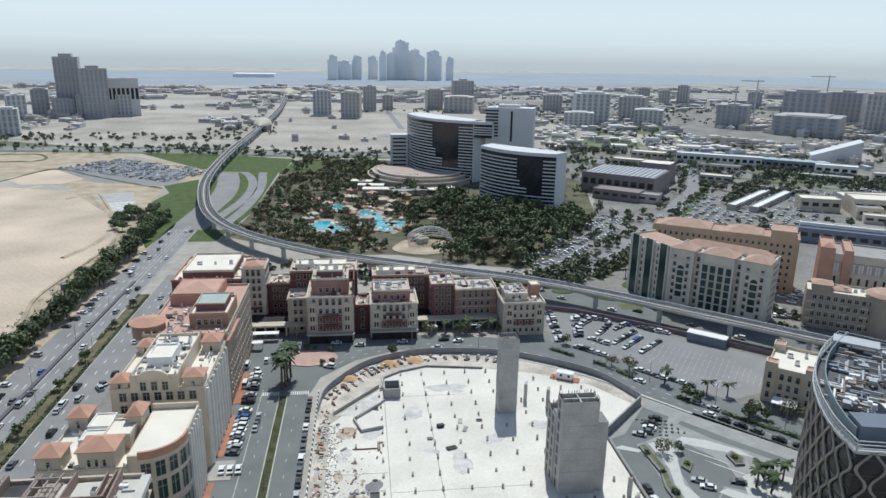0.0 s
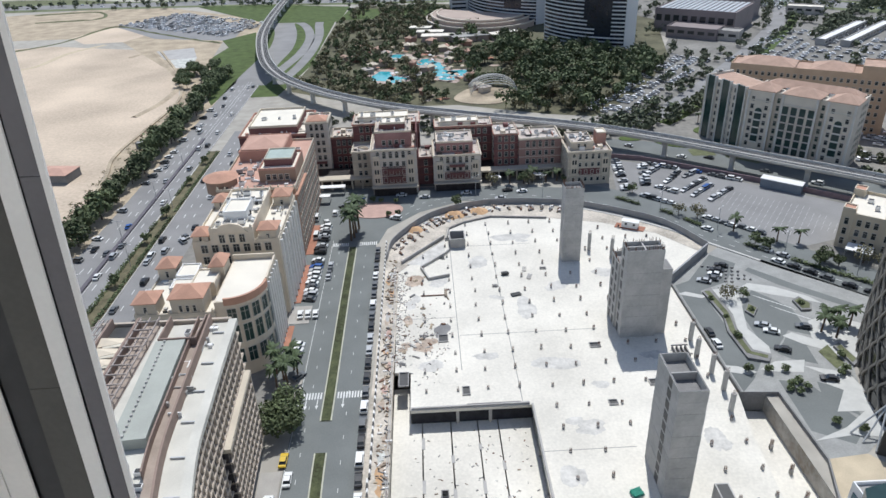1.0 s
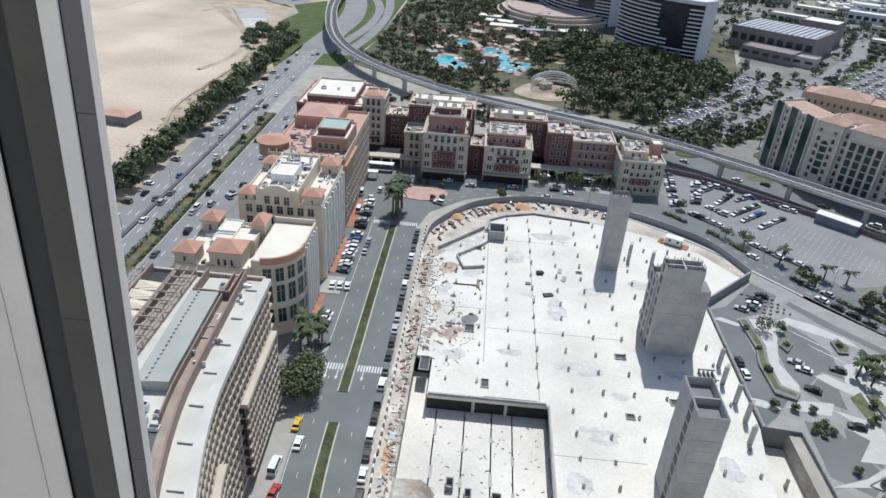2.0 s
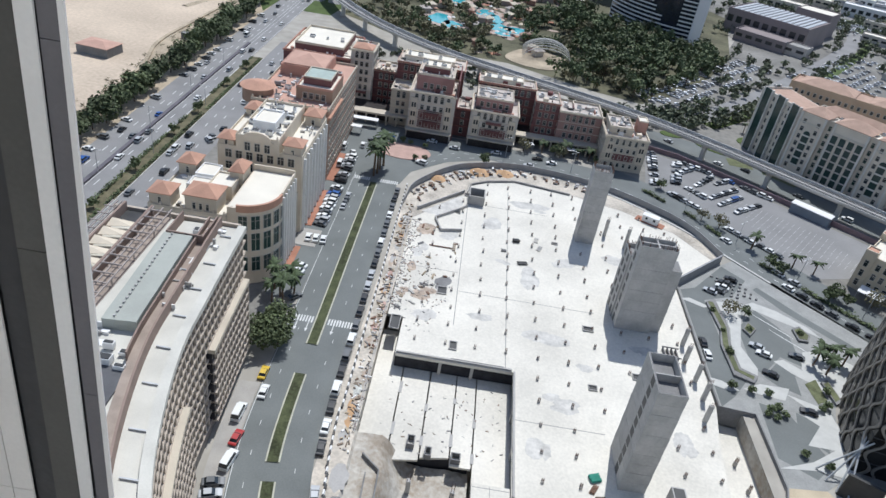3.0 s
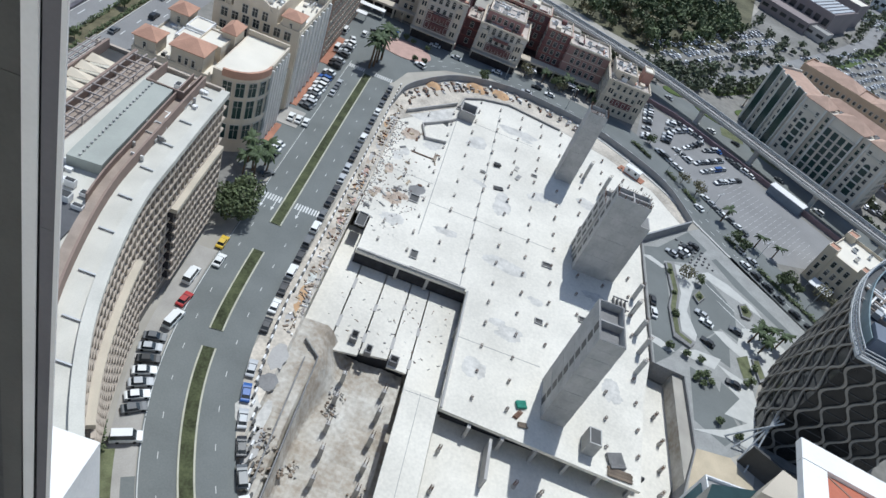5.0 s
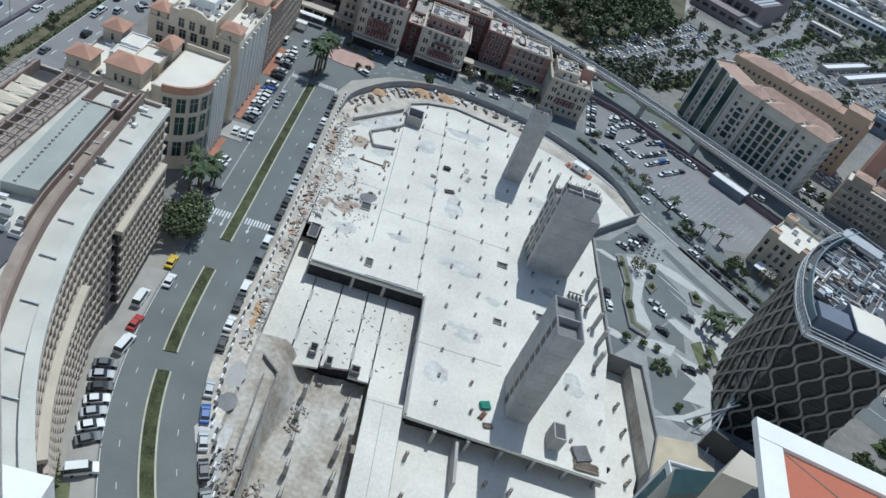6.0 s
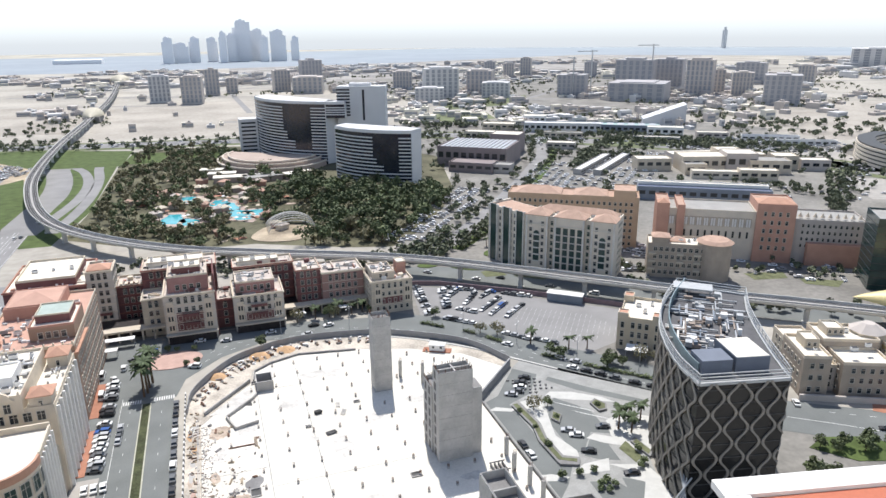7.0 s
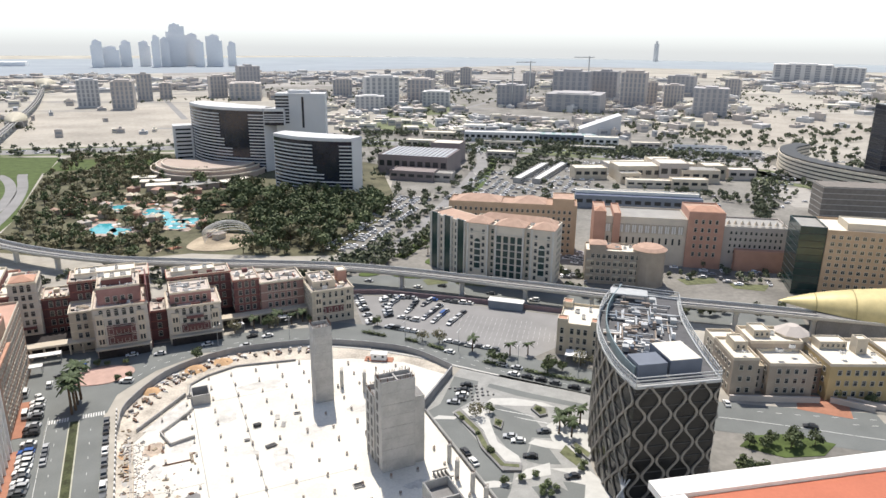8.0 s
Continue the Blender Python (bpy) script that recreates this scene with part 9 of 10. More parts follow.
def wing(p0, p1, h, bulge, depth, floors, z0=0.0, part_bands=True, step0=0.45):
    """A wing whose glass front curves out between p0 and p1, with white floor bands."""
    a, b = Vector(p0), Vector(p1)
    t = (b - a).normalized()
    n = Vector((t.y, -t.x))
    if n.y > 0:
        n = -n
    arc = [a.lerp(b, k / 24) + n * bulge * (1 - (2 * k / 24 - 1) ** 2) for k in range(25)]
    bm = B()
    prism(bm, [tuple(p) for p in arc] + [tuple(b - n * depth), tuple(a - n * depth)], z0, h, bottom=True)
    part("glass_wing", bm, M_NAVY, gh)
    bm = B()
    prism(bm, [tuple(p + n * 0.5) for p in arc] + [tuple(b - n * (depth + 0.4) + t * 0.4), tuple(a - n * (depth + 0.4) - t * 0.4)], h, h + 2.6, bottom=True)
    part("white_crown", bm, M_HOTELW, gh)
    sgn = -1 if (arc[1] - arc[0]).cross(n) > 0 else 1
    for k in range(floors):
        z = z0 + 3.2 + (h - z0 - 4) * k / floors
        u = k / floors
        cut = [(0, 24)] if u < 0.22 or not part_bands else [(0, 14 if u > 0.55 else (15 if u > 0.36 else 17)), (21, 24)]
        for lo, hi in cut:
            bm = B()
            strip(bm, arc[lo:hi + 1], -0.6 * sgn, 0.3 * sgn, z - 0.5, z + 0.45)
            bmesh.ops.recalc_face_normals(bm, faces=bm.faces)
            part("floor_band", bm, M_HOTELW, gh)
    for q in (a, b):
        bm = B()
        d = -t if q is a else t
        prism(bm, [tuple(q + d * 0.5), tuple(q + d * 0.02), tuple(q - n * depth + d * 0.02), tuple(q - n * depth + d * 0.5)], z0, h, bottom=True)
        part("end_wall", bm, M_HOTELW, gh)


wing((99.5, 563), (149, 510), 43.5, 9.0, 15, 14)
wing((49, 729), (105, 641), 55.5, 15.0, 16, 18)
wing((105.6, 640.4), (122, 634), 55.5, 0.6, 16, 4, 43.0, False)
bm = B()
box(bm, -21, 24, -9, 9, 0, 71, 0, pose(140, 645, 0, 0, 0, -20))
part("white_tower", bm, M_HOTELW, gh, "tall white tower of the hotel")
bm = B()
box(bm, 2.6, 4.6, -9.3, -9, 40, 68, 0, pose(140, 645, 0, 0, 0, -20))
part("slot_window", bm, M_NAVY, gh)
for k in range(9):
    bm = B()
    box(bm, -21.3, -9, -9.35, -9, 44 + k * 2.9, 45.6 + k * 2.9, 0, pose(140, 645, 0, 0, 0, -20))
    part("strip_window", bm, M_NAVY, gh)
bm = B()
box(bm, -10, 10, -5, 5, 71, 73.5, 0, pose(140, 645, 0, 0, 0, -20))
part("plant_room", bm, M_HOTELW, gh)
bm = B()
box(bm, 31, 49, 722, 738, 0, 36)
part("side_wing", bm, M_HOTELW, gh)
for k in range(8):
    bm = B()
    box(bm, 33, 47, 721.7, 722, 4 + k * 3.9, 5.6 + k * 3.9)
    part("strip_window", bm, M_NAVY, gh)
# rounded podium terraces
for k, (r0, z0, z1) in enumerate(((52, 0, 4.5), (47, 4.5, 7.5), (42, 7.5, 9))):
    pts = [(58 + r0 * math.cos(a), 668 + r0 * 1.15 * math.sin(a)) for a in [math.radians(150 + q * 9) for q in range(21)]]
    bm = B()
    prism(bm, pts, z0, z1, bottom=True)
    part("podium_terrace", bm, M_PODIUM, gh)
    bm = B()
    strip(bm, [Vector(p) for p in pts], -0.5, 0.6, z1, z1 + 1.0)
    part("podium_rim", bm, M_BEIGE, gh)
for x, y, w, d, rz in ((8, 610, 22, 9, -8), (14, 592, 26, 10, -5), (40, 588, 30, 16, 12), (0, 630, 18, 8, -15), (70, 590, 24, 10, 20)):
    lo = thing("pool_pavilion", x, y, 0, rz, "low pavilion with pale flat roof at the hotel", "pavilion", "hotel pavilions")
    bm = B()
    box(bm, -w / 2, w / 2, -d / 2, d / 2, 0, 4.2)
    part("wall", bm, M_PODIUM, lo)
    bm = B()
    box(bm, -w / 2 - 0.8, w / 2 + 0.8, -d / 2 - 0.8, d / 2 + 0.8, 4.2, 4.8)
    part("roof", bm, M_ROOFW if d < 12 else M_ROOFG2, lo)

# ---- halls, schools and sheds in the middle distance ----


def hall(x, y, rz, w, d, h, wall, roof, label, slats=0, cat="hall"):
    t = thing("flat_roofed_hall", x, y, 0, rz, label, cat, "halls")
    block(t, -w / 2, w / 2, -d / 2, d / 2, 0, h, wall, roof, 0.8, 0.4)
    n = max(2, int(w / 7))
    for k in range(n):
        bm = B()
        xx = -w / 2 + w * (k + 0.5) / n
        box(bm, xx - w / n * 0.32, xx + w / n * 0.32, -d / 2 - 0.12, -d / 2, h * 0.45, h * 0.75)
        part("window_strip", bm, M_GLASS, t)
    for k in range(slats):
        bm = B()
        xx = -w / 2 + 2 + (w - 4) * (k + 0.5) / slats
        box(bm, xx - (w - 4) / slats * 0.32, xx + (w - 4) / slats * 0.32, -d / 2 + 2, d / 2 - 2, h + 0.1, h + 0.7)
        part("roof_light", bm, M_PANEL, t)
    return t


hall(243, 600, -38, 66, 56, 17, M_TAUPE, M_TAUPE, "broad taupe hall with rows of roof lights", 14)
hall(222, 562, -38, 40, 22, 8, M_TAUPE, M_TAUPE, "low taupe annex of the hall")
hall(290, 640, -38, 30, 26, 19, M_TAUPE, M_ROOFW, "taupe hall with white roof")
hall(243, 546, -38, 18, 14, 7, M_BEIGE2, M_ROOFG2, "small grey hall beside the parking lot")
for k in range(2):
    hall(335 + k * 14, 545 - k * 9, 42, 100, 7, 4, M_CONC, M_WHITE, "long white car-park shade roof", 0, "shade roof")
hall(335, 396, -33, 92, 9, 9, M_BLUEGREY, M_NAVYROOF, "long low hall with dark blue roof stripes", 0)
hall(345, 410, -33, 92, 7, 9, M_WHITE, M_ROOFW, "long low hall with white roof")
hall(410, 492, -20, 40, 26, 13, M_CREAM2, M_ROOFW, "pale school hall with flat roofs", 0)
hall(372, 510, -20, 30, 18, 10, M_CREAM, M_ROOFW, "pale school wing with flat roof")
hall(455, 462, -25, 34, 22, 11, M_CREAM2, M_ROOFG2, "pale school wing with flat roof")
hall(432, 520, -15, 60, 24, 9, M_BEIGE2, M_ROOFW, "pale low school building")
hall(400, 455, -30, 46, 10, 6, M_BEIGE, M_ROOFW, "low beige row of shops")
hall(470, 500, -30, 26, 16, 9, M_CREAM, M_ROOFW, "pale low clinic building with flat roof")
for x, y, rz, w, d, h, m, rf in ((438, 478, -25, 26, 26, 16, M_BEIGE2, M_ROOFW), (425, 440, -28, 30, 12, 8, M_CREAM2, M_ROOFW), (480, 470, -25, 20, 20, 12, M_CREAM, M_ROOFW), (392, 478, -22, 18, 14, 9, M_CREAM2, M_ROOFG2), (448, 505, -20, 22, 18, 14, M_CREAM2, M_ROOFW), (500, 455, -28, 24, 14, 9, M_BEIGE2, M_ROOFW)):
    hall(x, y, rz, w, d, h, m, rf, "pale flat-roofed school building with window bands")
for pts in ([(505, 440), (560, 420), (600, 520), (560, 560)], [(452, 355), (500, 330), (530, 400), (486, 424)]):
    patch("paved_lot", pts, 0.12, M_PAVE, "pale paved open lot", "pavement")
hall(410, 745, -30, 92, 16, 11, M_HOTELW, M_WHITE, "long white sports stand", 0)
hall(480, 715, -34, 78, 24, 9, M_BLUEGREY, M_PALETEAL, "sports hall with pale teal roof", 6)
hall(505, 672, -34, 40, 16, 10, M_WHITE, M_ROOFW, "white flat-roofed sports annex building")
# tilted white stadium roof
wd = thing("wedge_roof_hall", 560, 752, 0, -30, "white wedge-shaped arena roof", "arena")
bm = B()
v = box(bm, -26, 26, -16, 16, 0, 9)
v[5].co.z = v[6].co.z = 28
part("roof_wedge", bm, M_HOTELW, wd)
# ring-shaped parking deck and dark tower in the east
pk = thing("round_parking_deck", label="curved multi-level parking deck with pale rims", category="parking deck")
arcp = smooth_line([(640, 515), (600, 500), (565, 465), (548, 425), (545, 380), (552, 330)], 5)
for k in range(5):
    bm = B()
    strip(bm, arcp, -16, 0.4, 1.6 + k * 3.4, 3.7 + k * 3.4)
    part("deck_level", bm, M_BEIGE, pk)
    # dark band painted in for the shade between deck levels
    bm = B()
    strip(bm, arcp, -15.5, -0.6, 3.7 + k * 3.4, 5.0 + k * 3.4)
    part("painted_level_shade", bm, M_DARK, pk)
for x, y, rz, w, d, h, m in ((582, 372, -30, 30, 26, 72, M_NAVY), (462, 318, -33, 48, 22, 24, M_STONE)):
    t = thing("dark_glass_building", x, y, 0, rz, "dark glass building with floor lines", "office building")
    bm = B()
    box(bm, -w / 2, w / 2, -d / 2, d / 2, 0, h)
    part("body", bm, m, t)
    for k in range(int(h / 4)):
        bm = B()
        box(bm, -w / 2 - 0.15, w / 2 + 0.15, -d / 2 - 0.15, d / 2 + 0.15, 3 + k * 4, 3.5 + k * 4)
        part("floor_line", bm, M_DARK if m is M_NAVY else M_CONC, t)

patch("mid_town_ground", [(265, 905), (457, 878), (600, 790), (662, 683), (551, 488), (429, 423), (330, 485), (248, 516), (211, 615)], 0.058, M_TOWNG, "grey-brown town ground with lots and lanes", "ground")
rm = random.Random(71)
bm, bc = B(), B()
for pts, n in (([(302, 527), (425, 667)], 60), ([(425, 667), (483, 604), (508, 504)], 60), ([(494, 423), (381, 325)], 40), ([(266, 861), (331, 827), (458, 678)], 90), ([(458, 690), (574, 532)], 70), ([(330, 600), (400, 560)], 40), ([(240, 640), (330, 760)], 50)):
    L = V2(*pts)
    for k in range(n):
        q = rm.randrange(0, len(L) - 1)
        p = L[q].lerp(L[q + 1], rm.random())
        far_tree(p.x + rm.gauss(0, 4), p.y + rm.gauss(0, 4), rm.uniform(4, 8), rm.uniform(2.2, 4.2), 26, bc)
for x0, y0, ang, rows_, cols_ in ((345, 560, -38, 8, 26), (450, 560, -35, 9, 30), (300, 690, -35, 8, 28), (520, 600, -30, 7, 34), (400, 800, -30, 6, 26)):
    m = pose(x0, y0, 0, 0, 0, ang)
    for i in range(rows_):
        for j in range(cols_):
            if rm.random() < 0.7:
                p = m @ Vector((j * 3.0, i * 7.5 + (3 if i % 2 else 0), 0))
                tiny_car(p.x, p.y, ang + rm.uniform(-3, 3))
tagged(obj("parked_cars", bm, [M_CARS, M_GLASS]), "rows of parked cars in the town's open lots", "cars", kind="stuff")
tagged(obj("avenue_trees", bc, M_LEAFF), "rows of dark green trees along the town lanes", "trees", kind="stuff")
for x, y, rz, w, d, h, wl, rf in ((352, 640, -34, 30, 14, 6, M_BEIGE2, M_ROOFW), (390, 705, -34, 44, 12, 6, M_CREAM, M_ROOFG2), (300, 735, -34, 36, 16, 8, M_BEIGE, M_ROOFW), (545, 640, -30, 34, 14, 6, M_BEIGE2, M_ROOFW), (590, 600, -30, 60, 8, 5, M_WHITE, M_NAVYROOF), (600, 560, -30, 60, 8, 5, M_WHITE, M_ROOFG2), (470, 640, -36, 50, 10, 5, M_CONC, M_ROOFW), (350, 800, -32, 40, 18, 7, M_CREAM2, M_ROOFW), (420, 840, -32, 30, 22, 9, M_WHITE, M_ROOFW)):
    hall(x, y, rz, w, d, h, wl, rf, "low flat-roofed town building among car lots")

# ---- towers of the town ----


def tower(x, y, w, h, m, seed, label, d=None, bands=False, group="town towers"):
    """A tower block with window columns set in its front and a stepped top."""
    r = random.Random(seed)
    d = d or w * r.uniform(0.55, 0.9)
    rz = math.degrees(math.atan2(-x, y)) + r.uniform(-14, 14)
    t = thing("tower_block", x, y, 0, rz, label, "tower", group)
    bm = B()
    box(bm, -w / 2, w / 2, -d / 2, d / 2, 0, h * 0.95)
    part("body", bm, m, t)
    bm = B()
    k = r.uniform(0.3, 0.7)
    box(bm, -w / 2 * k, w / 2 * k, -d / 2 * 0.8, d / 2 * 0.8, h * 0.95, h)
    part("roof_house", bm, m, t)
    n = min(6, max(3, int(w / 6)))
    nf = min(7, max(4, int(h / 8)))
    for i in range(n):
        xx = -w / 2 + w * (i + 0.5) / n
        bm = B()
        box(bm, xx - w / n * 0.27, xx + w / n * 0.27, -d / 2 - 0.2, -d / 2, 3, h * 0.92)
        part("window_column", bm, M_TWIN, t)
    for f in range(1, nf):
        bm = B()
        z = 3 + (h * 0.92 - 3) * f / nf
        box(bm, -w / 2 - 0.1, w / 2 + 0.1, -d / 2 - 0.35, -d / 2 + 0.1, z - 0.6, z + 0.6)
        part("floor_band", bm, m, t)
    return t


TOWN = [(-73, 1352, 35, 49, 'p'), (-17, 1304, 35, 49, 't'), (19, 1467, 27, 53, 't'), (58, 1496, 23, 32, 't'), (159, 1510, 34, 45, 't'), (205, 1439, 60, 34, 't'), (220, 1500, 43, 66, 'd'), (404, 1439, 40, 39, 't'), (416, 1223, 62, 56, 'w'), (374, 1159, 50, 26, 'p'), (519, 1203, 50, 28, 'p'), (523, 1290, 50, 46, 't'), (662, 1576, 25, 49, 'd'), (723, 1600, 25, 42, 't'), (823, 1707, 28, 50, 't'), (651, 1150, 50, 42, 'd'), (957, 1603, 32, 40, 'd'), (783, 1146, 70, 67, 'd'), (871, 1158, 50, 66, 'd'), (726, 1048, 95, 32, 'd'), (864, 1061, 46, 68, 't'), (914, 1069, 20, 48, 't'), (939, 1037, 36, 44, 't'), (1158, 1255, 60, 48, 'd'), (891, 894, 55, 49, 'd'), (1254, 1194, 33, 42, 't'), (1982, 1613, 170, 58, 'p'), (2050, 1506, 100, 51, 'p')]
WEST = [(-515, 1318, 39, 108, 'd'), (-463, 1288, 42, 89, 'd'), (-483, 1016, 27, 39, 'w'), (-561, 1213, 28, 45, 'p'), (-566, 1315, 28, 49, 'd'), (-516, 1285, 36, 34, 'd'), (-474, 1287, 37, 41, 'd'), (-468, 1321, 45, 49, 'd'), (-427, 1323, 26, 40, 'p'), (-600, 1190, 40, 36, 'd'), (-640, 1160, 40, 40, 't'), (-690, 1320, 60, 50, 'd')]
MT = {'p': M_TOWERW, 't': M_TOWER, 'd': M_TOWERD, 'w': M_TOWERW}
LB = {'p': "pale grey tower block painted paler for haze", 't': "tan tower block painted pale for haze", 'd': "dark grey-brown tower block painted paler for haze", 'w': "white-striped tower block painted pale for haze"}
for i, (x, y, w, h, k) in enumerate(TOWN + WEST):
    tower(x, y, w, h, MT[k], 100 + i, LB[k])
hall(-428, 1330, 18, 52, 30, 66, M_TOWERW, M_WHITE, "pale hall with white roof behind the towers")
# skyline haze is only the near-white colour of these towers
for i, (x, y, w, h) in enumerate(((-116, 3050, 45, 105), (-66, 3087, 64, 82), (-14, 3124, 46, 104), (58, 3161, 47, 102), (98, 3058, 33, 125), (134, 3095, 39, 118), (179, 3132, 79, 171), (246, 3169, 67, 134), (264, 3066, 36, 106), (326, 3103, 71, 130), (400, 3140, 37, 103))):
    t = thing("far_skyline_tower", x, y, 0, math.degrees(math.atan2(-x, y)), "far skyline tower painted pale for haze", "tower", "far skyline")
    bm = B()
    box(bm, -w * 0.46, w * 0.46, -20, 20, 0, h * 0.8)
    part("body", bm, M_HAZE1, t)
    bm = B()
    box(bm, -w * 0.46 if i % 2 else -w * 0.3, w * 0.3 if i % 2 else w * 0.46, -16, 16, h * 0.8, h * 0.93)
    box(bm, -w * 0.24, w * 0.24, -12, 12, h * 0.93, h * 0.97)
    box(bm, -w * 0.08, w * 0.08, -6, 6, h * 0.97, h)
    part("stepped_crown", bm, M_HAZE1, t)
bm = B()
box(bm, 2994, 3014, 3500, 3520, 0, 105)
box(bm, 2999, 3009, 3505, 3515, 105, 122)
tagged(obj("far_tower", bm, M_TOWERW), "single far tower painted pale for haze", "tower")
bm = B()
box(bm, -560, -380, 3200, 3300, 0, 16)
tagged(obj("far_terminal", bm, M_HAZE1), "long low far building painted pale for haze", "building")
# tower cranes
for x, y, h in ((640, 1130, 72), (695, 1160, 82), (800, 1120, 92)):
    c = thing("tower_crane", x, y, 0, rg.uniform(0, 180), "thin tower crane over a building site", "crane", "cranes")
    bm = B()
    box(bm, -0.9, 0.9, -0.9, 0.9, 0, h)
    part("mast", bm, M_STEEL, c)
    bm = B()
    box(bm, -10, 30, -0.6, 0.6, h - 3, h - 1.5)
    part("jib", bm, M_STEEL, c)

# ---- low town spread between the towers ----
rl = random.Random(55)
bms = [B(), B(), B(), B()]
zones = [(-150, 260, 900, 1500, 34, 0.45), (250, 1000, 830, 1600, 620, 0.8), (600, 1700, 700, 1700, 320, 1.0), (-700, -180, 1080, 1700, 230, 0.8), (-1200, 1600, 1700, 2400, 900, 1.5), (420, 640, 600, 820, 60, 0.6), (1200, 2600, 900, 2000, 300, 1.6)]
for x0, x1, y0, y1, n, s in zones:
    for k in range(n):
        x, y = rl.uniform(x0, x1), rl.uniform(y0, y1)
        if noise.noise(Vector((x * 0.004, y * 0.004, 1))) < -0.12:
            continue
        w, d, h = rl.uniform(8, 30) * s, rl.uniform(8, 24) * s, rl.choice([4, 5, 6, 7, 9, 12]) * (0.7 + 0.3 * s)
        m = pose(x, y, 0, 0, 0, math.degrees(noise.noise(Vector((x * 0.002, y * 0.002, 4)))) * 1.5)
        q = rl.choice([0, 0, 1, 1, 2, 3])
        box(bms[q], -w / 2, w / 2, -d / 2, d / 2, 0, h, 0, m)
        box(bms[q], -w / 2 + 1, w / 2 - 1, -d / 2 - 0.2, -d / 2, h * 0.4, h * 0.7, 1, m)
        if rl.random() < 0.5:
            box(bms[q], -w * 0.2, w * 0.15, -d * 0.2, d * 0.2, h, h + 2.5, 0, m)
for bm, m in zip(bms, (M_TOWERW, M_BEIGE2, M_ROOFW, M_TOWER)):
    tagged(obj("low_town", bm, [m, M_TWIN]), "spread of low pale town buildings and sheds", "town buildings", kind="stuff")
bc = B()
bc_all = bc
for k in range(3400):
    x, y = rl.uniform(-300, 1700), rl.uniform(780, 1900)
    if noise.noise(Vector((x * 0.006, y * 0.006, 9))) > (0.0 if x > 250 else 0.2):
        far_tree(x, y, rl.uniform(4, 8), rl.uniform(2.5, 5), 9, bc)
tagged(obj("far_trees", bc, M_LEAFF), "scattered far trees with leaves painted pale for haze", "woods", kind="stuff")
for k in range(24):
    x0, y0 = rl.uniform(-400, 1500), rl.uniform(860, 1900)
    bm = B()
    a = rl.choice([0.1, 1.6, -0.3, 0.8])
    L = rl.uniform(150, 500)
    strip(bm, V2((x0, y0), (x0 + L * math.cos(a), y0 + L * math.sin(a))), -5, 5, 0.15)
    setting("town_street", bm, M_ASPHALT_OLD, "grey far town street", "road")

# ---- red-roofed hut on the sand ----
ht_ = thing("sand_hut", -177, 311, 0, -8, "low hut with faded red roof on the sand", "hut")
block(ht_, -8, 8, -6, 6, 0, 4.2, M_CONC_DK, M_PINKROOF, 0)
hip(ht_, -8, 8, -6, 6, 4.2, 1.6, M_PINKROOF, 0.3)
hut2 = thing("sand_shed", -150, 352, 0, 5, "small grey shed on the dirt strip", "shed")
block(hut2, -4, 4, -2, 2, 0, 2.8, M_CONC_DK, M_ROOFG2, 0.3)

# ---- street lamps ----
def street_lamp():
    t = thing("street_lamp", 0, 0, 0, 0, "slim grey twin-arm street lamp", "street lamp", "street lamps")
    bm = B()
    bmesh.ops.create_cone(bm, cap_ends=True, segments=8, radius1=0.13, radius2=0.07, depth=9)
    for v in bm.verts:
        v.co.z += 4.5
    part("pole", bm, M_STEEL, t)
    for s in (-1, 1):
        bm = B()
        box(bm, min(0, s * 1.8), max(0, s * 1.8), -0.05, 0.05, 8.9, 9.0)
        arm_ = part("arm", bm, M_STEEL, t)
        bm = B()
        box(bm, s * 1.8 - 0.35, s * 1.8 + 0.35, -0.14, 0.14, 8.82, 8.95)
        part("lamp_head", bm, M_WHITE, arm_)
    return t


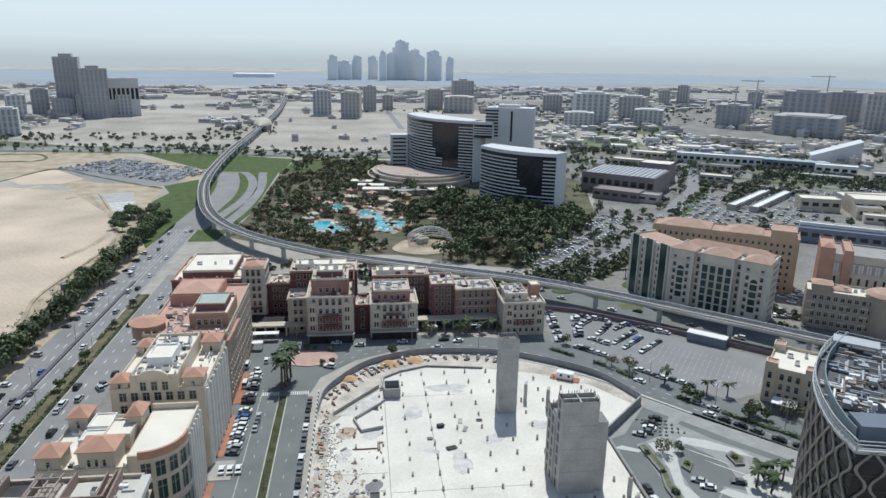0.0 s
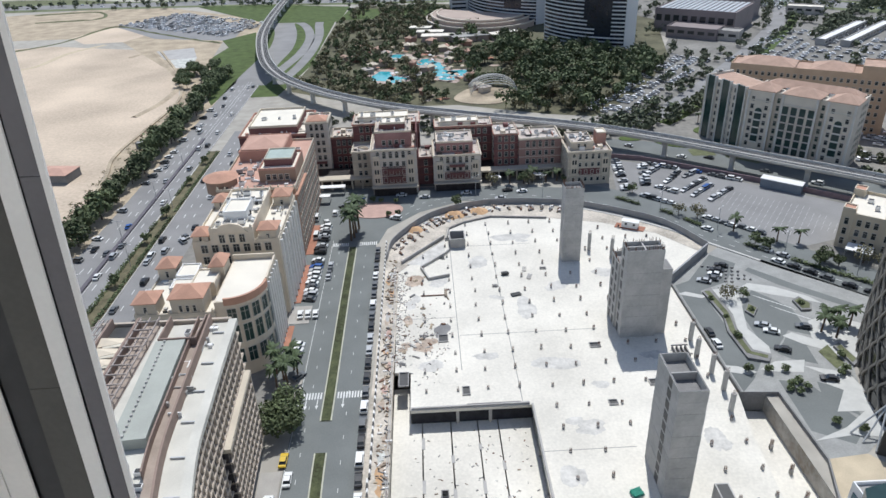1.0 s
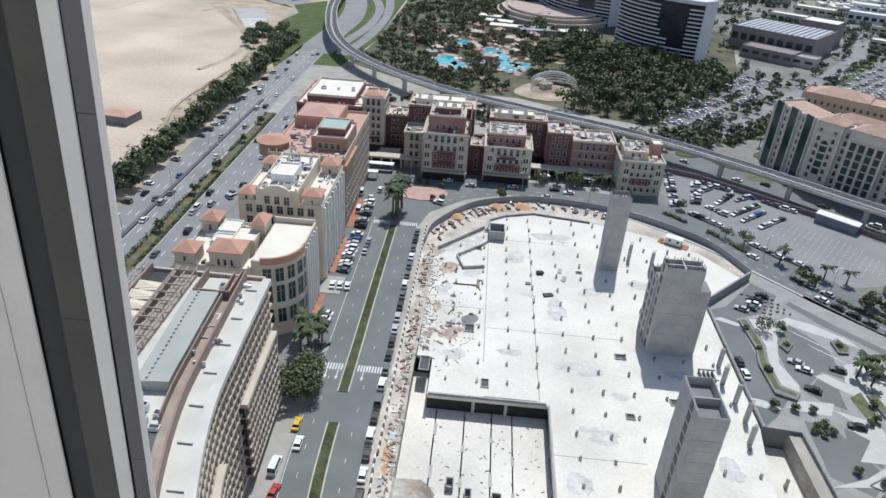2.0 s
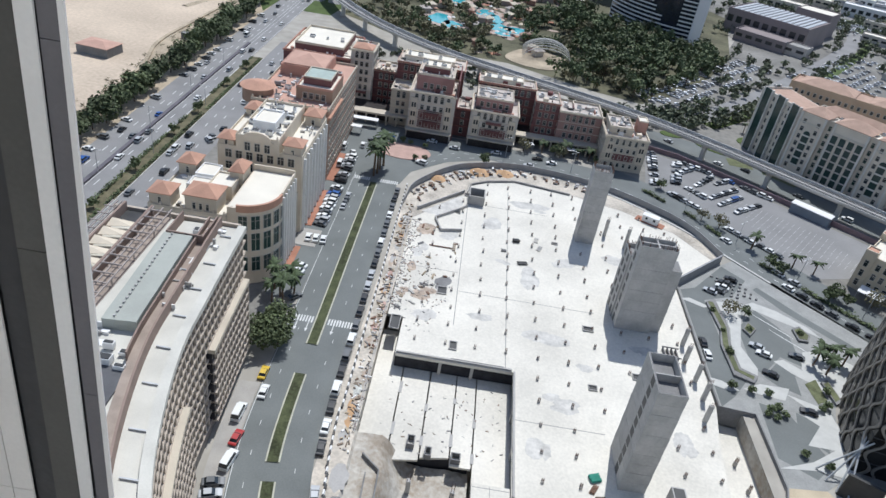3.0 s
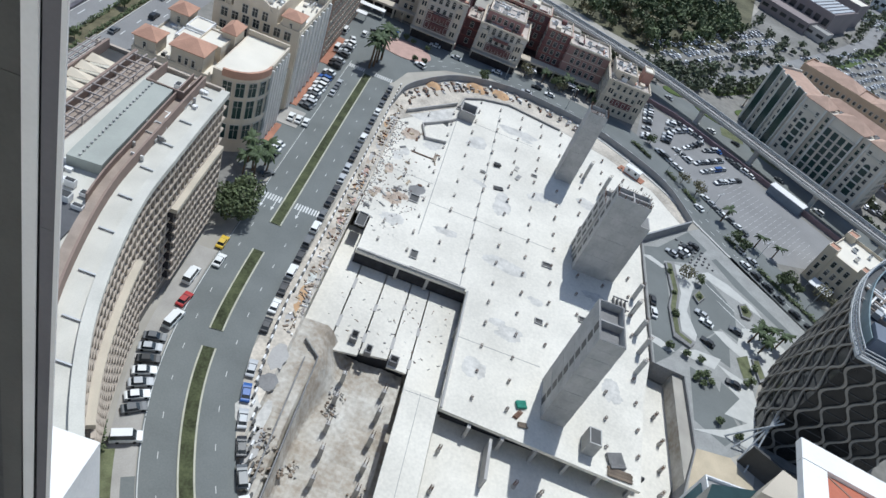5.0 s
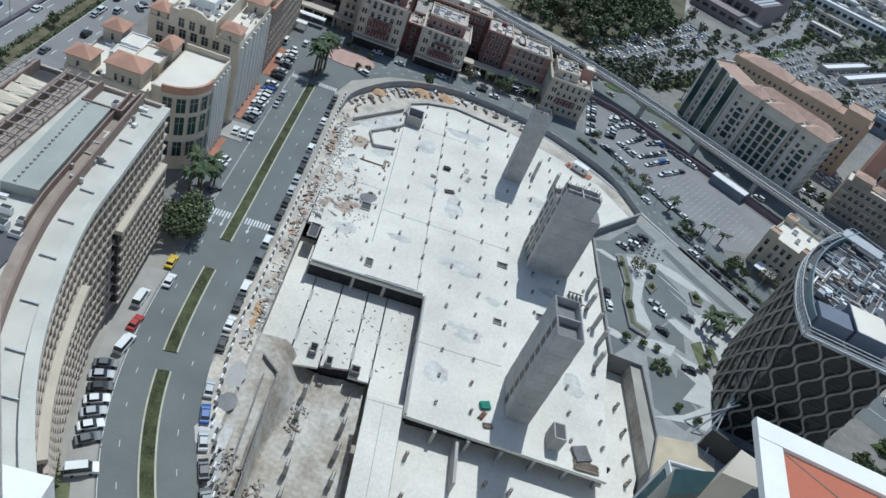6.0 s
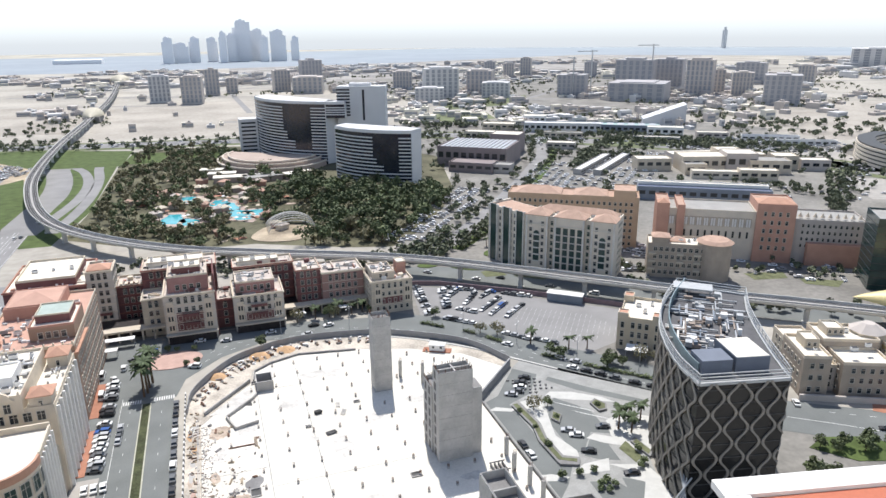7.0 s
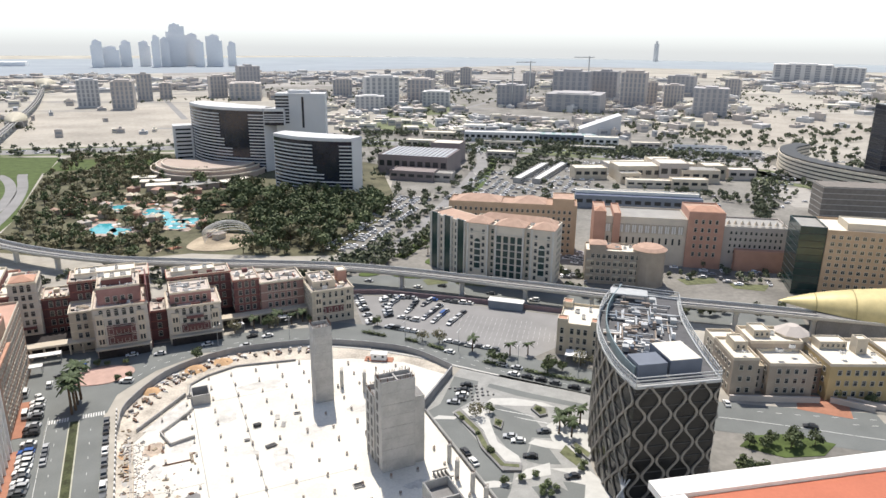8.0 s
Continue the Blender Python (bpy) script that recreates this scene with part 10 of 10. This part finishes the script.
lamp = street_lamp()
spots = [(-120.2, 160), (-120.2, 200), (-120.2, 240), (-120.2, 280), (-120.2, 320), (-110, 170), (-110, 220), (-110, 270), (92, 244), (108, 226), (124, 206), (140, 189), (20, 268), (48, 264)]
for i, (x, y) in enumerate(spots):
    m = pose(x, y, 0.1, 0, 0, 0 if x < 0 else 45)
    if i == 0:
        lamp.matrix_basis = m
    else:
        copy_thing(lamp, m)

# planting and parked cars before the parking house
for pts in [[(126.4, 309.6), (138.7, 313.4), (137.0, 300.2), (125.9, 301.3)], [(251.4, 260.5), (272.0, 255.7), (267.1, 247.2), (249.7, 251.0)], [(272.2, 245.2), (289.9, 234.6), (279.9, 228.9), (268.7, 238.3)], [(141.4, 303.5), (156.8, 292.1), (151.5, 287.6), (140.3, 297.2)]]:
    patch("kerbed_lawn", pts, 0.1, M_SHRUBBED, "small kerbed lawn beside the road", "lawn")
bc, bm = B(), B()
for pts, n, w in (([(198.9, 289.0), (206.3, 280.6), (247.4, 263.9), (273.3, 253.4), (297.5, 231.5)], 46, 5), ([(135.2, 309.5), (164.0, 294.3), (187.3, 271.4), (191.3, 263.4)], 26, 3), ([(260.7, 279.0), (283.1, 255.8), (307.3, 243.2)], 20, 4), ([(484.8, 371.7), (433.1, 391.7), (415.7, 418.8), (365.5, 398.7)], 70, 10), ([(414.4, 344.8), (517.7, 425.1), (593.8, 478.3)], 70, 6)):
    L = V2(*pts)
    for k in range(n):
        q = rl.randrange(0, len(L) - 1)
        p = L[q].lerp(L[q + 1], rl.random())
        x, y = p.x + rl.gauss(0, w), p.y + rl.gauss(0, w)
        if rl.random() < 0.62:
            far_tree(x, y, rl.uniform(2.5, 5.5), rl.uniform(1.2, 2.4), 34, bc)
        else:
            tiny_car(x, y, rl.choice([-33, 57]) + rl.uniform(-5, 5))
tagged(obj("roadside_trees", bc, M_LEAFF), "small green roadside trees and shrubs", "trees", kind="stuff")
tagged(obj("parked_cars", bm, [M_CARS, M_GLASS]), "parked cars along the service road", "cars", kind="stuff")
